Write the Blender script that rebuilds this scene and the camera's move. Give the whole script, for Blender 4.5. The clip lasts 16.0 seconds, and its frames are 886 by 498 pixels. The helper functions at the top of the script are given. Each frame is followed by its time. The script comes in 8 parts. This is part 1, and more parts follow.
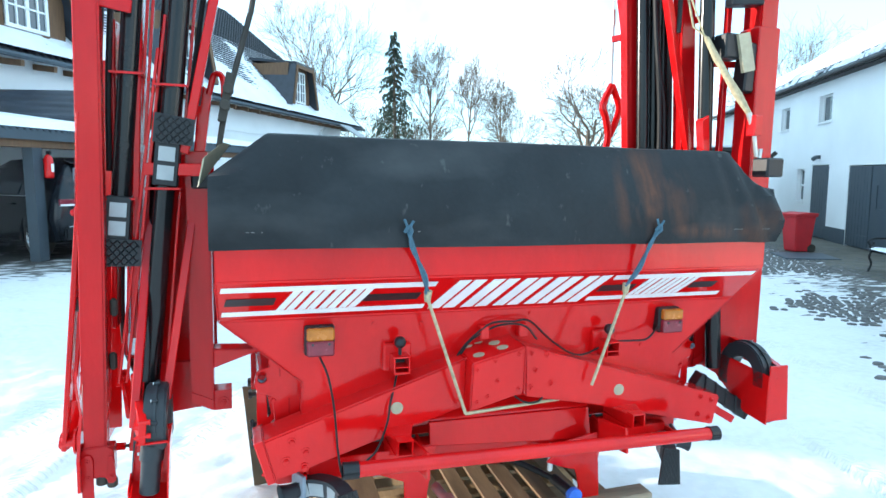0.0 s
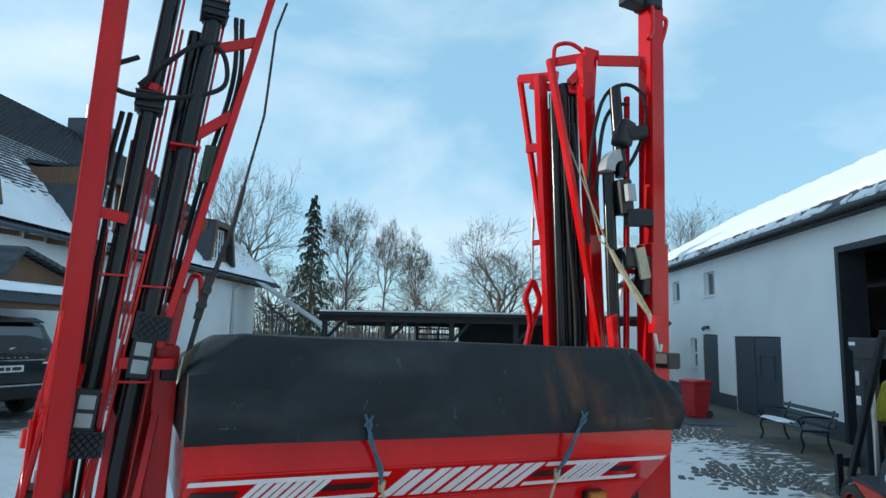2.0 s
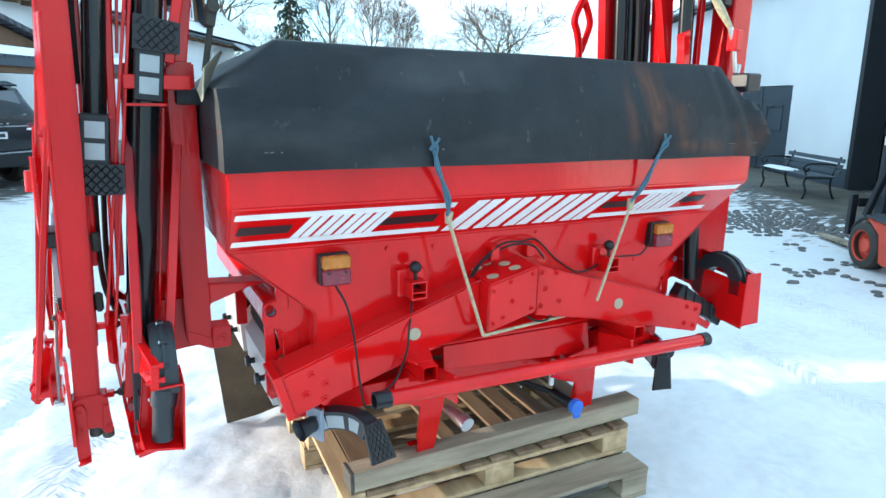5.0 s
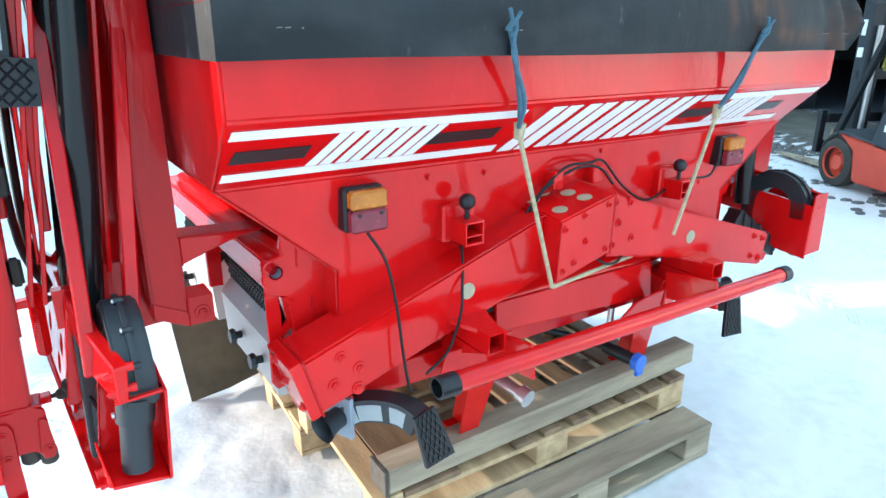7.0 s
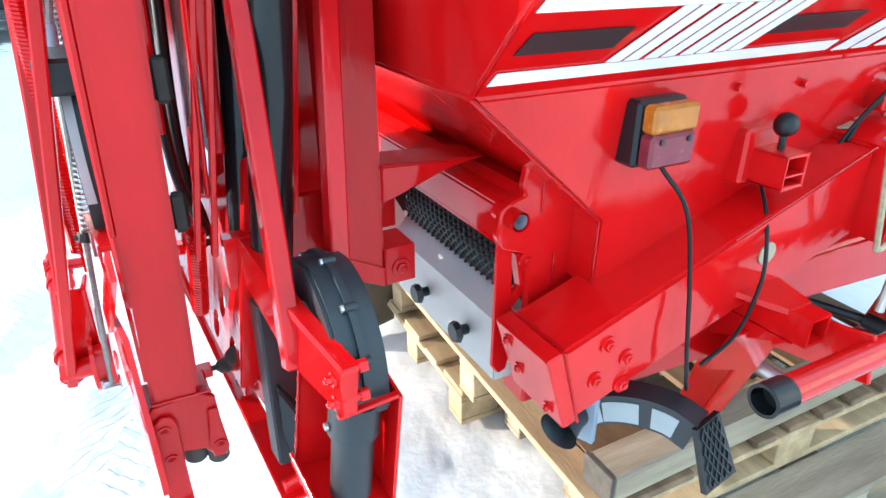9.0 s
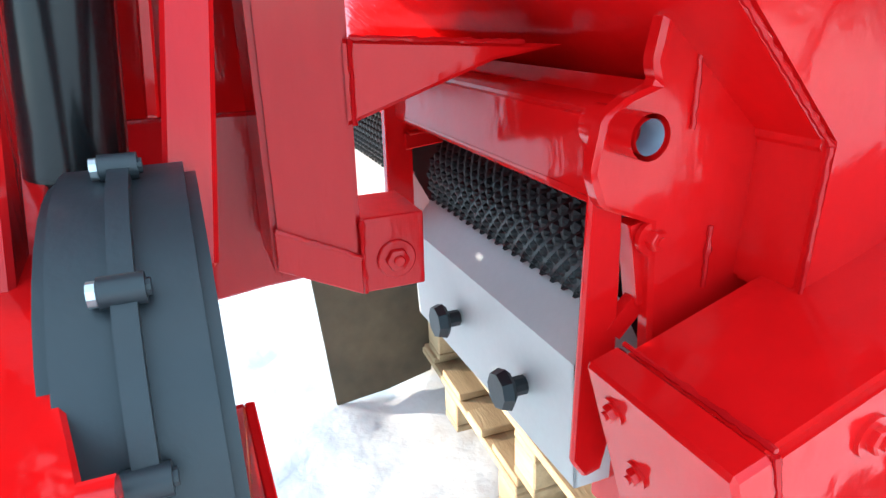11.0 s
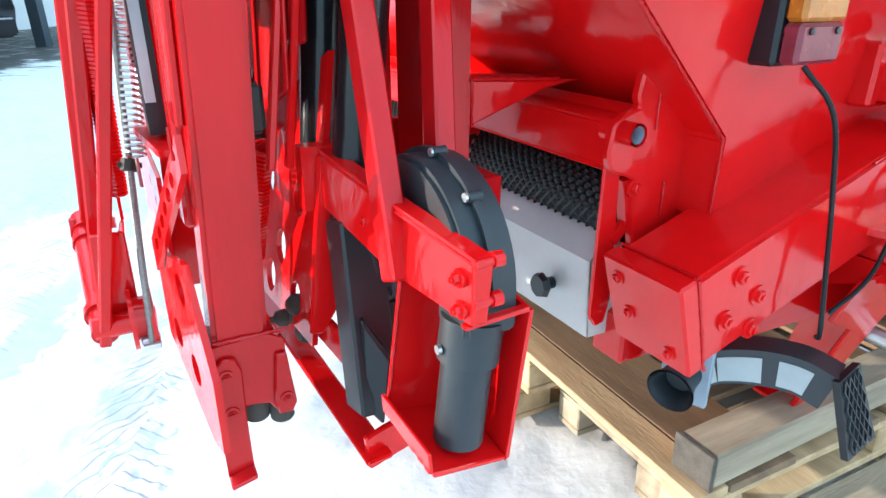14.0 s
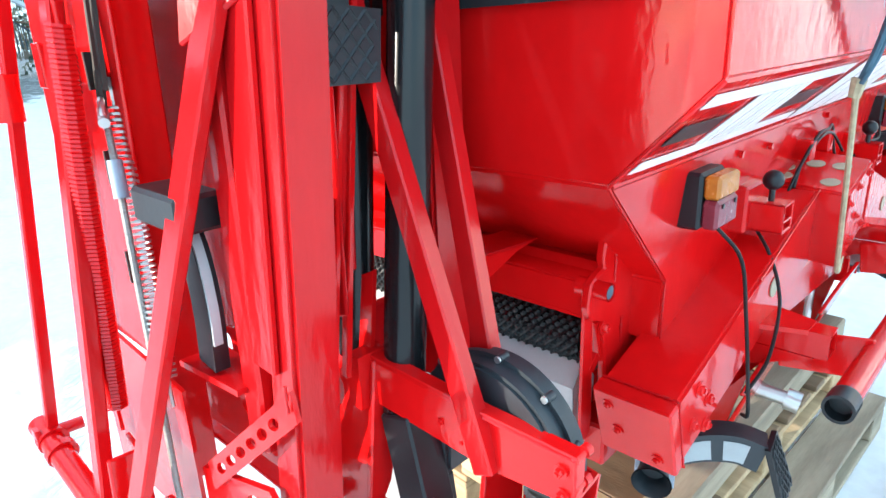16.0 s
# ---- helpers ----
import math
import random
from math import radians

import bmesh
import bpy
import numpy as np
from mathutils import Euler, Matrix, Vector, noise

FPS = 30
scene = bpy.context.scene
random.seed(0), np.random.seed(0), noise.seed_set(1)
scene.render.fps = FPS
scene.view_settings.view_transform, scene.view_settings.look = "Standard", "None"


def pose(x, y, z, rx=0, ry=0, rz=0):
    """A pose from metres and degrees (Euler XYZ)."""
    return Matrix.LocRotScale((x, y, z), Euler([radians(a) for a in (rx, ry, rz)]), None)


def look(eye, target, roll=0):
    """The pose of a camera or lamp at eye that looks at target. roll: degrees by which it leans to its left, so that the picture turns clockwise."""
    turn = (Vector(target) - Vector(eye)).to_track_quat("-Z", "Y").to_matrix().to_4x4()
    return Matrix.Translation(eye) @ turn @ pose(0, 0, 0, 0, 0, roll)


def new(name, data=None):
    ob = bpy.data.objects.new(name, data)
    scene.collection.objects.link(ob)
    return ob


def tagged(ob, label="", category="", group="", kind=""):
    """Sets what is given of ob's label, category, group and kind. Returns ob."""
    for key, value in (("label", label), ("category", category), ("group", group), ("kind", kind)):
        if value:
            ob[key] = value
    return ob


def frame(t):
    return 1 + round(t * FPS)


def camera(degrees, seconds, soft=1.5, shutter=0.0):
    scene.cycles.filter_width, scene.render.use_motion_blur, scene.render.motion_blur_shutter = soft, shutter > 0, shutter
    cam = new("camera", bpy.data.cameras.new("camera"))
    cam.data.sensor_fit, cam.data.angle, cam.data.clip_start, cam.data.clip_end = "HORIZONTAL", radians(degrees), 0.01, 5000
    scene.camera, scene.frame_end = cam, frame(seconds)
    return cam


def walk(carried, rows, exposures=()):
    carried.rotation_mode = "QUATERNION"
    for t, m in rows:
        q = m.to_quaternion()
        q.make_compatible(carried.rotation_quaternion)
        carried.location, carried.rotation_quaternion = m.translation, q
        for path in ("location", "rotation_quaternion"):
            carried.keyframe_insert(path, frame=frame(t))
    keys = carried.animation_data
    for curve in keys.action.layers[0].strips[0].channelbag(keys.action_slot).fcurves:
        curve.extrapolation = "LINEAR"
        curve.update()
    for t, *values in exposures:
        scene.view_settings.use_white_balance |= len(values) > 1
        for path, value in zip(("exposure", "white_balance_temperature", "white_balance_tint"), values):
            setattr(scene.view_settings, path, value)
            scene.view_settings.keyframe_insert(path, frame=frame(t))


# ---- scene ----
cam = camera(70.2, 16.0)
PATH = [
    (0, (-0.943, -2.329, 1.847), (-0.424, -0.412, 1.612), -0.1),
    (0.5, (-1.071, -2.458, 1.882), (-0.458, -0.557, 1.773), -1.2),
    (1, (-1.156, -2.548, 1.935), (-0.526, -0.65, 1.976), -0.2),
    (1.5, (-1.185, -2.581, 1.971), (-0.455, -0.727, 2.149), 0.6),
    (2, (-1.205, -2.591, 2.01), (-0.432, -0.765, 2.272), 1.1),
    (2.5, (-1.218, -2.594, 2.022), (-0.387, -0.797, 2.304), 0.9),
    (3, (-1.248, -2.588, 2.027), (-0.418, -0.795, 2.338), 0.9),
    (3.5, (-1.267, -2.539, 1.992), (-0.464, -0.712, 2.128), 0.1),
    (4, (-1.271, -2.403, 1.925), (-0.449, -0.586, 1.78), -0.0),
    (4.5, (-1.298, -2.222, 1.868), (-0.465, -0.425, 1.592), -0.4),
    (5, (-1.311, -2.097, 1.813), (-0.514, -0.323, 1.347), -0.3),
    (5.2, (-1.318, -2.047, 1.788), (-0.536, -0.291, 1.237), 0.5),
    (7.3, (-1.4, -1.28, 1.638), (-0.419, 0.316, 0.936), -0.6),
    (7.5, (-1.397, -1.205, 1.619), (-0.501, 0.418, 0.868), 0.0),
    (8, (-1.445, -1.058, 1.593), (-0.606, 0.575, 0.801), 0.6),
    (8.5, (-1.536, -0.926, 1.598), (-0.704, 0.69, 0.764), 1.1),
    (8.7, (-1.558, -0.875, 1.582), (-0.773, 0.738, 0.698), 0.0),
    (10.8, (-1.308, -0.334, 1.185), (-0.691, 1.424, 0.459), -2.3),
    (11, (-1.304, -0.326, 1.182), (-0.707, 1.443, 0.464), -2.5),
    (11.5, (-1.302, -0.339, 1.178), (-0.654, 1.418, 0.474), -3.1),
    (12, (-1.364, -0.394, 1.193), (-0.738, 1.362, 0.469), -2.6),
    (12.5, (-1.445, -0.478, 1.199), (-0.812, 1.238, 0.389), -1.9),
    (13, (-1.531, -0.569, 1.201), (-0.856, 1.113, 0.357), -1.8),
    (13.5, (-1.614, -0.638, 1.242), (-0.823, 1.004, 0.419), -0.5),
    (14, (-1.678, -0.661, 1.301), (-0.892, 1.008, 0.527), -1.2),
    (14.5, (-1.717, -0.611, 1.371), (-0.87, 1.047, 0.641), -3.3),
    (15, (-1.781, -0.565, 1.426), (-0.789, 0.991, 0.652), -4.0),
    (15.5, (-1.854, -0.535, 1.511), (-0.778, 0.97, 0.753), -4.2),
    (16, (-1.969, -0.536, 1.582), (-0.707, 0.865, 0.913), -3.5),
]
# the clip's own exposure: darker while much sky is in view
EXPOSURES = [(0.0, 1.13), (0.5, 0.92), (1.0, 0.45), (1.5, 0.05), (2.0, -0.22), (2.5, -0.3), (3.0, -0.3), (3.5, -0.22), (4.0, 0.3), (4.5, 0.66), (5.0, 1.0), (7.5, 1.3), (8.5, 1.4), (11.0, 1.55), (12.0, 1.5), (13.0, 1.3), (13.5, 1.25), (14.5, 1.4), (15.5, 1.5), (16.0, 1.5)]
walk(cam, [(t, look(eye, target, roll)) for t, eye, target, roll in PATH], EXPOSURES)

# ---- light ----
SUN_DIR = Vector((-0.88, 0.476, 0.205)).normalized()
world = bpy.data.worlds.new("sky")
scene.world = world
world.use_nodes = True
wn = world.node_tree
sky = wn.nodes.new("ShaderNodeTexSky")
sky.sky_type, sky.sun_disc = "NISHITA", False
sky.sun_elevation = math.asin(SUN_DIR.z)
sky.sun_rotation = math.atan2(SUN_DIR.x, SUN_DIR.y)
sky.air_density, sky.dust_density, sky.ozone_density = 1.0, 0.3, 2.0
cloud_co = wn.nodes.new("ShaderNodeTexCoord")
cloud_map = wn.nodes.new("ShaderNodeMapping")
cloud_map.inputs["Scale"].default_value = (1.0, 1.0, 1.9)
cloud = wn.nodes.new("ShaderNodeTexNoise")
cloud.inputs["Scale"].default_value, cloud.inputs["Detail"].default_value, cloud.inputs["Distortion"].default_value = 2.1, 7, 0.25
cloud_range = wn.nodes.new("ShaderNodeMapRange")
cloud_range.inputs["From Min"].default_value, cloud_range.inputs["From Max"].default_value = 0.45, 0.68
cloud_range.inputs["To Min"].default_value, cloud_range.inputs["To Max"].default_value = 0.0, 0.78
blue_mix, cloud_mix = wn.nodes.new("ShaderNodeMix"), wn.nodes.new("ShaderNodeMix")
blue_mix.data_type = cloud_mix.data_type = "RGBA"
blue_mix.inputs[0].default_value = 0.62
blue_mix.inputs[7].default_value = (2.55, 4.95, 6.7, 1)
cloud_mix.inputs[7].default_value = (5.3, 6.2, 6.9, 1)
wn.links.new(cloud_co.outputs["Generated"], cloud_map.inputs["Vector"])
wn.links.new(cloud_map.outputs["Vector"], cloud.inputs["Vector"])
wn.links.new(cloud.outputs["Fac"], cloud_range.inputs["Value"])
wn.links.new(cloud_range.outputs["Result"], cloud_mix.inputs[0])
wn.links.new(sky.outputs["Color"], blue_mix.inputs[6])
wn.links.new(blue_mix.outputs[2], cloud_mix.inputs[6])
wn.links.new(cloud_mix.outputs[2], wn.nodes["Background"].inputs["Color"])
wn.nodes["Background"].inputs["Strength"].default_value = 0.195
sun = new("sun", bpy.data.lights.new("sun", "SUN"))
sun.data.energy, sun.data.angle, sun.data.color = 3.8, radians(0.6), (1.0, 0.92, 0.80)
sun.matrix_world = look(SUN_DIR * 50, (0, 0, 0))

# ---- materials ----
MATS = {}


def mat(name, colour, rough=0.5, metal=0.0, var=0.12, scale=6.0, fine=60.0, bump=0.15, coat=0.0, second=None, mix=0.5, spec=0.5, sheen=0.0, stretch=(1, 1, 1)):
    """A surface with two scales of variation in colour and roughness, and fine relief."""
    m = bpy.data.materials.new(name)
    m.use_nodes = True
    nt = m.node_tree
    b = nt.nodes["Principled BSDF"]
    co = nt.nodes.new("ShaderNodeTexCoord")
    mp = nt.nodes.new("ShaderNodeMapping")
    mp.inputs["Scale"].default_value = stretch
    nt.links.new(co.outputs["Object"], mp.inputs["Vector"])
    n1 = nt.nodes.new("ShaderNodeTexNoise")
    n1.inputs["Scale"].default_value, n1.inputs["Detail"].default_value = scale, 5
    n2 = nt.nodes.new("ShaderNodeTexNoise")
    n2.inputs["Scale"].default_value, n2.inputs["Detail"].default_value = fine, 3
    for n in (n1, n2):
        nt.links.new(mp.outputs["Vector"], n.inputs["Vector"])
    r1 = nt.nodes.new("ShaderNodeMapRange")
    r1.inputs["From Min"].default_value, r1.inputs["From Max"].default_value = 0.5 - 0.25 * mix * 2, 0.5 + 0.25
    nt.links.new(n1.outputs["Fac"], r1.inputs["Value"])
    mx = nt.nodes.new("ShaderNodeMix")
    mx.data_type = "RGBA"
    dark = tuple(c * (1 - var) for c in colour)
    lite = second or tuple(min(1, c * (1 + var)) for c in colour)
    mx.inputs[6].default_value, mx.inputs[7].default_value = (*dark, 1), (*lite, 1)
    nt.links.new(r1.outputs["Result"], mx.inputs[0])
    mx2 = nt.nodes.new("ShaderNodeMix")
    mx2.data_type, mx2.blend_type = "RGBA", "MULTIPLY"
    mx2.inputs[0].default_value = min(1, var * 2)
    nt.links.new(mx.outputs[2], mx2.inputs[6])
    r2 = nt.nodes.new("ShaderNodeMapRange")
    r2.inputs["To Min"].default_value, r2.inputs["To Max"].default_value = 0.75, 1.15
    nt.links.new(n2.outputs["Fac"], r2.inputs["Value"])
    nt.links.new(r2.outputs["Result"], mx2.inputs[7])
    nt.links.new(mx2.outputs[2], b.inputs["Base Color"])
    rr = nt.nodes.new("ShaderNodeMapRange")
    rr.inputs["To Min"].default_value, rr.inputs["To Max"].default_value = max(0.02, rough * 0.75), min(1, rough * 1.3)
    nt.links.new(n1.outputs["Fac"], rr.inputs["Value"])
    nt.links.new(rr.outputs["Result"], b.inputs["Roughness"])
    b.inputs["Metallic"].default_value = metal
    b.inputs["Coat Weight"].default_value, b.inputs["Coat Roughness"].default_value = coat, 0.12
    b.inputs["Specular IOR Level"].default_value = spec
    if bump:
        bp = nt.nodes.new("ShaderNodeBump")
        bp.inputs["Strength"].default_value, bp.inputs["Distance"].default_value = bump, 0.004
        nt.links.new(n2.outputs["Fac"], bp.inputs["Height"])
        nt.links.new(bp.outputs["Normal"], b.inputs["Normal"])
    MATS[name] = m
    return m


RED = mat("red_paint", (0.62, 0.0052, 0.006), 0.10, var=0.16, scale=4, fine=34, bump=0.26, coat=0.0, spec=0.40, stretch=(1, 1, 0.6))
# same paint as RED, streakier, with the uprights' shade put into a darker base
RED2 = mat("red_paint_upright_shaded", (0.50, 0.0052, 0.007), 0.13, var=0.18, scale=5, fine=42, bump=0.24, coat=0.0, spec=0.34, stretch=(1.5, 1.5, 0.35))
BLACK = mat("black_plastic", (0.009, 0.0105, 0.013), 0.38, var=0.3, scale=8, fine=90, bump=0.05, spec=0.38)
MOULD = mat("moulded_plastic", (0.018, 0.023, 0.028), 0.45, var=0.25, scale=10, fine=110, bump=0.08)
PIPE = mat("black_pipe", (0.008, 0.009, 0.010), 0.20, var=0.3, scale=5, fine=50, bump=0.02, spec=0.36)
RUBBER = mat("rubber", (0.028, 0.026, 0.024), 0.75, var=0.4, scale=7, fine=40, bump=0.15, second=(0.06, 0.052, 0.042))
FLAP = mat("worn_flap", (0.080, 0.056, 0.033), 0.75, var=0.4, scale=5, fine=30, bump=0.2, second=(0.16, 0.115, 0.068))
STITCH = mat("stitching", (0.15, 0.15, 0.145), 0.8, var=0.3, scale=30, bump=0.1)
CABLE = mat("cable_black", (0.008, 0.008, 0.009), 0.45, var=0.2, bump=0.02, spec=0.3)
STEEL = mat("bright_steel", (0.55, 0.55, 0.54), 0.32, metal=0.9, var=0.12, scale=9, fine=120, bump=0.06)
ZINC = mat("zinc_bolt", (0.62, 0.63, 0.64), 0.35, metal=0.9, var=0.2, scale=20, fine=160, bump=0.05)
TRAY = mat("grey_sheet", (0.48, 0.475, 0.46), 0.45, metal=0.15, var=0.10, scale=6, fine=120, bump=0.04)
WHITE = mat("white_decal", (0.80, 0.80, 0.80), 0.42, var=0.08, scale=12, fine=90, bump=0.02)
BLACKD = mat("black_decal", (0.012, 0.012, 0.014), 0.40, var=0.3, scale=12, bump=0.02)
GREYP = mat("grey_foil", (0.33, 0.35, 0.355), 0.45, var=0.1, scale=16, fine=120, bump=0.05)
DISC = mat("sand_sticker", (0.40, 0.35, 0.24), 0.6, var=0.15, scale=30, fine=160, bump=0.05)
AMBER = mat("amber_lens", (0.44, 0.14, 0.015), 0.25, var=0.2, scale=40, fine=200, bump=0.1)
REDLENS = mat("red_lens", (0.20, 0.025, 0.04), 0.25, var=0.2, scale=40, fine=200, bump=0.1)
BLUE = mat("blue_cap", (0.02, 0.13, 0.55), 0.35, var=0.15, scale=20, bump=0.05)
CANVAS = mat("black_tarp", (0.009, 0.012, 0.0155), 0.62, var=0.35, scale=3.0, fine=55, bump=0.25, spec=0.25, second=(0.021, 0.026, 0.030))
ROPE_B = mat("blue_rope", (0.05, 0.12, 0.17), 0.8, var=0.3, scale=60, fine=300, bump=0.3)
WIRE = mat("wire_rope", (0.30, 0.30, 0.28), 0.5, metal=0.5, var=0.3, scale=90, fine=300, bump=0.6, stretch=(1, 1, 3))
ROPE_S = mat("sisal_rope", (0.42, 0.35, 0.22), 0.85, var=0.3, scale=60, fine=300, bump=0.3)
WOOD = mat("pallet_wood", (0.47, 0.30, 0.150), 0.75, var=0.38, scale=3.5, fine=40, bump=0.35, second=(0.64, 0.45, 0.26), stretch=(4, 0.6, 4))
SLATEB = mat("blue_grey_plate", (0.26, 0.31, 0.37), 0.5, var=0.15, scale=14, fine=110, bump=0.08)
ENDGRAIN = mat("end_grain", (0.07, 0.06, 0.05), 0.9, var=0.5, scale=30, fine=160, bump=0.5)
WOODB = mat("brown_wood", (0.165, 0.098, 0.055), 0.75, var=0.35, scale=3.5, fine=40, bump=0.3, second=(0.30, 0.19, 0.11), stretch=(4, 0.6, 4))
WOODG = mat("grey_wood", (0.26, 0.195, 0.130), 0.8, var=0.42, scale=3.5, fine=40, bump=0.4, second=(0.47, 0.38, 0.27), stretch=(0.5, 4, 4))
SNOW = mat("snow", (0.80, 0.82, 0.86), 0.62, var=0.05, scale=1.2, fine=18, bump=0.5)
WALLW = mat("white_render", (0.82, 0.83, 0.83), 0.85, var=0.06, scale=0.7, fine=60, bump=0.15)
GATEP = mat("dark_steel_paint", (0.020, 0.025, 0.031), 0.5, var=0.2, scale=4, fine=60, bump=0.08)
DARKP = mat("anthracite_paint", (0.050, 0.068, 0.085), 0.55, var=0.15, scale=4, fine=60, bump=0.08)
TILE = mat("dark_roof_tile", (0.035, 0.042, 0.055), 0.45, var=0.3, scale=3, fine=30, bump=0.1)
STUD = mat("roller_black", (0.008, 0.008, 0.009), 0.30, var=0.2, bump=0.0, spec=0.22)
BARK = mat("bark", (0.105, 0.082, 0.062), 0.9, var=0.3, scale=3, fine=30, bump=0.4, second=(0.19, 0.15, 0.115))
TAR = mat("tarred_timber", (0.020, 0.018, 0.017), 0.7, var=0.35, scale=4, fine=40, bump=0.2, stretch=(0.5, 4, 4))
FIR = mat("fir_green", (0.06, 0.085, 0.062), 0.8, var=0.35, scale=2, fine=20, bump=0.2)


def pantile_material():
    """Glossy dark pantiles: rolls along the slope."""
    m = TILE.copy()
    m.name = "pantile"
    nt = m.node_tree
    b = nt.nodes["Principled BSDF"]
    co = nt.nodes.new("ShaderNodeTexCoord")
    mp = nt.nodes.new("ShaderNodeMapping")
    mp.inputs["Scale"].default_value = (0.0, 1.0, 0.0)
    wv = nt.nodes.new("ShaderNodeTexWave")
    wv.bands_direction, wv.wave_profile = "Y", "SIN"
    wv.inputs["Scale"].default_value, wv.inputs["Distortion"].default_value = 1.4, 0.0
    bp = nt.nodes.new("ShaderNodeBump")
    bp.inputs["Strength"].default_value, bp.inputs["Distance"].default_value = 0.9, 0.06
    nt.links.new(co.outputs["Object"], mp.inputs["Vector"])
    nt.links.new(mp.outputs["Vector"], wv.inputs["Vector"])
    nt.links.new(wv.outputs["Fac"], bp.inputs["Height"])
    nt.links.new(bp.outputs["Normal"], b.inputs["Normal"])
    return m


PANTILE = pantile_material()
BROWN = mat("brown_boards", (0.16, 0.085, 0.045), 0.7, var=0.3, scale=4, fine=40, bump=0.2, stretch=(6, 6, 0.7))
GLASS = mat("window_glass", (0.06, 0.075, 0.09), 0.06, var=0.2, scale=0.6, bump=0.0, spec=0.9)
CARP = mat("black_car_paint", (0.010, 0.012, 0.016), 0.22, var=0.1, bump=0.0, coat=0.15, spec=0.35)
YELLOW = mat("yellow_bag", (0.34, 0.31, 0.035), 0.6, var=0.15, scale=8, bump=0.1)

# ---- mesh helpers ----


def V(*p):
    return Vector(p)


def box(bm, x0, x1, y0, y1, z0, z1):
    vs = [bm.verts.new((x, y, z)) for z in (z0, z1) for x, y in ((x0, y0), (x1, y0), (x1, y1), (x0, y1))]
    for f in ((3, 2, 1, 0), (4, 5, 6, 7), (0, 1, 5, 4), (1, 2, 6, 5), (2, 3, 7, 6), (3, 0, 4, 7)):
        bm.faces.new([vs[i] for i in f])
    return vs


def axes(d, up):
    d = d.normalized()
    u = Vector(up)
    if abs(d.dot(u)) > 0.99:
        u = Vector((1, 0, 0)) if abs(d.x) < 0.9 else Vector((0, 1, 0))
    s = d.cross(u).normalized()
    return s, s.cross(d).normalized()


def beam(bm, a, b, w, h, up=(0, 0, 1)):
    """A bar of rectangular section: w across, h along up."""
    a, b = Vector(a), Vector(b)
    s, u = axes(b - a, up)
    vs = []
    for p in (a, b):
        for i, j in ((-1, -1), (1, -1), (1, 1), (-1, 1)):
            vs.append(bm.verts.new(p + s * (i * w / 2) + u * (j * h / 2)))
    for f in ((0, 1, 2, 3), (7, 6, 5, 4), (0, 4, 5, 1), (1, 5, 6, 2), (2, 6, 7, 3), (3, 7, 4, 0)):
        bm.faces.new([vs[i] for i in f])


def pipe(bm, pts, r, n=10, caps=True):
    """A round bar along a line of points; r may be a list."""
    pts = [Vector(p) for p in pts]
    rs = r if isinstance(r, (list, tuple)) else [r] * len(pts)
    d0 = (pts[1] - pts[0]).normalized()
    s, u = axes(d0, (0, 0, 1))
    rings = []
    for i, p in enumerate(pts):
        d = (pts[min(i + 1, len(pts) - 1)] - pts[max(i - 1, 0)]).normalized()
        s = (s - d * s.dot(d)).normalized()
        u = s.cross(d)
        rings.append([bm.verts.new(p + (s * math.cos(2 * math.pi * k / n) + u * math.sin(2 * math.pi * k / n)) * rs[i]) for k in range(n)])
    for a, b in zip(rings, rings[1:]):
        for k in range(n):
            bm.faces.new((a[k], b[k], b[(k + 1) % n], a[(k + 1) % n]))
    if caps:
        bm.faces.new(rings[0])
        bm.faces.new(list(reversed(rings[-1])))


def ribbon(bm, pts, w, h, up=(0, 0, 1)):
    """A rectangular section swept along a line: w across, h along up."""
    pts = [Vector(p) for p in pts]
    rings = []
    for i, p in enumerate(pts):
        s, u = axes(pts[min(i + 1, len(pts) - 1)] - pts[max(i - 1, 0)], up)
        rings.append([bm.verts.new(p + s * (x * w / 2) + u * (y * h / 2)) for x, y in ((-1, -1), (1, -1), (1, 1), (-1, 1))])
    for a, b in zip(rings, rings[1:]):
        for k in range(4):
            bm.faces.new((a[k], b[k], b[(k + 1) % 4], a[(k + 1) % 4]))
    bm.faces.new(rings[0])
    bm.faces.new(list(reversed(rings[-1])))


def slab(bm, poly, off):
    """A flat plate: a polygon of points, thickened along off."""
    off = Vector(off)
    a = [bm.verts.new(Vector(p)) for p in poly]
    b = [bm.verts.new(Vector(p) + off) for p in poly]
    bm.faces.new(list(reversed(a)))
    bm.faces.new(b)
    n = len(a)
    for i in range(n):
        bm.faces.new((a[i], a[(i + 1) % n], b[(i + 1) % n], b[i]))


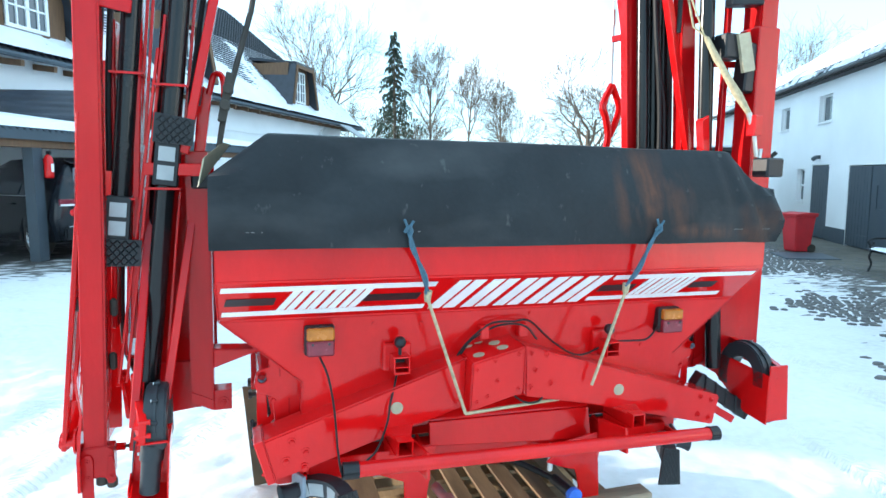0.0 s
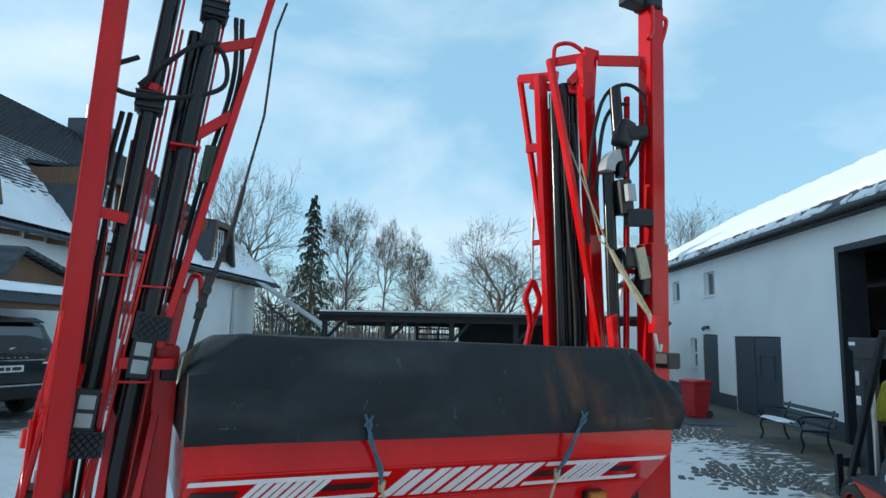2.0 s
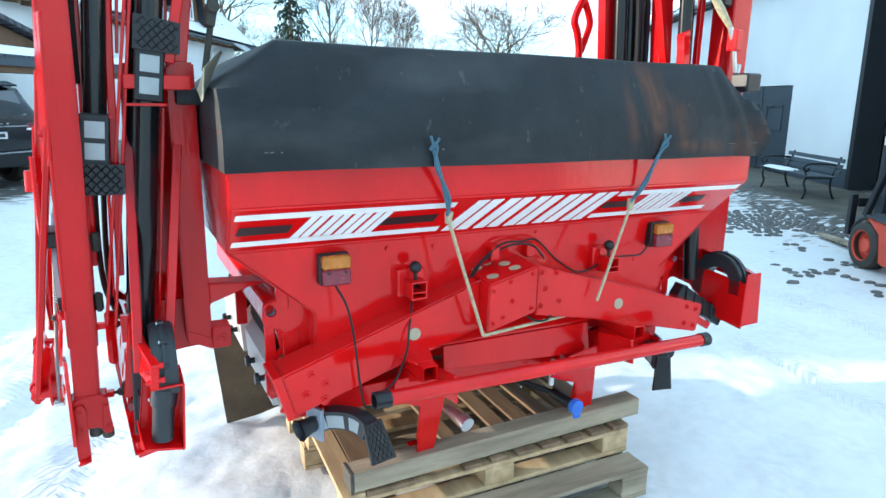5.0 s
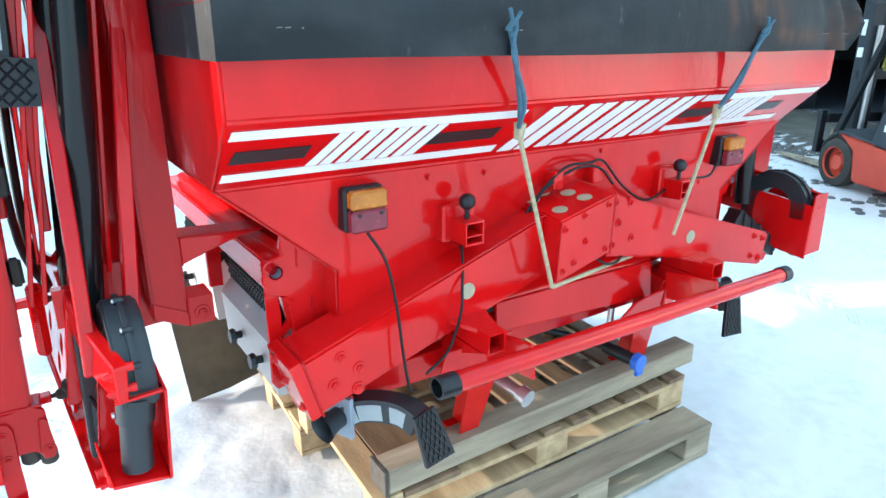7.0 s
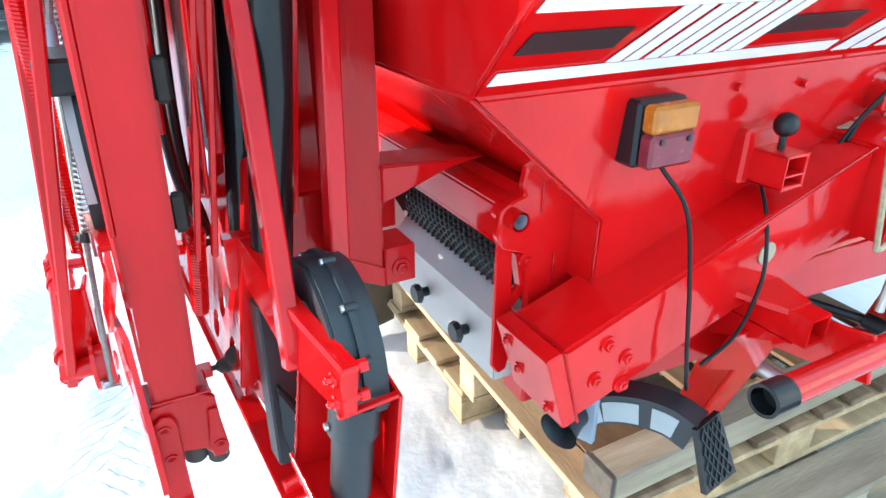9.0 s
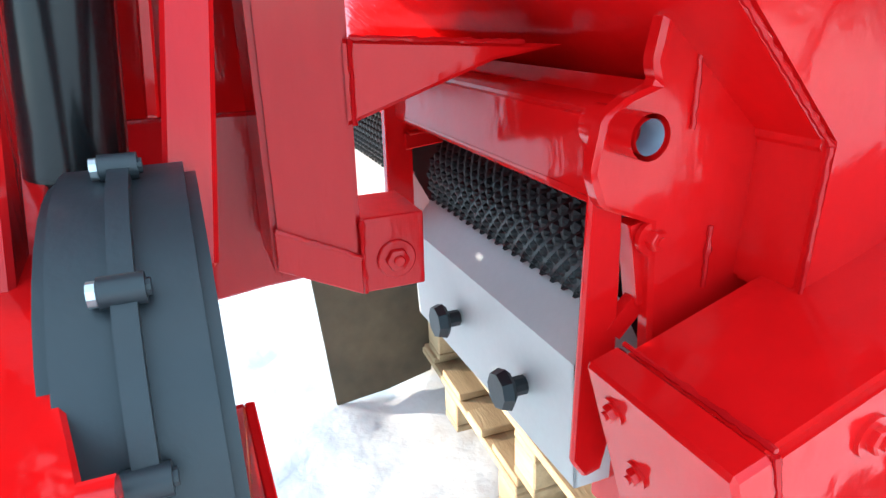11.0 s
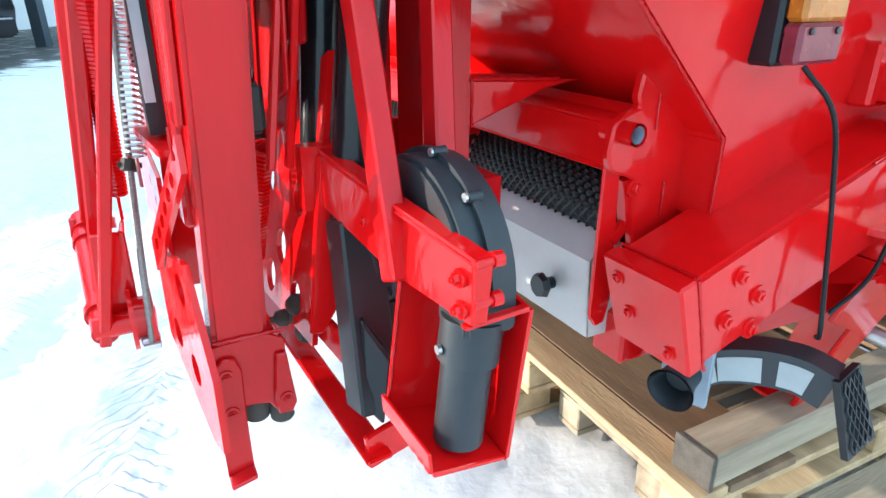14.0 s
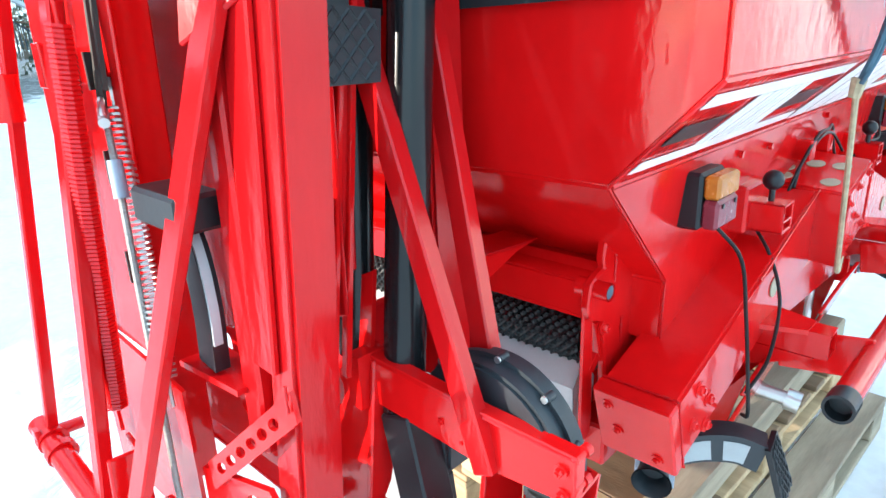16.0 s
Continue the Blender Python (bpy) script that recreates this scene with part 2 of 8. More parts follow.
def holed(bm, poly, off, holes, seg=14):
    """A plate with round or slotted holes, in the plane of its first three points. holes: (centre, radius_u, radius_v)."""
    off = Vector(off)
    tmp = bmesh.new()
    pts = [Vector(p) for p in poly]
    uax = (pts[1] - pts[0]).normalized()
    nrm = off.normalized()
    vax = nrm.cross(uax)
    loops = [pts] + [[Vector(c) + uax * (ru * math.cos(2 * math.pi * k / seg)) + vax * (rv * math.sin(2 * math.pi * k / seg)) for k in range(seg)] for c, ru, rv in holes]
    edges = []
    for lp in loops:
        vs = [tmp.verts.new(p) for p in lp]
        edges += [tmp.edges.new((vs[i], vs[(i + 1) % len(vs)])) for i in range(len(vs))]
    bmesh.ops.triangle_fill(tmp, edges=edges, use_beauty=True, use_dissolve=False)
    for f in tmp.faces:
        a = [bm.verts.new(v.co) for v in f.verts]
        b = [bm.verts.new(v.co + off) for v in f.verts]
        bm.faces.new(a)
        bm.faces.new(list(reversed(b)))
    for lp in loops:
        for i in range(len(lp)):
            p, q = lp[i], lp[(i + 1) % len(lp)]
            bm.faces.new([bm.verts.new(x) for x in (p, q, q + off, p + off)])
    tmp.free()
    bmesh.ops.remove_doubles(bm, verts=bm.verts, dist=0.0003)


def bolt(bm, c, d, r=0.011, h=0.009):
    """A hexagon head on a washer, at c, sticking out along d."""
    c, d = Vector(c), Vector(d).normalized()
    pipe(bm, [c - d * 0.003, c + d * 0.0025], r * 1.6, 20)
    pipe(bm, [c + d * 0.001, c + d * (h - 0.001), c + d * (h + 0.001)], [r, r, r * 0.86], 6)
    pipe(bm, [c + d * h, c + d * (h + 0.004)], r * 0.5, 10)


def arc(c, r, a0, a1, ax1, ax2, n=14):
    c, ax1, ax2 = Vector(c), Vector(ax1), Vector(ax2)
    return [c + ax1 * (r * math.cos(radians(a0 + (a1 - a0) * i / n))) + ax2 * (r * math.sin(radians(a0 + (a1 - a0) * i / n))) for i in range(n + 1)]


def spring(a, b, r, turns, n=10):
    a, b = Vector(a), Vector(b)
    s, u = axes(b - a, (0, 1, 0))
    k = int(turns * n)
    return [a + (b - a) * (i / k) + (s * math.cos(2 * math.pi * i / n) + u * math.sin(2 * math.pi * i / n)) * r for i in range(k + 1)]


def part(name, bm, material, parent=None, label="", bevel=0.0, seg=1, smooth=32, kind=""):
    """Links a bmesh as one mesh object under a thing or a part."""
    bmesh.ops.remove_doubles(bm, verts=bm.verts, dist=0.0002)
    bmesh.ops.recalc_face_normals(bm, faces=bm.faces)
    if bevel:
        es = [e for e in bm.edges if len(e.link_faces) == 2 and e.calc_face_angle(0) > 0.5]
        bmesh.ops.bevel(bm, geom=es, offset=bevel, segments=seg, affect="EDGES", clamp_overlap=True)
    me = bpy.data.meshes.new(name)
    bm.to_mesh(me)
    bm.free()
    me.materials.append(material)
    if smooth:
        me.polygons.foreach_set("use_smooth", [True] * len(me.polygons))
        me.set_sharp_from_angle(angle=radians(smooth))
    ob = new(name, me)
    if parent:
        ob.parent = parent
    if label:
        ob["label"] = label
    if kind:
        ob["kind"] = kind
    return ob


def pieces(bm, near):
    """Splits a bmesh into one bmesh for each separate piece; shells closer than near stay together."""
    seen, groups = set(), []
    bm.verts.ensure_lookup_table()
    for v in bm.verts:
        if v in seen:
            continue
        todo, isl = [v], []
        seen.add(v)
        while todo:
            x = todo.pop()
            isl.append(x)
            for e in x.link_edges:
                o = e.other_vert(x)
                if o not in seen:
                    seen.add(o)
                    todo.append(o)
        c = sum((x.co for x in isl), Vector()) / len(isl)
        for g in groups:
            if (g[0] - c).length < near:
                g[1].extend(isl)
                break
        else:
            groups.append((c, isl))
    out = []
    for c, isl in groups:
        nb = bmesh.new()
        m = {x: nb.verts.new(x.co) for x in isl}
        for f in {f for x in isl for f in x.link_faces}:
            nb.faces.new([m[x] for x in f.verts])
        out.append(nb)
    bm.free()
    return out


def thing(name, label, category, group="", m=None, kind=""):
    ob = tagged(new(name), label, category, group, kind)
    if m is not None:
        ob.matrix_world = m
    return ob


def made(fn, *args):
    bm = bmesh.new()
    fn(bm, *args)
    return bm


def beams(*bars):
    bm = bmesh.new()
    for b in bars:
        beam(bm, *b)
    return bm


def pipes(*runs):
    bm = bmesh.new()
    for r in runs:
        pipe(bm, *r)
    return bm


def smooth_line(pts, n=6):
    """A soft curve through the points."""
    p = [Vector(q) for q in pts]
    p = [2 * p[0] - p[1]] + p + [2 * p[-1] - p[-2]]
    out = []
    for i in range(1, len(p) - 2):
        for k in range(n):
            t = k / n
            out.append(0.5 * (2 * p[i] + (p[i + 1] - p[i - 1]) * t + (2 * p[i - 1] - 5 * p[i] + 4 * p[i + 1] - p[i + 2]) * t * t + (3 * p[i] - p[i - 1] - 3 * p[i + 1] + p[i + 2]) * t ** 3))
    return out + [p[-2]]


# the yard: b runs along the buildings, a across to the barn
YA, YB = Vector((0.898, -0.440, 0)), Vector((0.440, 0.898, 0))
YARD = Matrix(((YA.x, YB.x, 0, 0), (YA.y, YB.y, 0, 0), (0, 0, 1, 0), (0, 0, 0, 1)))
# the machine stands a little turned and tilted on its pallets
MACHINE = Matrix.Translation((-1, 0, 0.9)) @ pose(0, 0, 0, 0, 1.3, 3) @ Matrix.Translation((1, 0, -0.9))

# ---- ground ----


def graded(lo, hi, step, far, n):
    inner = list(np.arange(lo, hi + step / 2, step))
    out = [step * (1.28 ** k) for k in range(1, n)]
    left, right, x = [], [], lo
    for s in out:
        x -= s
        left.append(x)
        if x < -far:
            break
    x = hi
    for s in out:
        x += s
        right.append(x)
        if x > far:
            break
    return list(reversed(left)) + inner + right


def ground_height(x, y):
    rise = min(1.0, max(0.0, (-3.2 - (YA.x * x + YA.y * y)) / 4.5))
    rise = 0.40 * rise * rise * (3 - 2 * rise)
    near = max(0.0, 1 - max(0.0, math.hypot(x + 0.5, y - 0.5) - 4.5) / 4)
    if near <= 0:
        return rise
    h = 0.026 * noise.noise((x * 1.1, y * 1.1, 3.1)) + 0.018 * noise.noise((x * 5, y * 5, 0.4)) + 0.012 * noise.noise((x * 13, y * 13, 7.7))
    h += 0.022 * math.exp(-((x + 0.05) ** 2 + (y - 0.6) ** 2) / 1.6)
    # wheel ruts that run past the left of the machine, with tread marks
    for off, wid in ((-2.15, 0.17), (-3.55, 0.17), (-2.75, 0.10)):
        d = (x - off) - 0.32 * (y - 0.4)
        k = math.exp(-(d / wid) ** 4)
        h += k * (-0.026 + 0.012 * math.sin(y * 46 + x * 30 + 2 * noise.noise((x * 3, y * 3, 1))))
    for off in (2.3,):
        d = (x - off) - 0.20 * (y + 0.8)
        h += math.exp(-(d / 0.13) ** 4) * (-0.016 + 0.009 * math.sin(y * 50 - x * 22))
    return rise + near * h - 0.004


gx, gy = graded(-4.6, 3.4, 0.045, 900, 60), graded(-2.4, 4.2, 0.045, 900, 60)
verts = [(x, y, ground_height(x, y)) for y in gy for x in gx]
nx = len(gx)
faces = [(j * nx + i, j * nx + i + 1, (j + 1) * nx + i + 1, (j + 1) * nx + i) for j in range(len(gy) - 1) for i in range(nx - 1)]
gme = bpy.data.meshes.new("ground")
gme.from_pydata(verts, [], faces)
gme.polygons.foreach_set("use_smooth", [True] * len(gme.polygons))


def ground_material():
    m = bpy.data.materials.new("snowy_yard")
    m.use_nodes = True
    nt = m.node_tree
    b = nt.nodes["Principled BSDF"]
    co = nt.nodes.new("ShaderNodeTexCoord")

    def nz(scale, detail, stretch=None):
        n = nt.nodes.new("ShaderNodeTexNoise")
        n.inputs["Scale"].default_value, n.inputs["Detail"].default_value = scale, detail
        if stretch:
            mp = nt.nodes.new("ShaderNodeMapping")
            mp.inputs["Rotation"].default_value = (0, 0, radians(-26))
            mp.inputs["Scale"].default_value = stretch
            nt.links.new(co.outputs["Object"], mp.inputs["Vector"])
            nt.links.new(mp.outputs["Vector"], n.inputs["Vector"])
        else:
            nt.links.new(co.outputs["Object"], n.inputs["Vector"])
        return n

    def rng(src, a, b2, c=0.0, d=1.0):
        r = nt.nodes.new("ShaderNodeMapRange")
        r.inputs["From Min"].default_value, r.inputs["From Max"].default_value = a, b2
        r.inputs["To Min"].default_value, r.inputs["To Max"].default_value = c, d
        nt.links.new(src, r.inputs["Value"])
        return r.outputs["Result"]

    def math_(op, a, c):
        n = nt.nodes.new("ShaderNodeMath")
        n.operation = op
        for i, v in enumerate((a, c)):
            if isinstance(v, (int, float)):
                n.inputs[i].default_value = v
            else:
                nt.links.new(v, n.inputs[i])
        return n.outputs[0]

    def colmix(f, a, c):
        n = nt.nodes.new("ShaderNodeMix")
        n.data_type = "RGBA"
        nt.links.new(f, n.inputs[0])
        for i, v in ((6, a), (7, c)):
            if isinstance(v, tuple):
                n.inputs[i].default_value = (*v, 1)
            else:
                nt.links.new(v, n.inputs[i])
        return n.outputs[2]

    sep = nt.nodes.new("ShaderNodeSeparateXYZ")
    nt.links.new(co.outputs["Object"], sep.inputs[0])
    # distance across and along the yard
    across = math_("SUBTRACT", math_("MULTIPLY", sep.outputs[0], YA.x), math_("MULTIPLY", sep.outputs[1], -YA.y))
    along = math_("ADD", math_("MULTIPLY", sep.outputs[0], YB.x), math_("MULTIPLY", sep.outputs[1], YB.y))
    big, mid, fine = nz(0.35, 4), nz(2.2, 6), nz(14, 5)
    # stones worn free of snow: in front of the barn and before the carport
    barn_side = math_("MULTIPLY", rng(across, 2.2, 5.8), rng(along, 3.0, 6.0))
    house_side = math_("MULTIPLY", rng(across, -6.2, -7.3), rng(along, 3.0, 6.5))
    bare = math_("MAXIMUM", barn_side, house_side)
    streak = nz(5.5, 5, (0.55, 1.8, 1))
    free = math_("ADD", math_("MULTIPLY", streak.outputs["Fac"], 0.75), math_("MULTIPLY", mid.outputs["Fac"], 0.35))
    mask = rng(math_("ADD", free, math_("MULTIPLY", bare, 0.34)), 0.775, 0.83)
    stone = nt.nodes.new("ShaderNodeTexVoronoi")
    stone.inputs["Scale"].default_value = 6.5
    stone_col = colmix(rng(stone.outputs["Distance"], 0.05, 0.55), (0.16, 0.14, 0.12), (0.07, 0.066, 0.062))
    dirty = colmix(rng(mid.outputs["Fac"], 0.40, 0.75), (0.675, 0.665, 0.665), (0.57, 0.555, 0.535))
    clean = colmix(rng(fine.outputs["Fac"], 0.3, 0.7), (0.71, 0.705, 0.715), dirty)
    nt.links.new(colmix(math_("MULTIPLY", mask, rng(bare, 0.05, 0.3)), clean, stone_col), b.inputs["Base Color"])
    b.inputs["Roughness"].default_value = 0.6
    b.inputs["Specular IOR Level"].default_value = 0.3
    bp = nt.nodes.new("ShaderNodeBump")
    bp.inputs["Strength"].default_value, bp.inputs["Distance"].default_value = 0.42, 0.013
    nt.links.new(math_("ADD", fine.outputs["Fac"], math_("MULTIPLY", nz(48, 3).outputs["Fac"], 0.22)), bp.inputs["Height"])
    # chevron tread of tyre tracks pressed into the snow
    tread = None
    for off, lean, wid in ((-2.28, 0.32, 0.17), (-3.68, 0.32, 0.17), (-2.80, 0.18, 0.12), (2.46, 0.20, 0.13), (3.6, 0.20, 0.13)):
        d = math_("SUBTRACT", math_("SUBTRACT", sep.outputs[0], math_("MULTIPLY", sep.outputs[1], lean)), off)
        ab = math_("ABSOLUTE", d, 0.0)
        band = rng(ab, wid, wid * 0.8)
        wave = math_("SINE", math_("ADD", math_("MULTIPLY", sep.outputs[1], 105.0), math_("MULTIPLY", ab, 85.0)), 0.0)
        one = math_("MULTIPLY", band, rng(wave, -0.3, 0.5))
        tread = one if tread is None else math_("ADD", tread, one)
    bt = nt.nodes.new("ShaderNodeBump")
    bt.inputs["Strength"].default_value, bt.inputs["Distance"].default_value = 0.5, 0.02
    nt.links.new(math_("MULTIPLY", tread, rng(mid.outputs["Fac"], 0.35, 0.6)), bt.inputs["Height"])
    nt.links.new(bp.outputs["Normal"], bt.inputs["Normal"])
    nt.links.new(bt.outputs["Normal"], b.inputs["Normal"])
    return m


gme.materials.append(ground_material())
tagged(new("ground", gme), "snow-covered yard with wheel ruts and bare wet cobbles", "ground", kind="structure")

# ---- barn ----


def yard_part(name, bm, material, parent=None, label="", bevel=0.0, kind="", smooth=32):
    ob = part(name, bm, material, parent, label, bevel, 1, smooth, kind)
    if not parent:
        ob.matrix_world = YARD
    return ob


BA = 7.32


def wall_with_openings(bm, plane, thick, lo, hi, z0, z1, holes):
    """An upright wall in the plane a = plane, from b = lo to hi, with holes (b0, b1, z0, z1)."""
    bs = sorted({lo, hi, *[h[0] for h in holes], *[h[1] for h in holes]})
    for b0, b1 in zip(bs, bs[1:]):
        gaps = sorted((h[2], h[3]) for h in holes if h[0] < b1 - 1e-6 and h[1] > b0 + 1e-6)
        z = z0
        for g0, g1 in gaps:
            if g0 > z + 1e-6:
                box(bm, plane, plane + thick, b0, b1, z, g0)
            z = max(z, g1)
        if z1 > z + 1e-6:
            box(bm, plane, plane + thick, b0, b1, z, z1)


BARN_HOLES = [(4.4, 10.25, 0.0, 3.88), (12.77, 15.49, 0.0, 2.06), (16.75, 18.0, 0.0, 2.10), (18.57, 19.2, 1.0, 1.99), (16.83, 17.74, 3.30, 4.05), (20.2, 21.0, 3.28, 4.0)]
barn = thing("barn", "long white rendered barn with anthracite doors and snowy tiled roof", "building", m=YARD)
bm = bmesh.new()
wall_with_openings(bm, BA, 0.35, -3, 30, 0.0, 4.55, BARN_HOLES)
part("wall", bm, WALLW, barn, "white rendered wall")
part("end_wall", made(box, BA + 0.35, BA + 11.65, 29.65, 30, 0, 4.55), WALLW, barn)
part("back_wall", made(box, BA + 11.65, BA + 12, -3, 29.65, 0, 4.55), WALLW, barn)
part("end_wall", made(box, BA + 0.35, BA + 11.65, -3.0, -2.65, 0, 4.55), WALLW, barn)
part("inner_floor", made(box, BA + 0.35, BA + 11.65, -2.65, 29.65, -0.05, 0.012), DARKP, barn)
for b0, b1 in ((-3, 4.4), (10.25, 12.77), (15.49, 16.75), (18.0, 30)):
    part("plinth", made(box, BA - 0.012, BA - 0.002, b0, b1, 0.0, 0.40), DARKP, barn, "anthracite painted plinth")
RS = 0.57


def barn_roof(bm, a0, a1, b0, b1, lift, thick):
    slab(bm, [(BA + a0, b0, 4.60 + a0 * RS + lift), (BA + a0, b1, 4.60 + a0 * RS + lift), (BA + a1, b1, 4.60 + a1 * RS + lift), (BA + a1, b0, 4.60 + a1 * RS + lift)], (0, 0, thick))


bm = bmesh.new()
barn_roof(bm, -0.30, 6.0, -3.4, 30.4, 0.0, 0.10)
slab(bm, [(BA + 6.0, -3.4, 8.02), (BA + 6.0, 30.4, 8.02), (BA + 12.5, 30.4, 4.4), (BA + 12.5, -3.4, 4.4)], (0, 0, 0.10))
for b in (-2.9, 29.7):
    slab(bm, [(BA + 0.1, b, 4.5), (BA + 6.0, b, 7.94), (BA + 11.9, b, 4.5)], (0, 0.2, 0))
part("roof", bm, TILE, barn, "dark tiled roof")
bm = bmesh.new()
for k in range(9):
    a0 = -0.27 + k * 0.14
    barn_roof(bm, a0, a0 + 0.05, -3.4, 30.4, 0.10, 0.03)
part("tile_course", bm, TILE, barn, kind="stuff")
rs = random.Random(4)
bm = bmesh.new()
nb, na = 420, 26
grid = []
for i in range(nb + 1):
    b = -3.3 + 33.6 * i / nb
    front = 0.80 + 0.50 * noise.noise((b * 0.8, 0.0, 5.0)) + 0.34 * noise.noise((b * 2.6, 2.0, 5.0)) + 0.15 * noise.noise((b * 8, 4.0, 1.0))
    row = []
    for j in range(na + 1):
        f = j / na
        a0 = front + (6.0 - front) * f ** 1.6
        thick = (0.10 + 0.05 * noise.noise((a0 * 1.5, b * 1.5, 2.0))) * min(1.0, j / 1.5)
        row.append(bm.verts.new((BA + a0, b, 4.71 + a0 * RS + thick)))
    grid.append(row)
for r0, r1 in zip(grid, grid[1:]):
    for j in range(na):
        bm.faces.new((r0[j], r0[j + 1], r1[j + 1], r1[j]))
part("snow", bm, SNOW, barn, "sliding blanket of snow", smooth=50)
bm = bmesh.new()
b = -3.2
while b < 30:
    w = rs.uniform(0.10, 0.42)
    if rs.random() < 0.85:
        a0 = rs.uniform(-0.29, -0.16)
        slab(bm, [(BA + a0, b, 4.72 + a0 * RS), (BA + a0 + rs.uniform(-.06, .06), b + w, 4.72 + a0 * RS), (BA + a0 + rs.uniform(.10, .26), b + w * 0.9, 4.72 + (a0 + .28) * RS), (BA + a0 + rs.uniform(.08, .22), b + .03, 4.72 + (a0 + .26) * RS)], (0, 0, rs.uniform(0.03, 0.09)))
    b += w * rs.uniform(0.6, 1.1)
part("snow_edge", bm, SNOW, barn, bevel=0.012, kind="stuff")
part("gutter", pipes(([(BA - 0.34, -3.4, 4.46), (BA - 0.34, 30.4, 4.46)], 0.045, 8)), TAR, barn, "dark gutter")
part("soffit", made(box, BA - 0.28, BA, -3.2, 30.2, 4.40, 4.42), TAR, barn)
# tall opening with its dark reveal, and a glazed gate folded open inside it
bm = bmesh.new()
for q in ((4.4, 4.5, 0, 3.88), (10.12, 10.25, 0, 3.88), (4.5, 10.12, 3.75, 3.88)):
    box(bm, BA - 0.03, BA + 0.5, q[0], q[1], q[2], q[3])
part("opening_frame", bm, GATEP, barn, "dark steel frame of the tall opening")
bm = bmesh.new()
for k in range(4):
    box(bm, BA + 1.6, BA + 1.66, 4.4 + k * 1.3, 4.46 + k * 1.3, 0, 3.7)
for z in (0.05, 1.25, 2.45, 3.62):
    box(bm, BA + 1.6, BA + 1.66, 4.4, 8.36, z, z + 0.06)
part("inner_gate_frame", bm, GATEP, barn)
part("pane", made(box, BA + 1.62, BA + 1.64, 4.46, 8.3, 2.5, 3.6), GLASS, barn)
bm = bmesh.new()
box(bm, BA + 2.2, BA + 2.8, 5.0, 8.2, 0, 1.4)
box(bm, BA + 2.2, BA + 2.7, 8.4, 9.3, 0, 2.1)
part("crate_stack", bm, BROWN, barn)


def barn_leaf(b0, b1, z0, z1, panel=False):
    leaf = part("door_leaf", made(box, BA + 0.02, BA + 0.07, b0, b1, z0, z1), DARKP, barn, "anthracite boarded door leaf", bevel=0.006)
    if panel:
        c0, c1 = b0 + 0.25 * (b1 - b0), b0 + 0.8 * (b1 - b0)
        bm = bmesh.new()
        for q in ((c0, c1, 1.0, 1.03), (c0, c1, 1.57, 1.6), (c0, c0 + 0.03, 1.03, 1.57), (c1 - 0.03, c1, 1.03, 1.57)):
            box(bm, BA - 0.002, BA + 0.019, *q)
        part("hatch_frame", bm, DARKP, leaf)
    else:
        n = max(2, int((b1 - b0) / 0.16))
        for k in range(n):
            part("board", made(box, BA + 0.008, BA + 0.019, b0 + (b1 - b0) * (k + 0.04) / n, b0 + (b1 - b0) * (k + 0.96) / n, z0 + 0.01, z1 - 0.01), DARKP, leaf)
    for z in (0.3, 1.75):
        part("strap_hinge", made(box, BA - 0.012, BA + 0.005, b0 - 0.04, b0 + 0.4 * (b1 - b0), z, z + 0.035), DARKP, leaf)


barn_leaf(12.79, 14.24, 0.02, 2.04, True)
barn_leaf(14.26, 15.47, 0.02, 2.04)
barn_leaf(16.77, 17.98, 0.02, 2.08)
for b0, b1, z0, z1 in BARN_HOLES[3:]:
    w = part("window", made(box, BA + 0.14, BA + 0.155, b0 + 0.05, b1 - 0.05, z0 + 0.05, z1 - 0.05), GLASS, barn, "small white framed window")
    bm = bmesh.new()
    for q in ((b0, b1, z0, z0 + 0.05), (b0, b1, z1 - 0.05, z1), (b0, b0 + 0.05, z0 + .05, z1 - .05), (b1 - 0.05, b1, z0 + .05, z1 - .05)):
        box(bm, BA + 0.10, BA + 0.17, *q)
    if z0 < 2:
        box(bm, BA + 0.10, BA + 0.17, b0 + 0.05, b1 - 0.05, (z0 + z1) / 2 - 0.03, (z0 + z1) / 2 + 0.03)
    part("frame", bm, WALLW, w)
    part("sill", made(box, BA - 0.05, BA + 0.1, b0 - 0.04, b1 + 0.04, z0 - 0.05, z0), WALLW, w)
bm = bmesh.new()
box(bm, BA - 0.10, BA, 17.40, 17.50, 2.27, 2.37)
pipe(bm, [(BA - 0.10, 17.45, 2.32), (BA - 0.2, 17.45, 2.25)], 0.06, 8)
lamp = part("wall_lamp", bm, DARKP)
lamp.matrix_world = YARD
tagged(lamp, "small dark lamp on the barn wall above a door", "wall lamp")

# ---- house with carport ----
HA, EZ = -12.0, 4.50
B0, B1, RB = 3.2, 35.0, 29.0
house = thing("house", "white house with dark tiled roof, dormers and old snow", "house", m=YARD)
bm = bmesh.new()
box(bm, HA - 0.9, HA - 0.6, B0, 32.5, 0, EZ + 0.2)
box(bm, HA - 10.3, HA - 0.9, 32.2, 32.5, 0, EZ + 0.2)
box(bm, HA - 10.3, HA - 0.9, B0, B0 + 0.3, 0, EZ + 0.2)
box(bm, HA - 10.3, HA - 10, B0 + 0.3, 32.2, 0, EZ + 0.2)
part("wall", bm, WALLW, house, "white rendered wall")
slope, half = 1.05, 5.45
RZ = EZ + half * slope
bm = bmesh.new()
slab(bm, [(HA, B0 - .4, EZ), (HA, B1, EZ), (HA - half, RB, RZ), (HA - half, B0 - .4, RZ)], (-0.05, 0, 0.12))
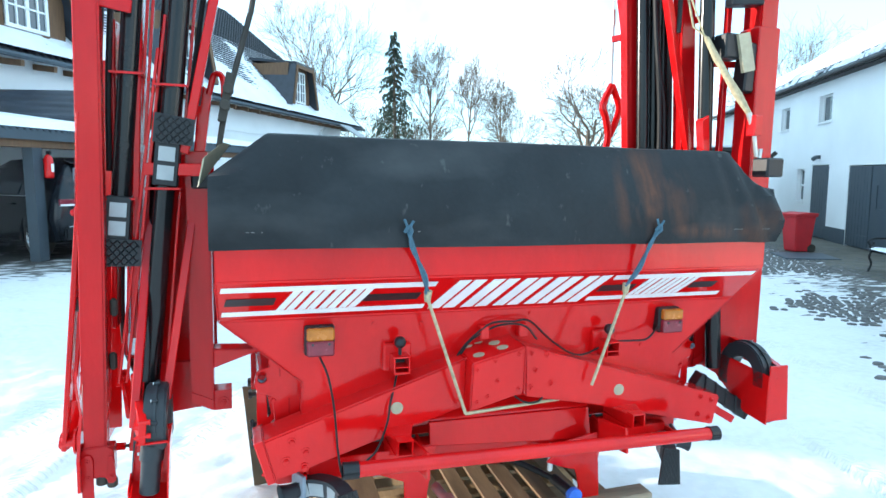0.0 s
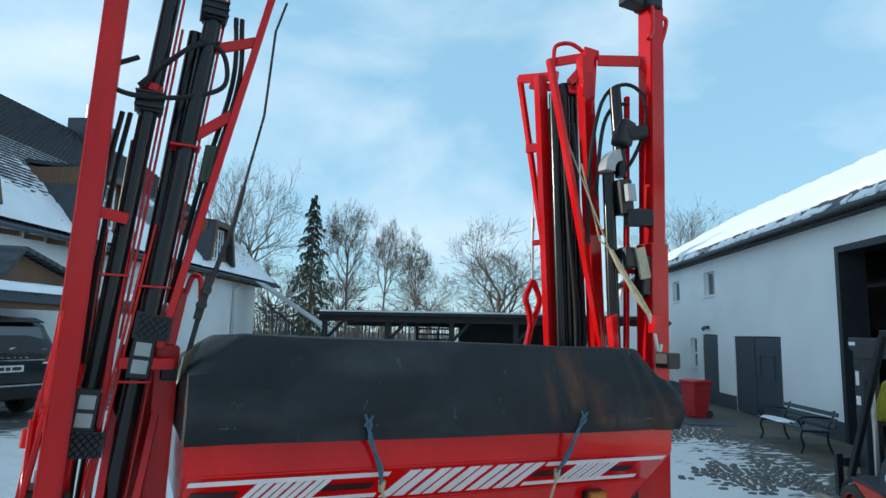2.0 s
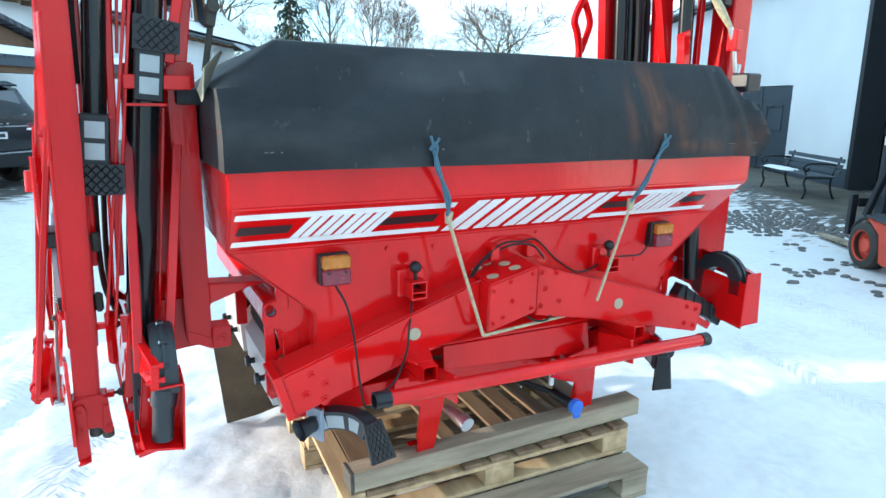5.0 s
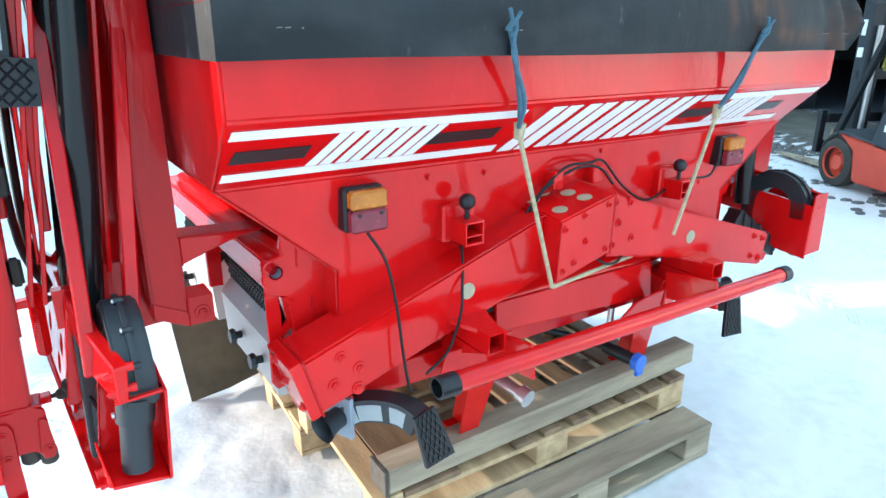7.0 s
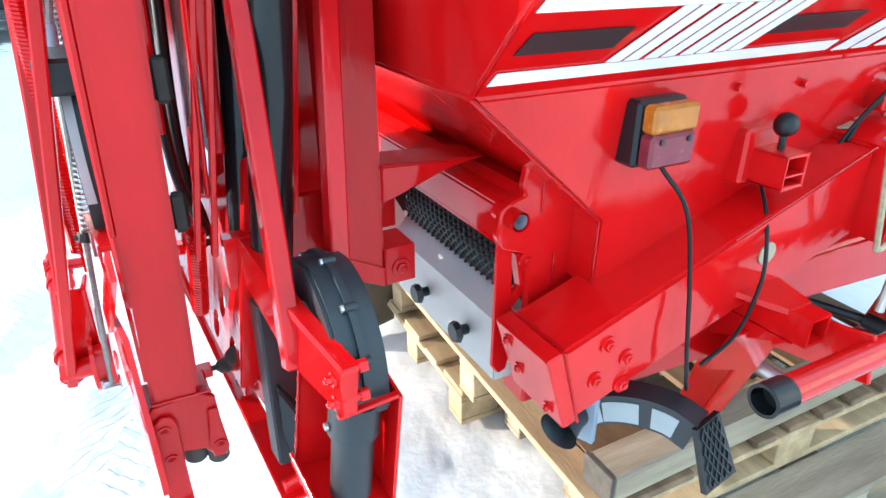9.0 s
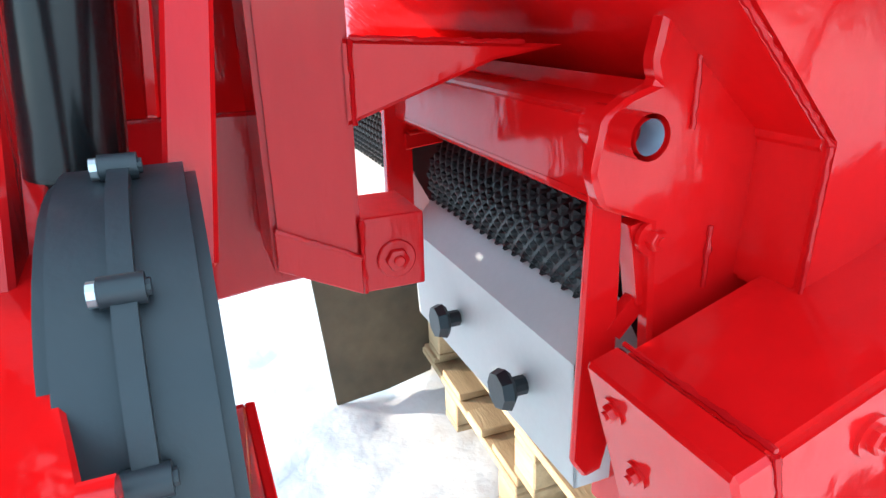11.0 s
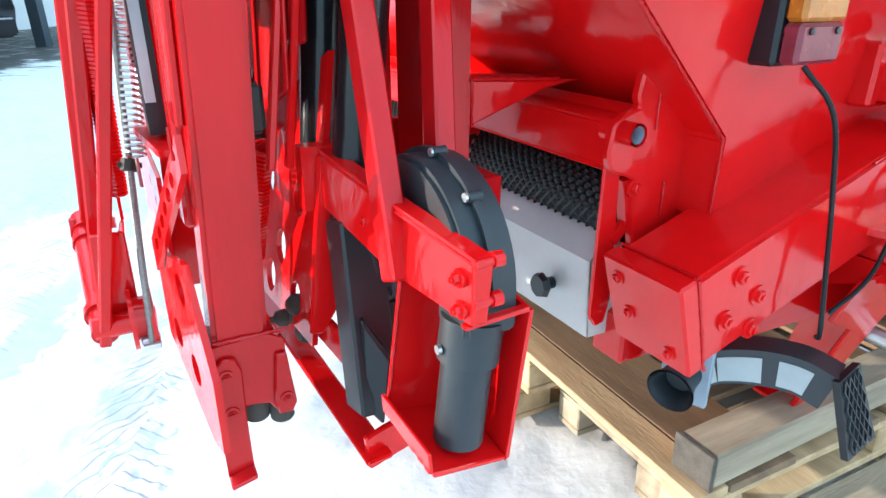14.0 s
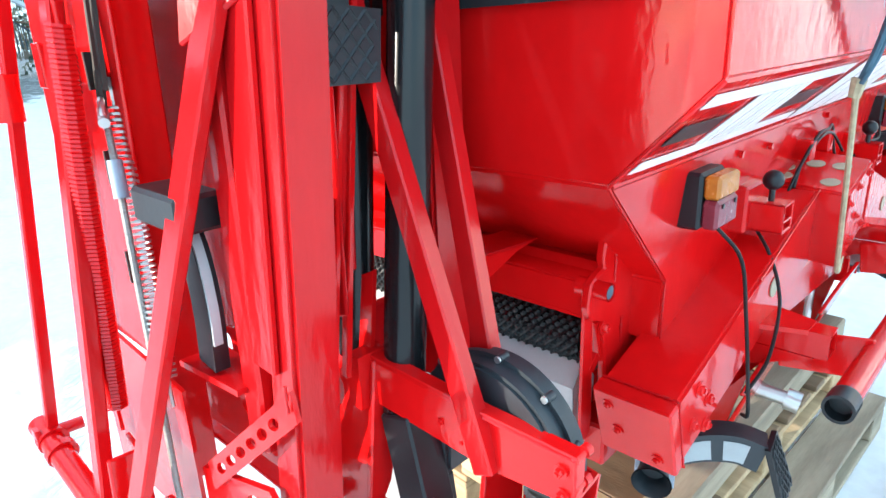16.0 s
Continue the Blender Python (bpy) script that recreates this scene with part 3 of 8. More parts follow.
slab(bm, [(HA - 2 * half, B0 - .4, EZ), (HA - half, B0 - .4, RZ), (HA - half, RB, RZ), (HA - 2 * half, B1, EZ)], (0.05, 0, 0.12))
slab(bm, [(HA, B1, EZ), (HA - 2 * half, B1, EZ), (HA - half, RB, RZ)], (0, -0.03, 0.12))
slab(bm, [(HA - 0.7, B0, EZ), (HA - half, B0, RZ - 0.1), (HA - 2 * half + 0.7, B0, EZ)], (0, 0.12, 0))
part("roof", bm, PANTILE, house, "dark pantile roof")
bm = bmesh.new()
for k in range(46):
    h = 0.10 + k * 0.115
    x = HA - h
    z = EZ + 0.12 + h * slope
    box(bm, x - 0.03, x + 0.03, B0 - .4, B1 - h * 1.1, z, z + 0.045)
part("tile_course", bm, PANTILE, house, kind="stuff")
rs = random.Random(9)
bm = bmesh.new()
nb, na = 420, 60
grid = []
for i in range(nb + 1):
    b = B0 - 0.3 + (B1 - 0.6 - B0) * i / nb
    row = []
    for j in range(na + 1):
        h = 3.3 * j / na
        n = noise.noise((b * 0.55, h * 0.9, 3.0)) + 0.5 * noise.noise((b * 2.2, h * 2.2, 8.0)) + 0.22 * noise.noise((b * 7, h * 7, 2.0))
        lift = 0.16 - 0.085 * h + 0.13 * n - 0.20 * max(0.0, noise.noise((b * 3.0, h * 9.0, 6.0)) - 0.05)
        row.append(bm.verts.new((HA - h + 0.04, b, EZ + 0.125 + h * slope + max(-0.05, min(0.09, lift)))))
    grid.append(row)
for r0, r1 in zip(grid, grid[1:]):
    for j in range(na):
        bm.faces.new((r0[j], r1[j], r1[j + 1], r0[j + 1]))
part("snow", bm, SNOW, house, "patchy old snow", smooth=60)
part("gutter", pipes(([(HA + 0.05, B0 - .4, EZ + 0.03), (HA + 0.05, B1, EZ + 0.03)], 0.07, 8)), DARKP, house)
for k in range(30):
    part("rafter_end", beams(((HA - 0.6, B0 + .3 + k * 0.95, EZ - 0.04), (HA + 0.0, B0 + .3 + k * 0.95, EZ - 0.12), 0.1, 0.14)), BROWN, house)
part("wall_band", made(box, HA - 0.6, HA - 0.57, B0, 32.5, 3.55, 3.72), WALLW, house)
part("downpipe", pipes(([(HA - 0.1, 29.2, EZ), (HA - 0.5, 29.2, EZ - 0.5), (HA - 0.5, 29.2, 0.1)], 0.06, 8)), ZINC, house, "zinc downpipe")
ch = part("chimney", made(box, HA - half - 0.3, HA - half + 0.9, 22.6, 24.3, RZ - 2.0, RZ + 0.72), TILE, house, "slate clad chimney", bevel=0.02)
part("chimney_pot", pipes(([(HA - half + 0.3, 23.2, RZ + 0.72), (HA - half + 0.3, 23.2, RZ + 1.45)], 0.17, 12)), ZINC, ch)
part("chimney_pot", pipes(([(HA - half + 0.3, 23.7, RZ + 0.72), (HA - half + 0.3, 23.7, RZ + 1.1)], 0.10, 12)), ZINC, ch)


def dormer(b0, w=3.0):
    depth = 2.4
    x = HA - 0.45
    zb = EZ + 0.45 * slope
    d = part("dormer", made(box, x - depth, x, b0 + 0.3, b0 + w - 0.3, zb, zb + 2.0), BROWN, house, "brown boarded dormer with white window")
    bm = bmesh.new()
    for s, q in ((-1, b0), (1, b0 + w)):
        slab(bm, [(x + 0.35, q, zb + 0.05), (x + 0.35, q - s * 0.55, zb + 1.9), (x - depth, q - s * 0.55, zb + 2.0), (x - depth, q, zb + 0.3)], (0, s * 0.10, 0.03))
    slab(bm, [(x + 0.35, b0 + 0.5, zb + 1.93), (x + 0.35, b0 + w - 0.5, zb + 1.93), (x - depth, b0 + w - 0.5, zb + 2.25), (x - depth, b0 + 0.5, zb + 2.25)], (0, 0, 0.12))
    part("dormer_roof", bm, TILE, d)
    bm = bmesh.new()
    for s, q in ((-1, b0), (1, b0 + w)):
        beam(bm, (x + 0.37, q - s * 0.06, zb + 0.1), (x + 0.37, q - s * 0.60, zb + 1.9), 0.05, 0.18, (0, 1, 0))
    beam(bm, (x + 0.37, b0 + 0.6, zb + 1.86), (x + 0.37, b0 + w - 0.6, zb + 1.86), 0.05, 0.16)
    part("verge_board", bm, BROWN, d, "orange brown verge boards")
    m0, m1 = b0 + w / 2 - 0.62, b0 + w / 2 + 0.62
    bm = bmesh.new()
    for q in ((m0, m0 + .08, 0.35, 1.65), (m1 - .08, m1, 0.35, 1.65), (b0 + w / 2 - 0.05, b0 + w / 2 + 0.05, 0.35, 1.65), (m0, m1, 0.27, 0.35), (m0, m1, 1.65, 1.73), (m0, m1, 0.76, 0.80), (m0, m1, 1.18, 1.22), ((m0 + b0 + w / 2) / 2 - .02, (m0 + b0 + w / 2) / 2 + .02, .35, 1.65), ((m1 + b0 + w / 2) / 2 - .02, (m1 + b0 + w / 2) / 2 + .02, .35, 1.65)):
        box(bm, x + 0.01, x + 0.07, q[0], q[1], zb + q[2], zb + q[3])
    part("window_frame", bm, WALLW, d, "white glazing bars")
    part("pane", made(box, x + 0.005, x + 0.03, m0, m1, zb + 0.3, zb + 1.7), GLASS, d)


for b0 in (9.3, 15.6, 25.0):
    dormer(b0)
cp = thing("carport", "dark timber carport with snow on its roof", "carport", m=YARD)
CE = -8.4
bm = bmesh.new()
slab(bm, [(CE, 2.4, 2.53), (CE, 14.5, 2.53), (HA - 0.58, 14.5, 3.10), (HA - 0.58, 2.4, 3.10)], (0, 0, 0.06))
part("roof", bm, DARKP, cp)
bm = bmesh.new()
for k in range(93):
    b = 2.45 + k * 0.13
    pipe(bm, [(CE + 0.05, b, 2.58), (CE - 1.2, b, 2.72)], 0.04, 6)
part("corrugation", bm, DARKP, cp, kind="stuff")
bm = bmesh.new()
grid = []
for i in range(121):
    b = 2.45 + 0.1 * i
    grid.append([bm.verts.new((CE + 0.02 - f * 4.15 + (0.05 * noise.noise((b * 2, 1, 7)) if f == 0 else 0), b, 2.615 + f * 0.56 + (0 if f == 0 else 0.13 + 0.03 * noise.noise((b, f * 3, 2))))) for f in (0, 0.03, 0.3, 0.65, 1.0)])
for r0, r1 in zip(grid, grid[1:]):
    for j in range(4):
        bm.faces.new((r0[j], r0[j + 1], r1[j + 1], r1[j]))
part("snow", bm, SNOW, cp, smooth=60)
part("fascia", made(box, CE + 0.0, CE + 0.04, 2.4, 14.5, 2.42, 2.575), DARKP, cp, "dark fascia with gutter")
for b0 in (6.62, 10.6, 14.2):
    part("post", made(box, CE - 0.26, CE - 0.06, b0 - 0.10, b0 + 0.10, 0.3, 2.30), DARKP, cp)
part("beam", made(box, CE - 0.28, CE - 0.04, 2.4, 14.5, 2.30, 2.48), BROWN, cp, "brown timber beam")
for k in range(12):
    part("rafter", beams(((CE + 0.0, 2.9 + k, 2.47), (HA - 0.55, 2.9 + k, 3.02), 0.10, 0.12)), BROWN, cp)
# low boarded gable on the carport roof
bm = bmesh.new()
slab(bm, [(-9.5, 9.1, 2.75), (-9.5, 11.9, 2.75), (-9.5, 11.7, 2.98), (-9.5, 9.6, 3.50), (-9.5, 9.15, 3.0)], (-0.15, 0, 0))
part("gable_boarding", bm, BROWN, cp, "brown boarded gable")
bm = bmesh.new()
slab(bm, [(-9.25, 12.0, 2.93), (-9.25, 9.6, 3.52), (-12.6, 9.6, 3.66), (-12.6, 12.0, 3.10)], (0, 0.03, 0.09))
slab(bm, [(-9.25, 9.6, 3.52), (-9.25, 9.1, 2.93), (-12.6, 9.1, 3.15), (-12.6, 9.6, 3.66)], (0, -0.02, 0.09))
part("gable_roof", bm, PANTILE, cp)
bm = bmesh.new()
slab(bm, [(-9.30, 11.6, 3.12), (-9.45, 10.0, 3.52), (-11.6, 9.9, 3.64), (-11.8, 11.7, 3.22)], (0, 0.02, 0.05))
part("gable_snow", bm, SNOW, cp, bevel=0.02)
fe = thing("fire_extinguisher", "red fire extinguisher hung on a carport post", "fire extinguisher", m=YARD @ Matrix.Translation((CE + 0.03, 6.74, 1.80)))
part("cylinder", pipes(([(0, 0, 0), (0, 0, 0.02), (0, 0, 0.30), (0, 0, 0.36), (0, 0, 0.39)], [0.06, 0.075, 0.075, 0.055, 0.025], 14)), RED, fe)
part("valve", made(box, -0.02, 0.05, -0.02, 0.02, 0.39, 0.45), BLACK, fe)
part("label_patch", made(box, 0.0745, 0.0755, -0.03, 0.03, 0.10, 0.24), WHITE, fe)

# ---- shed at the end of the yard ----
shed = thing("open_shed", "low dark timber shed open at the front", "shed", m=YARD)
bm = bmesh.new()
slab(bm, [(-5.0, 16.6, 2.5), (5.5, 16.6, 2.5), (5.5, 21.5, 2.56), (-5.0, 21.5, 2.56)], (0, 0, 0.09))
part("roof", bm, TAR, shed, "dark corrugated roof")
bm = bmesh.new()
slab(bm, [(-4.9, 16.9, 2.602), (5.4, 16.9, 2.602), (5.4, 21.4, 2.65), (-4.9, 21.4, 2.65)], (0, 0, 0.05))
part("snow", bm, SNOW, shed)
for k in range(6):
    a = -4.8 + k * 2.0
    part("post", made(box, a, a + 0.15, 16.9, 17.05, 0, 2.5), TAR, shed)
    part("brace", beams(((a + 0.07, 16.97, 1.7), (a + 0.8, 16.97, 2.45), 0.1, 0.1)), TAR, shed)
part("beam", made(box, -4.9, 5.4, 16.85, 17.1, 2.3, 2.5), TAR, shed)
part("back_boarding", made(box, -4.9, -0.6, 21.2, 21.3, 0, 1.45), TAR, shed)
part("back_boarding", made(box, -0.6, 3.5, 21.2, 21.3, 0, 2.55), TAR, shed)
part("back_boarding", made(box, 3.5, 5.4, 21.2, 21.3, 0, 1.3), TAR, shed)
part("back_lintel", made(box, -4.9, -0.6, 21.2, 21.3, 2.2, 2.55), TAR, shed)
part("back_lintel", made(box, 3.5, 5.4, 21.2, 21.3, 2.0, 2.55), TAR, shed)
for k in range(4):
    part("rack_bar", made(box, -2.2, -0.8, 20.9, 20.98, 1.5 + k * 0.2, 1.56 + k * 0.2), TAR, shed)
for a in (-2.2, -1.4, -0.86):
    part("rack_upright", made(box, a, a + 0.08, 20.8, 20.88, 0, 2.4), TAR, shed)
# outside stair behind the house
st = thing("outside_stair", "outdoor stair with dark railing and a sloping roof sheet", "stair", m=YARD)
for k in range(12):
    part("tread", made(box, -11.4 + k * 0.28, -11.1 + k * 0.28, 31.0, 32.0, 3.3 - k * 0.2, 3.36 - k * 0.2), BROWN, st)
part("railing", beams(*[((-11.5 + k * 0.16, 30.9, 2.5 - k * 0.114), (-11.5 + k * 0.16, 30.9, 3.45 - k * 0.114), 0.05, 0.05) for k in range(22)], ((-11.6, 30.9, 3.52), (-8.0, 30.9, 0.95), 0.08, 0.08)), DARKP, st)
bm = bmesh.new()
slab(bm, [(-11.7, 30.0, 4.45), (-11.7, 31.6, 4.45), (-7.6, 31.6, 1.85), (-7.6, 30.0, 1.85)], (0, 0, 0.08))
part("roof_sheet", bm, GREYP, st)

# ---- trees ----


def bare_tree(seed, height, width, fork, lead):
    """A leafless tree grown from a trunk that divides at a share of its height; fitted to height and crown width."""
    rs = random.Random(seed)
    bm = bmesh.new()

    def grow(p, d, r, length, lev):
        n = 4 if lev else 8
        pts, rr = [p], [r]
        for i in range(n):
            d = (d + Vector((rs.uniform(-1, 1), rs.uniform(-1, 1), rs.uniform(-0.25, 0.5))) * (0.20 if lev else 0.05)).normalized()
            p = p + d * length / n
            pts.append(p)
            rr.append(max(0.009, r * (1 - (0.45 if lev else 0.55) * (i + 1) / n)))
        pipe(bm, pts, rr, 7 if lev < 2 else 3, caps=False)
        if lev >= 5:
            return
        kids = (9 if lead > 0.6 else 8, 4, 4, 4, 3)[lev]
        for k in range(kids):
            f = rs.uniform(0.35, 1.0) if lev else fork + (1 - fork) * k / (kids - 1)
            i = min(n, max(1, round(f * n)))
            ang = rs.uniform(0, 2 * math.pi) if lev else k * 2.4
            s, u = axes(d, (0, 0, 1))
            spread = rs.uniform(0.5, 1.1) * (0.95 if lev else 1.1)
            nd = (d + (s * math.cos(ang) + u * math.sin(ang)) * spread + Vector((0, 0, 0.12))).normalized()
            grow(pts[i], nd, rr[i] * rs.uniform(0.52, 0.74), (length * rs.uniform(0.60, 0.80)) if lev else height * (0.27 - 0.10 * (f if lead > 0.6 else 0)) * rs.uniform(0.8, 1.15), lev + 1)

    grow(Vector((0, 0, 0)), Vector((0, 0, 1)), height * (0.018 if lead > 0.6 else 0.023), height * lead, 0)
    top = max(v.co.z for v in bm.verts)
    side = sorted(abs(v.co.x) for v in bm.verts)[int(len(bm.verts) * 0.985)]
    for v in bm.verts:
        v.co.z *= height / top
        f = (width / 2) / side
        k = min(1.0, v.co.z / (height * 0.25))
        v.co.x *= 1 + (f - 1) * k
        v.co.y *= 1 + (f - 1) * k
    return bm


def plant_tree(seed, x, y, height, width, fork, tone):
    t = thing("bare_tree", tone, "tree", "bare trees behind the yard", Matrix.Translation((x, y, 0)))
    part("trunk", bare_tree(seed, height, width, fork, 0.78 if width < 5 else 0.50), BARK, t, smooth=60)


for i, (x, y, h, w, k) in enumerate(((2.0, 38, 13.6, 7.6, 0.5), (9.2, 38, 10.8, 4.2, 0.6), (11.5, 38, 9.9, 3.6, 0.6), (14.0, 38, 9.4, 2.6, 0.6), (20.4, 38, 11.3, 10.4, 0.4), (38, 38, 14.2, 10.0, 0.45), (46, 40, 14, 10, 0.5), (24, 60, 10, 9, 0.5), (8, 62, 10, 8, 0.5), (15, 64, 10, 9, 0.5))):
    plant_tree(20 + i, x, y, h, w, k, "leafless winter tree with fine twigs")


def fir():
    rs = random.Random(3)
    t = thing("fir_tree", "tall dark green spruce with drooping branches", "tree", m=Matrix.Translation((6.8, 38, 0)) @ Matrix.Diagonal((0.97, 0.97, 1.16, 1)))
    part("trunk", pipes(([(0, 0, 0), (0, 0, 5), (0, 0, 9.3)], [0.16, 0.10, 0.02], 8)), BARK, t)
    bm = bmesh.new()
    for k in range(150):
        z = 9.25 - 8.2 * (k / 150) ** 0.80
        reach = (0.14 + (9.3 - z) * 0.315 - max(0, 4.2 - z) * 0.20) * rs.uniform(0.35, 1.2)
        a = k * 2.4 + rs.uniform(-0.5, 0.5)
        d = Vector((math.cos(a), math.sin(a), 0))
        s = Vector((-d.y, d.x, 0))
        n = 9
        droop = rs.uniform(0.18, 0.42)
        for i in range(n):
            f = (i + 1) / n
            p = Vector((0, 0, z)) + d * reach * f + Vector((0, 0, -droop * reach * f * f + rs.uniform(-.05, .05)))
            ln = 0.26 * (1.1 - 0.6 * f) + 0.06
            for sd in (-1, 1):
                if rs.random() < 0.22:
                    continue
                tip = p + s * sd * ln * rs.uniform(.6, 1.3) + d * rs.uniform(0.02, 0.16) + Vector((0, 0, -rs.uniform(0.08, 0.38)))
                q = p + d * 0.10 + Vector((0, 0, 0.02))
                bm.faces.new([bm.verts.new(v) for v in (p - d * 0.03, tip, q)])
                bm.faces.new([bm.verts.new(v) for v in (p, p + Vector((0, 0, -rs.uniform(0.10, 0.24))) + s * sd * ln * 0.4, q)])
    part("crown", bm, FIR, t, smooth=0)


fir()
# far wood behind the yard
rs = random.Random(12)
bm = bmesh.new()
for k in range(2600):
    x = rs.uniform(-90, 190)
    y = rs.uniform(95, 130)
    h = rs.uniform(4.5, 8.5)
    p = Vector((x, y, 0))
    bm.faces.new([bm.verts.new(v) for v in (p + Vector((-0.10, 0, 0)), p + Vector((0.10, 0, 0)), p + Vector((rs.uniform(-.8, .8), 0, h)))])
    for j in range(3):
        q = p + Vector((0, 0, h * rs.uniform(0.35, 0.9)))
        bm.faces.new([bm.verts.new(v) for v in (q, q + Vector((0, 0, 0.2)), q + Vector((rs.uniform(-2, 2), 0, rs.uniform(.3, 1.6))))])
tagged(part("far_wood", bm, BARK, smooth=0), "bare brown wood far behind the yard", "trees", kind="stuff")

# ---- pallets under the machine ----


def pallet(name, label, x0, x1, y0, y1, z, deck_along_y, seed, wood):
    rs = random.Random(seed)
    t = thing(name, label, "pallet", "pallets under the machine")
    hx, hy = x1 - x0, y1 - y0
    rows = (0.0, 0.5, 1.0)
    bl, bw = 0.145, 0.10
    for f in rows:
        for g in rows:
            cx = x0 + bl / 2 + f * (hx - bl)
            cy = y0 + bw / 2 + g * (hy - bw)
            part("block", made(box, cx - bl / 2, cx + bl / 2, cy - bw / 2, cy + bw / 2, z + 0.022, z + 0.100), wood, t, bevel=0.004)
    for g in rows:
        cy = y0 + bw / 2 + g * (hy - bw)
        part("bottom_board", made(box, x0, x1, cy - bw / 2, cy + bw / 2, z, z + 0.021), wood, t, bevel=0.003)
    for f in rows:
        if deck_along_y:
            cy = y0 + bw / 2 + f * (hy - bw)
            part("stringer_board", made(box, x0, x1, cy - bw / 2, cy + bw / 2, z + 0.101, z + 0.121), wood, t, bevel=0.003)
        else:
            cx = x0 + bl / 2 + f * (hx - bl)
            part("stringer_board", made(box, cx - bl / 2, cx + bl / 2, y0, y1, z + 0.101, z + 0.121), wood, t, bevel=0.003)
    if deck_along_y:
        n = 11
        for k in range(n):
            w = rs.uniform(0.068, 0.092)
            cx = x0 + w / 2 + k * (hx - w) / (n - 1)
            if k == 0:
                cx, w = x0 + 0.047, 0.094
            if k in (1, 2):
                continue
            if k == 3:
                cx, w = x0 + 0.20, 0.205
            part("deck_board", made(box, cx - w / 2, cx + w / 2, y0 + rs.uniform(-.004, .004), y1 + rs.uniform(-.004, .004), z + 0.122, z + 0.143), WOODB if k else wood, t, bevel=0.003)
    else:
        for k, w in enumerate((0.145, 0.10, 0.145, 0.10, 0.145)):
            cy = y0 + w / 2 + k * (hy - w) / 4
            part("deck_board", made(box, x0 + rs.uniform(-.004, .004), x1 + rs.uniform(-.004, .004), cy - w / 2, cy + w / 2, z + 0.122, z + 0.143), wood, t, bevel=0.003)
    return t


pallet("pallet", "rough light wooden pallet on the snow", -0.66, 0.60, -0.13, 0.67, 0.02, False, 1, WOODG)
pallet("pallet", "rough light wooden pallet on the snow", -0.80, 0.48, 0.72, 1.60, 0.02, False, 2, WOOD)
pallet("pallet", "upper wooden pallet with narrow deck boards", -0.79, 0.60, 0.02, 1.38, 0.164, True, 3, WOOD)
bm = bmesh.new()
beam(bm, (-0.745, 0.075, 0.353), (0.70, 0.115, 0.353), 0.10, 0.085)
timber = thing("squared_timber", "weathered squared timber laid across the pallet", "timber")
part("beam", bm, WOODG, timber, bevel=0.006)
part("end_grain", beams(((-0.757, 0.0747, 0.353), (-0.744, 0.0750, 0.353), 0.104, 0.089)), ENDGRAIN, timber, "dark rough end grain", bevel=0.002)

# ---- the spreader ----
spreader = thing("fertilizer_spreader", "red pneumatic fertilizer spreader with folded booms, standing on pallets", "farm machine", m=MACHINE)
R = spreader
CX = -0.02


def mx(x):
    return 2 * CX - x


SINGLY = {"bolt": 0.02, "screw": 0.01, "rivet": 0.01, "sticker": 0.01, "rubber_buffer": 0.02, "cross_rail": 0.01, "pipe_clamp": 0.01, "pipe_foot": 0.01, "hose": 0.01, "delivery_pipe": 0.01, "fork": 0.01, "buffer": 0.01, "handle_bow": 0.01, "tie_wire": 0.01, "boom_frame_side": 0.01, "outlet_box": 0.01, "turnbuckle": 0.01, "stripe": 0.01, "screw_lug": 0.005}


def P(name, bm, material=None, parent=None, label="", bevel=0.0, **k):
    if name in SINGLY:
        return [part(name, b, material or RED, parent or R, label, bevel, **k) for b in pieces(bm, SINGLY[name])][0]
    return part(name, bm, material or RED, parent or R, label, bevel, **k)


# hopper
bm = bmesh.new()
rings = []
for z, xa, xb, ya, yb in ((1.70, -1.155, 1.115, -0.165, 1.5), (1.49, -1.155, 1.115, -0.165, 1.5), (1.325, -1.150, 1.110, 0.0, 1.5), (1.07, -0.857, 0.817, 0.03, 1.35), (0.93, -0.862, 0.822, 0.03, 1.35)):
    rings.append([bm.verts.new(p) for p in ((xa, ya, z), (xb, ya, z), (xb, yb, z), (xa, yb, z))])
for a, b in zip(rings, rings[1:]):
    for k in range(4):
        bm.faces.new((a[k], b[k], b[(k + 1) % 4], a[(k + 1) % 4]))
bm.faces.new(rings[0])
bm.faces.new(list(reversed(rings[-1])))
hopper = P("hopper", bm, bevel=0.006, seg=2)
bm = bmesh.new()
for q in ((-1.17, 1.13, -0.18, -0.15), (-1.17, 1.13, 1.49, 1.52), (-1.17, -1.14, -0.15, 1.49), (1.10, 1.13, -0.15, 1.49)):
    box(bm, *q, 1.70, 1.72)
P("hopper_rim", bm, parent=hopper, bevel=0.004)

# stripes and plain letter blocks on the sloping band
BAND_LO, BAND_HI = V(0, 0.0, 1.325), V(0, -0.165, 1.49)
BAND_N = V(0, -0.707, -0.707)


def band(bm, poly, lift):
    """A flat shape on the sloping band; poly in x and height share 0..1."""
    slab(bm, [V(x, 0, 0) + BAND_LO + (BAND_HI - BAND_LO) * s + BAND_N * (lift - 0.0015) for x, s in poly], BAND_N * 0.0015)


def quad(x0, x1, s0, s1, lean=0.0):
    return [(x0, s0), (x1, s0), (x1 + lean * (s1 - s0), s1), (x0 + lean * (s1 - s0), s1)]


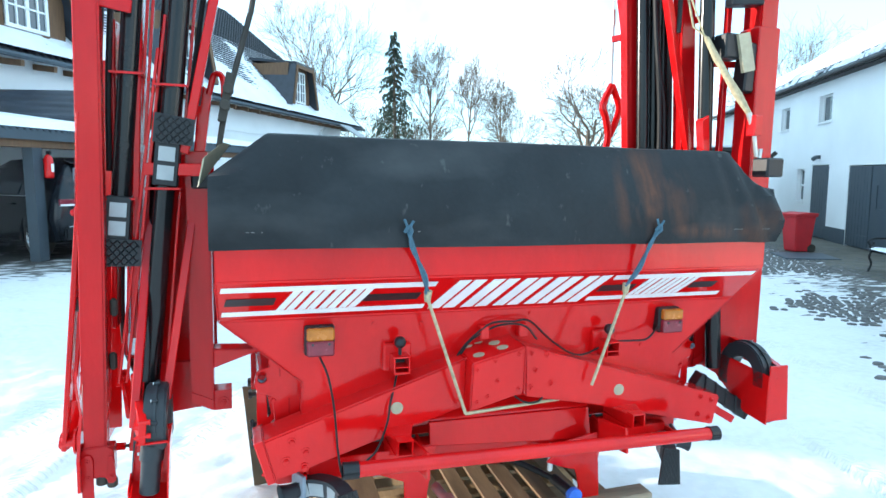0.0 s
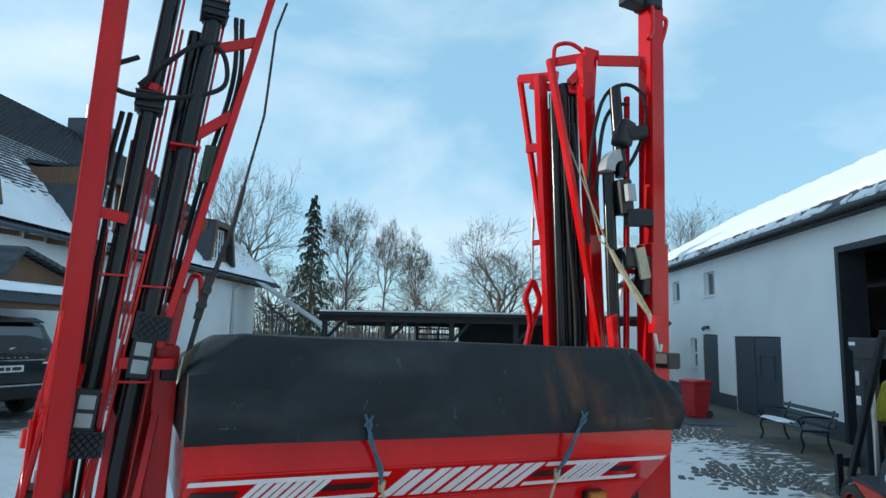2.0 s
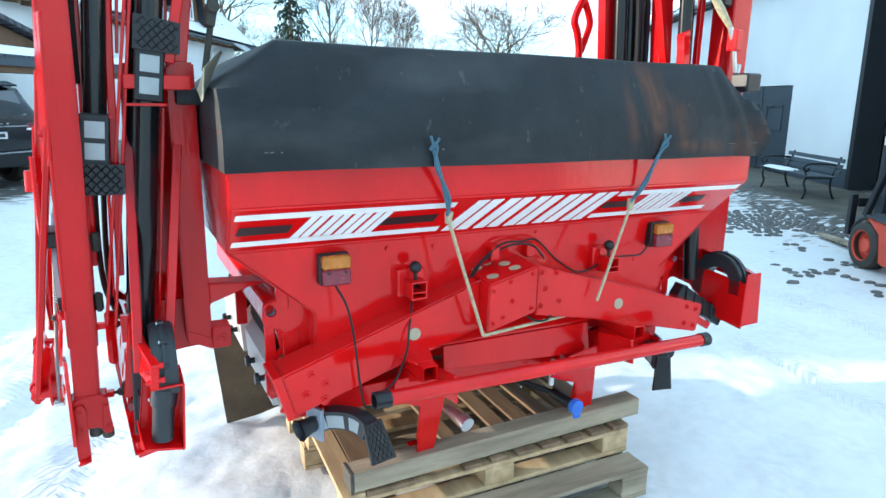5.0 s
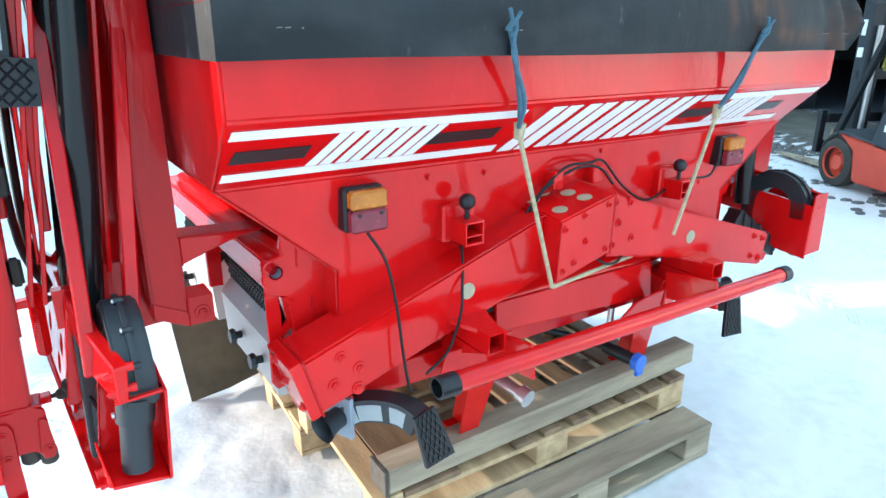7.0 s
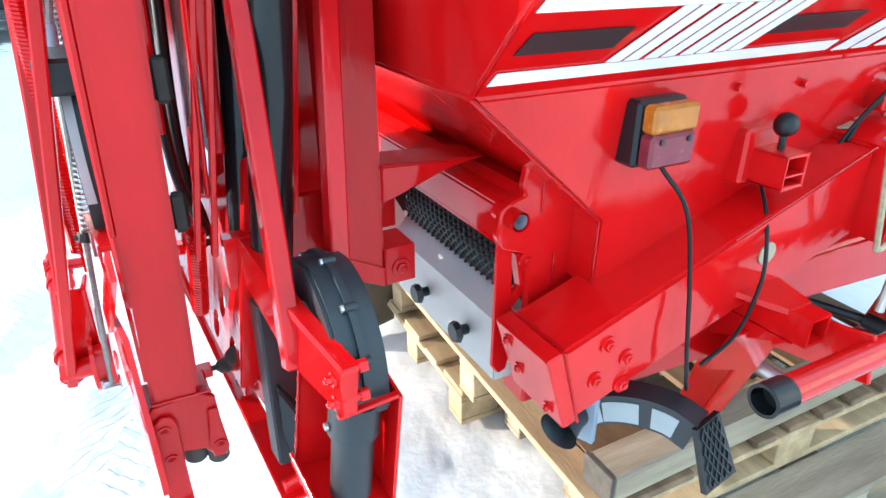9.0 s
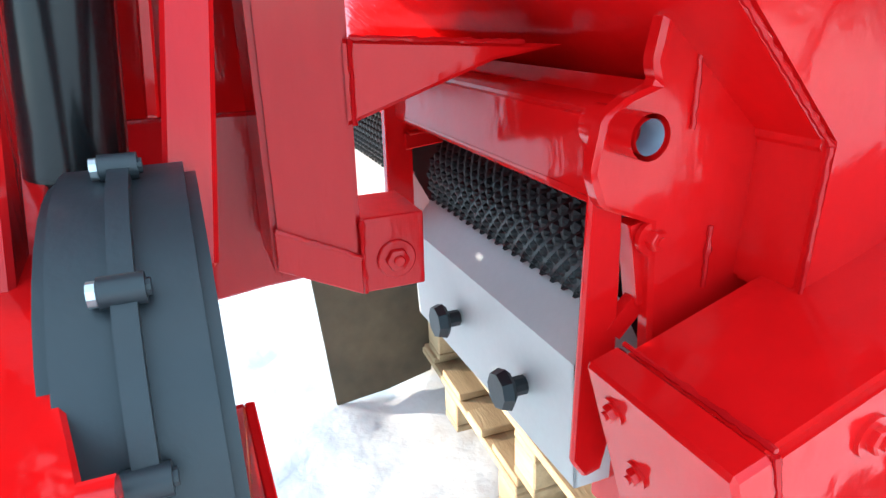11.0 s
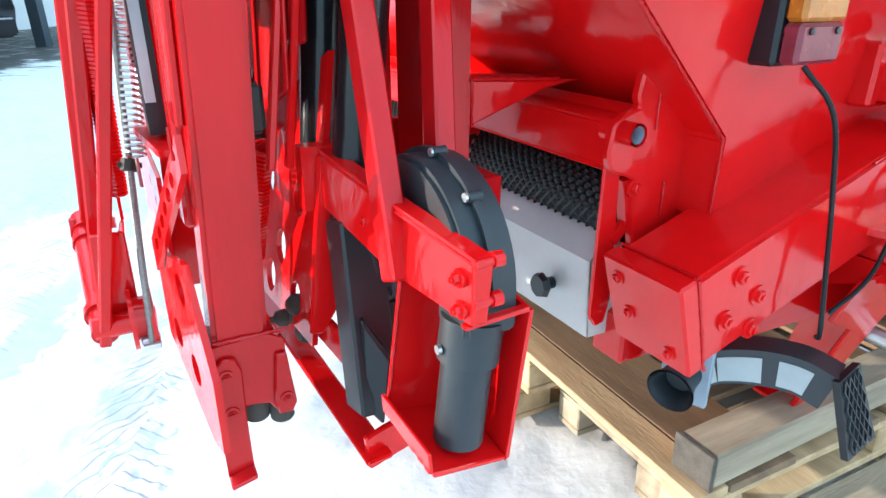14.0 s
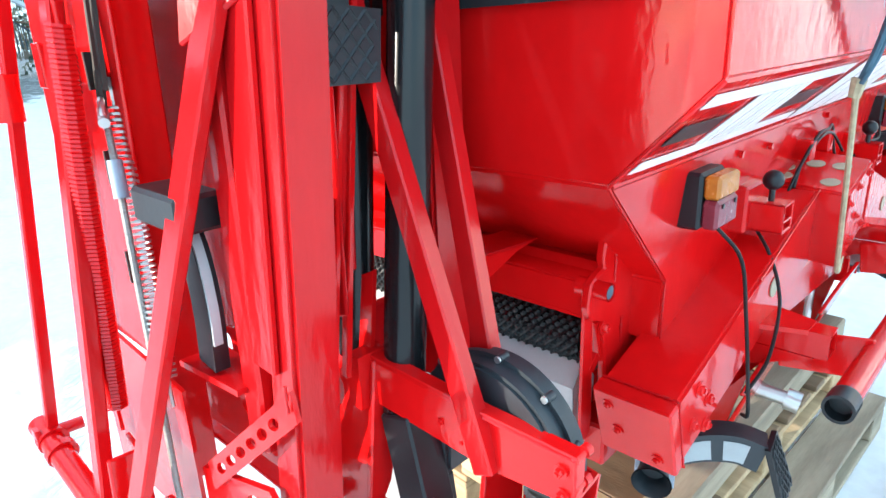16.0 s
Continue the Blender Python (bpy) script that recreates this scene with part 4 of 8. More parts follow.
for x0, x1, s0, s1 in ((-1.140, -0.385, 0.765, 0.885), (-1.140, -0.405, 0.145, 0.26), (0.375, 1.085, 0.765, 0.885), (0.31, 0.99, 0.145, 0.26)):
    bm = bmesh.new()
    band(bm, quad(x0, x1, s0, s1, 0.03), 0.003)
    P("stripe", bm, WHITE, hopper, "white stripe")
for x0, x1 in ((-1.13, -0.965), (-0.66, -0.44), (0.335, 0.50), (0.79, 0.92)):
    bm = bmesh.new()
    band(bm, quad(x0, x1, 0.42, 0.60, 0.05), 0.003)
    P("stripe", bm, BLACKD, hopper, "black stripe")


def leaning_mark(x0, x1, s0, s1, label):
    """A pair of plain leaning bars, one pair for each sign of the maker's mark."""
    lean, w = 0.115, 0.44 * (x1 - x0)
    m = P("emblem", made(band, quad(x0, x0 + w, s0, s1, lean), 0.004), WHITE, hopper, label)
    P("emblem_bar", made(band, quad(x1 - w, x1, s0, s1, lean), 0.004), WHITE, m)


for k in range(5):
    leaning_mark(-0.385 + k * 0.137, -0.275 + k * 0.137, 0.13, 0.90, "pair of white slanted bars")
for k in range(4):
    leaning_mark(-0.955 + k * 0.074, -0.894 + k * 0.074, 0.28, 0.76, "pair of small white slanted bars")
for k in range(4):
    leaning_mark(0.500 + k * 0.066, 0.554 + k * 0.066, 0.28, 0.76, "pair of small white slanted bars")


# rear lamps, sockets and gear knobs
def rear_lamp(x):
    lb = P("tail_light", made(box, x - 0.055, x + 0.055, -0.026, 0.03, 1.185, 1.297), BLACK, label="black tail light housing", bevel=0.006)
    P("amber_lens", made(box, x - 0.050, x + 0.050, -0.058, -0.026, 1.247, 1.293), AMBER, lb, "amber lens", bevel=0.006)
    P("red_lens", made(box, x - 0.050, x + 0.050, -0.058, -0.026, 1.189, 1.246), REDLENS, lb, "red lens", bevel=0.006)
    bm = bmesh.new()
    for s in (-1, 1):
        pipe(bm, [(x + s * 0.03, -0.057, 1.235), (x + s * 0.03, -0.061, 1.235)], 0.005, 8)
    P("screw", bm, BLACK, lb)


rear_lamp(-0.797)
rear_lamp(0.745)


def gear_knob(x):
    k = P("socket_bracket", made(box, x - 0.055, x + 0.055, -0.012, 0.03, 1.10, 1.21), label="red bracket with square sockets", bevel=0.006)
    bm = bmesh.new()
    for q in ((x - .032, x + .032, 1.168, 1.174), (x - .032, x + .032, 1.131, 1.136), (x - .032, x + .032, 1.108, 1.114), (x - .032, x - .026, 1.108, 1.174), (x + .026, x + .032, 1.108, 1.174)):
        box(bm, q[0], q[1], -0.085, 0.0, q[2], q[3])
    P("socket", bm, parent=k, bevel=0.002)
    P("socket_inside", made(box, x - 0.026, x + 0.026, -0.02, -0.012, 1.112, 1.17), BLACKD, k)
    bm = bmesh.new()
    pipe(bm, [(x, -0.045, 1.174), (x, -0.045, 1.205)], 0.007, 8)
    bmesh.ops.create_uvsphere(bm, u_segments=16, v_segments=10, radius=0.023, matrix=Matrix.Translation((x, -0.045, 1.222)))
    P("knob", bm, BLACK, k, "black ball knob")


gear_knob(-0.497)
gear_knob(0.425)

# the two arms and the middle housing
arm = P("arm", made(slab, [(-1.035, -0.078, 0.888), (-0.985, -0.078, 0.735), (-0.62, -0.078, 0.845), (-0.235, -0.078, 0.955), (-0.235, -0.078, 1.150)], (0, 0.155, 0)), label="red hollow arm of folded sheet", bevel=0.007, seg=2)
P("end_cap", made(slab, [(-1.040, -0.082, 0.893), (-0.990, -0.082, 0.730), (-0.960, -0.082, 0.739), (-1.006, -0.082, 0.903)], (0, 0.163, 0)), parent=arm, bevel=0.004)
bm = bmesh.new()
for x, z in ((-0.905, 0.885), (-0.855, 0.842), (-0.925, 0.815), (-0.860, 0.785)):
    bolt(bm, (x, -0.079, z), (0, -1, 0))
for y, z in ((0.035, 0.80), (-0.045, 0.76), (0.05, 0.86)):
    bolt(bm, (-1.012 - (z - .8) * .3, y, z), (-1, 0, -0.3), 0.008, 0.007)
P("bolt", bm, parent=arm)
arm2 = P("arm", made(slab, [(0.0, -0.112, 1.192), (0.005, -0.112, 0.985), (0.30, -0.112, 0.925), (0.945, -0.112, 0.768), (0.975, -0.112, 0.900)], (0, 0.165, 0)), label="red hollow arm of folded sheet", bevel=0.007, seg=2)
bm = bmesh.new()
for x, z in ((0.87, 0.905), (0.93, 0.885), (0.86, 0.825), (0.92, 0.805), (0.03, 1.16), (0.03, 1.02), (0.10, 1.15), (0.12, 1.03), (0.05, 1.09)):
    bolt(bm, (x, -0.113, z), (0, -1, 0), 0.009, 0.007)
P("bolt", bm, parent=arm2)
blk = P("gear_housing", made(slab, [(-0.236, -0.145, 1.147), (-0.243, -0.145, 0.956), (-0.018, -0.145, 1.012), (-0.014, -0.145, 1.200)], (0, 0.22, 0.02)), label="red gear housing", bevel=0.006, seg=2)
bm = bmesh.new()
for x, z in ((-0.215, 0.99), (-0.215, 1.12), (-0.13, 1.07), (-0.04, 1.17), (-0.04, 1.03), (-0.14, 1.15), (-0.17, 1.01)):
    bolt(bm, (x, -0.146, z), (0, -1, 0), 0.007, 0.006)
P("bolt", bm, parent=blk)
bm = bmesh.new()
for x, y in ((-0.19, -0.09), (-0.10, -0.03), (-0.15, 0.03), (-0.06, 0.04), (-0.20, 0.02), (-0.09, -0.09)):
    z = 1.147 + (x + 0.236) * 0.239 + (y + .145) * .091
    pipe(bm, [(x, y, z), (x - .0005, y, z + 0.0025)], 0.023, 20)
for x, y, z in ((-0.515, -0.079, 0.976), (0.440, -0.113, 0.976)):
    pipe(bm, [(x, y, z), (x, y - 0.002, z)], 0.024, 20)
P("sticker", bm, DISC, blk, "round sand-coloured stickers")

# bar, feet and trough
bar = P("guard_bar", pipes(([(-0.70, -0.285, 0.85), (0.77, -0.285, 0.815)], 0.0265, 20)), label="round red guard bar")
for x0, x1, z0, z1 in ((-0.755, -0.700, 0.8515, 0.8495), (0.765, 0.81, 0.8155, 0.814)):
    bm = pipes(([(x0, -0.285, z0), (x1, -0.285, z1)], 0.0295, 24, False), ([(x0, -0.285, z0), (x1, -0.285, z1)], 0.0235, 24, False), ([(x0 + 0.6 * (x1 - x0) if x0 < 0 else x0 + 0.3 * (x1 - x0), -0.285, z0), (x1 if x0 < 0 else x0, -0.285, z1)], 0.0238, 24))
    for xe, ze in ((x0, z0), (x1, z1)):
        pts = [(xe, -0.285 + r * math.cos(k * math.pi / 12), ze + r * math.sin(k * math.pi / 12)) for k in range(24) for r in (0.0295,)]
        ins = [(xe, -0.285 + 0.0235 * math.cos(k * math.pi / 12), ze + 0.0235 * math.sin(k * math.pi / 12)) for k in range(24)]
        for k in range(24):
            bm.faces.new([bm.verts.new(q) for q in (pts[k], pts[(k + 1) % 24], ins[(k + 1) % 24], ins[k])])
    P("end_cap", bm, BLACK, bar, "black plastic end cap")
for pts, sx in ((((-0.60, 0.82), (-0.36, 0.82), (-0.37, 0.70), (-0.365, 0.40), (-0.442, 0.40), (-0.475, 0.66), (-0.60, 0.72)), -0.40), (((0.15, 0.66), (0.22, 0.76), (0.36, 0.79), (0.475, 0.40), (0.385, 0.40), (0.30, 0.60), (0.24, 0.62)), 0.42)):
    ft = P("foot", made(slab, [(x, 0.045 - (z - 0.40) * 0.36, z) for x, z in pts], (0, 0.012, 0)), label="red foot plate", bevel=0.003)
    bm = bmesh.new()
    beam(bm, (sx, 0.095, 0.406), (sx, 0.0, 0.80), 0.012, 0.09, (0, 1, 0))
    box(bm, sx - 0.05, sx + 0.05, 0.04, 0.14, 0.398, 0.406)
    P("web", bm, parent=ft)
    P("bar_holder", beams(((sx - 0.05, -0.09, 0.80), (sx - 0.05, -0.29, 0.83), 0.012, 0.10)), parent=ft, bevel=0.003)
bm = bmesh.new()
slab(bm, [(-0.37, -0.03, 0.885), (0.35, -0.03, 0.880), (0.37, -0.03, 0.735), (-0.365, -0.03, 0.785)], (0, 0.015, 0))
slab(bm, [(-0.37, -0.03, 0.887), (0.35, -0.03, 0.882), (0.33, 0.09, 0.965), (-0.35, 0.09, 0.965)], (0, 0.005, 0.012))
P("trough", bm, bevel=0.003, label="red trough below the arms")
bm = bmesh.new()
box(bm, -0.95, 0.91, 0.10, 0.18, 0.64, 0.74)
box(bm, -0.80, -0.72, 0.18, 1.3, 0.62, 0.72)
box(bm, 0.68, 0.76, 0.18, 1.3, 0.62, 0.72)
box(bm, -0.86, 0.82, 0.20, 1.30, 0.74, 0.93)
P("base_frame", bm, label="red welded base frame", bevel=0.006)
# added dark box and sun-blocking skirts, standing in for the shade under the machine
bm = bmesh.new()
box(bm, -0.70, 0.66, 0.30, 1.25, 0.58, 0.74)
box(bm, -0.835, -0.825, 0.20, 1.28, 0.58, 0.74)
box(bm, -0.825, 0.80, 1.262, 1.272, 0.44, 0.74)
P("underside_shade", bm, RUBBER, label="added dark box and skirts that shade the space below the base frame", bevel=0.003)
bm = bmesh.new()
beam(bm, (-0.83, 0.05, 0.715), (-0.36, -0.02, 0.755), 0.05, 0.085)
beam(bm, (0.79, 0.05, 0.70), (0.42, -0.03, 0.73), 0.05, 0.085)
P("cross_rail", bm, bevel=0.004)
for x in (-0.515, 0.475):
    bm = bmesh.new()
    for q in ((-.03, .03, .024, .03), (-.03, .03, -.03, -.024), (-.03, -.024, -.024, .024), (.024, .03, -.024, .024)):
        box(bm, x + q[0], x + q[1], -0.215, 0.0, 0.872 + q[2], 0.872 + q[3])
    slab(bm, [(x - 0.09, 0.0, 0.905), (x + 0.09, 0.0, 0.905), (x + 0.033, -0.17, 0.905), (x - 0.033, -0.17, 0.905)], (0, 0, -0.012))
    slab(bm, [(x - 0.033, -0.19, 0.84), (x - 0.033, 0.0, 0.84), (x - 0.033, 0.0, 0.76)], (0.008, 0, 0))
    P("square_stub", bm, label="open square tube stub")

# couplings and hoses under the trough
bm = bmesh.new()
pipe(bm, [(-0.33, 0.0, 0.60), (-0.31, -0.10, 0.585)], 0.020, 12)
pipe(bm, [(-0.31, -0.09, 0.587), (-0.305, -0.125, 0.58)], 0.030, 14)
P("coupling", bm, STEEL, label="steel hydraulic coupling")
bc = P("coupling", pipes(([(0.24, 0.05, 0.53), (0.26, -0.075, 0.52)], 0.024, 12)), BLACK)
bm = bmesh.new()
pipe(bm, [(0.26, -0.075, 0.52), (0.262, -0.105, 0.519)], 0.034, 16)
box(bm, 0.250, 0.285, -0.10, -0.085, 0.465, 0.50)
P("dust_cap", bm, BLUE, bc, "blue dust cap", bevel=0.003)
P("hose", pipes((smooth_line([(0.24, 0.05, 0.53), (0.12, 0.20, 0.56), (-0.05, 0.30, 0.60), (-0.15, 0.35, 0.66)]), 0.014, 8)), CABLE)
P("gas_strut", pipes(([(0.19, 0.0, 0.60), (0.195, 0.0, 0.72)], 0.012, 10)), STEEL)

# cables on the front
for pts in ([(-0.80, -0.04, 1.185), (-0.775, -0.085, 1.12), (-0.755, -0.10, 1.00), (-0.745, -0.115, 0.86), (-0.73, -0.12, 0.76), (-0.70, -0.10, 0.735)],
            [(-0.50, -0.02, 1.105), (-0.52, -0.06, 1.06), (-0.545, -0.095, 1.0), (-0.56, -0.11, 0.93), (-0.60, -0.11, 0.83), (-0.66, -0.09, 0.765)],
            [(0.69, -0.02, 1.21), (0.62, -0.04, 1.165), (0.55, -0.03, 1.16), (0.45, -0.02, 1.155), (0.30, -0.02, 1.11), (0.18, -0.01, 1.17), (0.06, -0.02, 1.27), (-0.02, -0.03, 1.275), (-0.12, -0.03, 1.27), (-0.21, -0.02, 1.20), (-0.26, -0.01, 1.13)],
            [(0.08, -0.05, 1.20), (0.03, -0.03, 1.255), (-0.08, -0.03, 1.262), (-0.19, -0.02, 1.21), (-0.24, -0.02, 1.15)],
            [(-0.04, -0.10, 0.99), (0.0, -0.12, 0.965), (0.06, -0.115, 0.96), (0.11, -0.09, 0.985)]):
    P("cable", pipes((smooth_line(pts), 0.0042, 7)), CABLE)
for x in (-0.14, 0.03):
    P("cable_clip", made(box, x - 0.02, x + 0.02, -0.03, 0.03, 1.205, 1.262), bevel=0.004)
bm = bmesh.new()
for x, z in ((-0.59, 1.29), (-0.30, 1.33), (0.07, 1.30), (0.62, 1.13), (-0.40, 1.28)):
    pipe(bm, [(x, 0.003, z), (x, -0.006, z)], 0.008, 8)
P("rivet", bm)

# metering unit: tube, side plate, trays and studded rollers, both ends alike


def metering(sgn):
    def q(x):
        return x if sgn < 0 else mx(x)

    bm = bmesh.new()
    for r in (0.0185, 0.0145):
        pipe(bm, [(q(-1.001), 0.070, 1.083), (q(-1.001), 0.14, 1.083)], r, 20, False)
    tb = P("cross_tube", bm, label="short red tube end")
    P("tube_inside", pipes(([(q(-1.001), 0.072, 1.083), (q(-1.001), 0.125, 1.083)], 0.0143, 20, False), ([(q(-1.001), 0.124, 1.083), (q(-1.001), 0.13, 1.083)], 0.0143, 20)), SLATEB, tb, "grey bare inside of the open tube")
    P("channel", made(slab, [(q(-0.998), 0.12, 1.101), (q(-1.010), 0.12, 1.094), (q(-1.012), 0.12, 1.020), (q(-1.004), 0.12, 1.012), (q(-0.94), 0.12, 1.012), (q(-0.94), 0.12, 1.104)], (0, 1.2, 0)), label="red box beam above the rollers", bevel=0.004, seg=2)
    P("drip", made(beam, (q(-1.011), 0.15, 1.024), (q(-1.011), 1.28, 1.024), 0.003, 0.004), parent=tb)
    bm = bmesh.new()
    slab(bm, [(q(-0.845), 0.122, 1.090), (q(-0.845), 1.3, 1.090), (q(-0.945), 1.3, 1.108), (q(-0.945), 0.122, 1.108)], (0, 0, 0.008))
    slab(bm, [(q(-0.945), 0.122, 1.108), (q(-0.945), 1.3, 1.108), (q(-1.008), 1.3, 1.066), (q(-1.008), 0.122, 1.066)], (0, 0, 0.008))
    P("ledge_plate", bm, bevel=0.002)
    pl = [(-0.945, 0.10, 1.190), (-0.968, 0.10, 1.186), (-0.978, 0.10, 1.135), (-0.972, 0.10, 1.118), (-0.998, 0.10, 1.110), (-1.022, 0.10, 1.095), (-1.030, 0.10, 1.05), (-1.018, 0.10, 1.02), (-0.965, 0.10, 1.0), (-0.952, 0.10, 0.84), (-0.80, 0.10, 0.84), (-0.855, 0.10, 1.075)]
    P("side_plate", made(slab, [(q(x), y, z) for x, y, z in pl], (0, 0.02, 0)), bevel=0.004)
    P("latch_plate", made(slab, [(q(x), 0.115, z) for x, z in ((-1.02, 1.04), (-0.985, 1.045), (-0.975, 0.78), (-0.985, 0.735), (-1.005, 0.73), (-1.022, 0.755))], (0, 0.008, 0)), bevel=0.003)
    bm = bmesh.new()
    beam(bm, (q(-0.965), 0.12, 1.0), (q(-0.95), 0.12, 0.92), 0.02, 0.03)
    bolt(bm, (q(-0.96), 0.105, 0.985), (0, -1, 0), 0.010, 0.012)
    beam(bm, (q(-0.94), 0.12, 0.94), (q(-0.985), 0.12, 0.89), 0.012, 0.02)
    P("latch", bm, parent=tb)
    for y0, y1 in ((0.145, 0.62), (0.74, 1.20)):
        bm = bmesh.new()
        slab(bm, [(q(-1.005), y0, 0.845), (q(-1.005), y1, 0.845), (q(-0.995), y1, 0.69), (q(-0.995), y0, 0.69)], (q(0.003) - q(0), 0, 0))
        slab(bm, [(q(-1.005), y0, 0.845), (q(-1.005), y1, 0.845), (q(-0.955), y1, 0.905), (q(-0.955), y0, 0.905)], (q(0.003) - q(0), 0, 0.001))
        slab(bm, [(q(-1.005), y0, 0.845), (q(-0.955), y0, 0.905), (q(-0.92), y0, 0.84), (q(-0.94), y0, 0.69), (q(-0.995), y0, 0.69)], (0, 0.003, 0))
        tr = P("tray", bm, TRAY, label="bare grey sheet metal tray with two black knobs")
        for yk in (y0 + 0.10, y0 + 0.29):
            bm = bmesh.new()
            pipe(bm, [(q(-1.003), yk, 0.765), (q(-1.022), yk, 0.765)], 0.012, 10)
            pipe(bm, [(q(-1.022), yk, 0.765), (q(-1.028), yk, 0.765), (q(-1.040), yk, 0.765)], [0.020, 0.026, 0.022], 8)
            P("knob", bm, BLACK, tr, "black star knob")
        bm = bmesh.new()
        nr, ny = 92, 80
        grid = []
        for j in range(ny + 1):
            ring = []
            for i in range(nr):
                a = 2 * math.pi * i / nr
                stud = 0.0035 if (i + j // 2 * 2) % 4 == 0 and j % 2 == 0 else (0.001 if (i + j // 2 * 2) % 4 == 1 else -0.0028)
                r = 0.082 + stud
                ring.append(bm.verts.new((q(-0.895) + r * math.cos(a), y0 + 0.01 + (y1 - y0 - 0.02) * j / ny, 0.925 + r * math.sin(a))))
            grid.append(ring)
        for a, b in zip(grid, grid[1:]):
            for i in range(nr):
                bm.faces.new((a[i], b[i], b[(i + 1) % nr], a[(i + 1) % nr]))
        bm.faces.new(grid[0])
        bm.faces.new(list(reversed(grid[-1])))
        ro = P("metering_roller", bm, STUD, label="black studded metering roller", smooth=0)
        P("hub", pipes(([(q(-0.895), y1 - 0.012, 0.925), (q(-0.895), y1 + 0.012, 0.925)], 0.070, 24), ([(q(-0.895), y1 + 0.008, 0.925), (q(-0.895), y1 + 0.03, 0.925)], 0.030, 16)), ZINC, ro, "worn grey roller hub")
    bm = bmesh.new()
    box(bm, *sorted((q(-1.03), q(-0.985))), 0.655, 0.675, 0.85, 1.05)
    for yb in (0.645, 0.70):
        slab(bm, [(q(-1.0), yb, 0.995), (q(-0.94), yb, 1.012), (q(-0.84), yb, 1.008), (q(-0.84), yb, 0.985), (q(-1.0), yb, 0.968)], (0, 0.008, 0))
        slab(bm, [(q(-1.0), yb - 0.022, 0.995), (q(-0.84), yb - 0.022, 1.008), (q(-0.84), yb, 1.008), (q(-1.0), yb, 0.995)], (0, 0, 0.005))
    P("divider", bm, bevel=0.003)
    # gusset from the mast foot to the hopper
    P("gusset", made(slab, [(q(-1.19), 0.27, 1.155), (q(-0.95), 0.27, 1.142), (q(-1.03), 0.27, 1.130), (q(-1.19), 0.27, 1.075)], (0, 0.10, 0)), bevel=0.004)
    # mast that carries the boom
    ms = P("mast", made(box, *sorted((q(-1.265), q(-1.178))), 0.27, 0.375, 0.935, 1.93), RED2, label="red square mast beside the hopper", bevel=0.006, seg=2)
    bm = bmesh.new()
    slab(bm, [(q(-1.263), 0.268, 0.945), (q(-1.18), 0.268, 0.905), (q(-1.18), 0.377, 0.905), (q(-1.263), 0.377, 0.945)], (0, 0, 0.04))
    box(bm, *sorted((q(-1.178), q(-1.112))), 0.272, 0.36, 0.905, 0.985)
    bolt(bm, (q(-1.143), 0.271, 0.938), (0, -1, 0), 0.013, 0.008)
    P("mast_foot", bm, RED2, ms, bevel=0.004)
    P("mast_pad", made(box, *sorted((q(-1.245), q(-1.165))), 0.255, 0.38, 1.79, 1.845), BLACK, ms, "black rubber pad", bevel=0.006)
    P("skirt_plate", made(slab, [(q(-1.46), 0.39, 1.08), (q(-1.22), 0.39, 1.08), (q(-1.175), 0.39, 0.885), (q(-1.263), 0.39, 0.880), (q(-1.36), 0.39, 0.868), (q(-1.44), 0.39, 0.90)], (0, 0.02, 0)), RED2, ms, bevel=0.003)
    P("mast_top", made(slab, [(q(-1.235), 0.30, 1.93), (q(-1.195), 0.30, 1.93), (q(-1.165), 0.30, 2.16), (q(-1.21), 0.30, 2.19)], (0, 0.05, 0)), RED, ms, bevel=0.004)


metering(-1)
metering(1)
P("mudflap", made(slab, [(-1.065, 1.41, 0.62), (-0.65, 1.41, 0.62), (-0.68, 1.41, 0.055), (-0.83, 1.41, 0.020), (-1.005, 1.41, 0.002)], (0, 0.006, 0)), FLAP, label="worn black rubber mudflap", bevel=0.002)


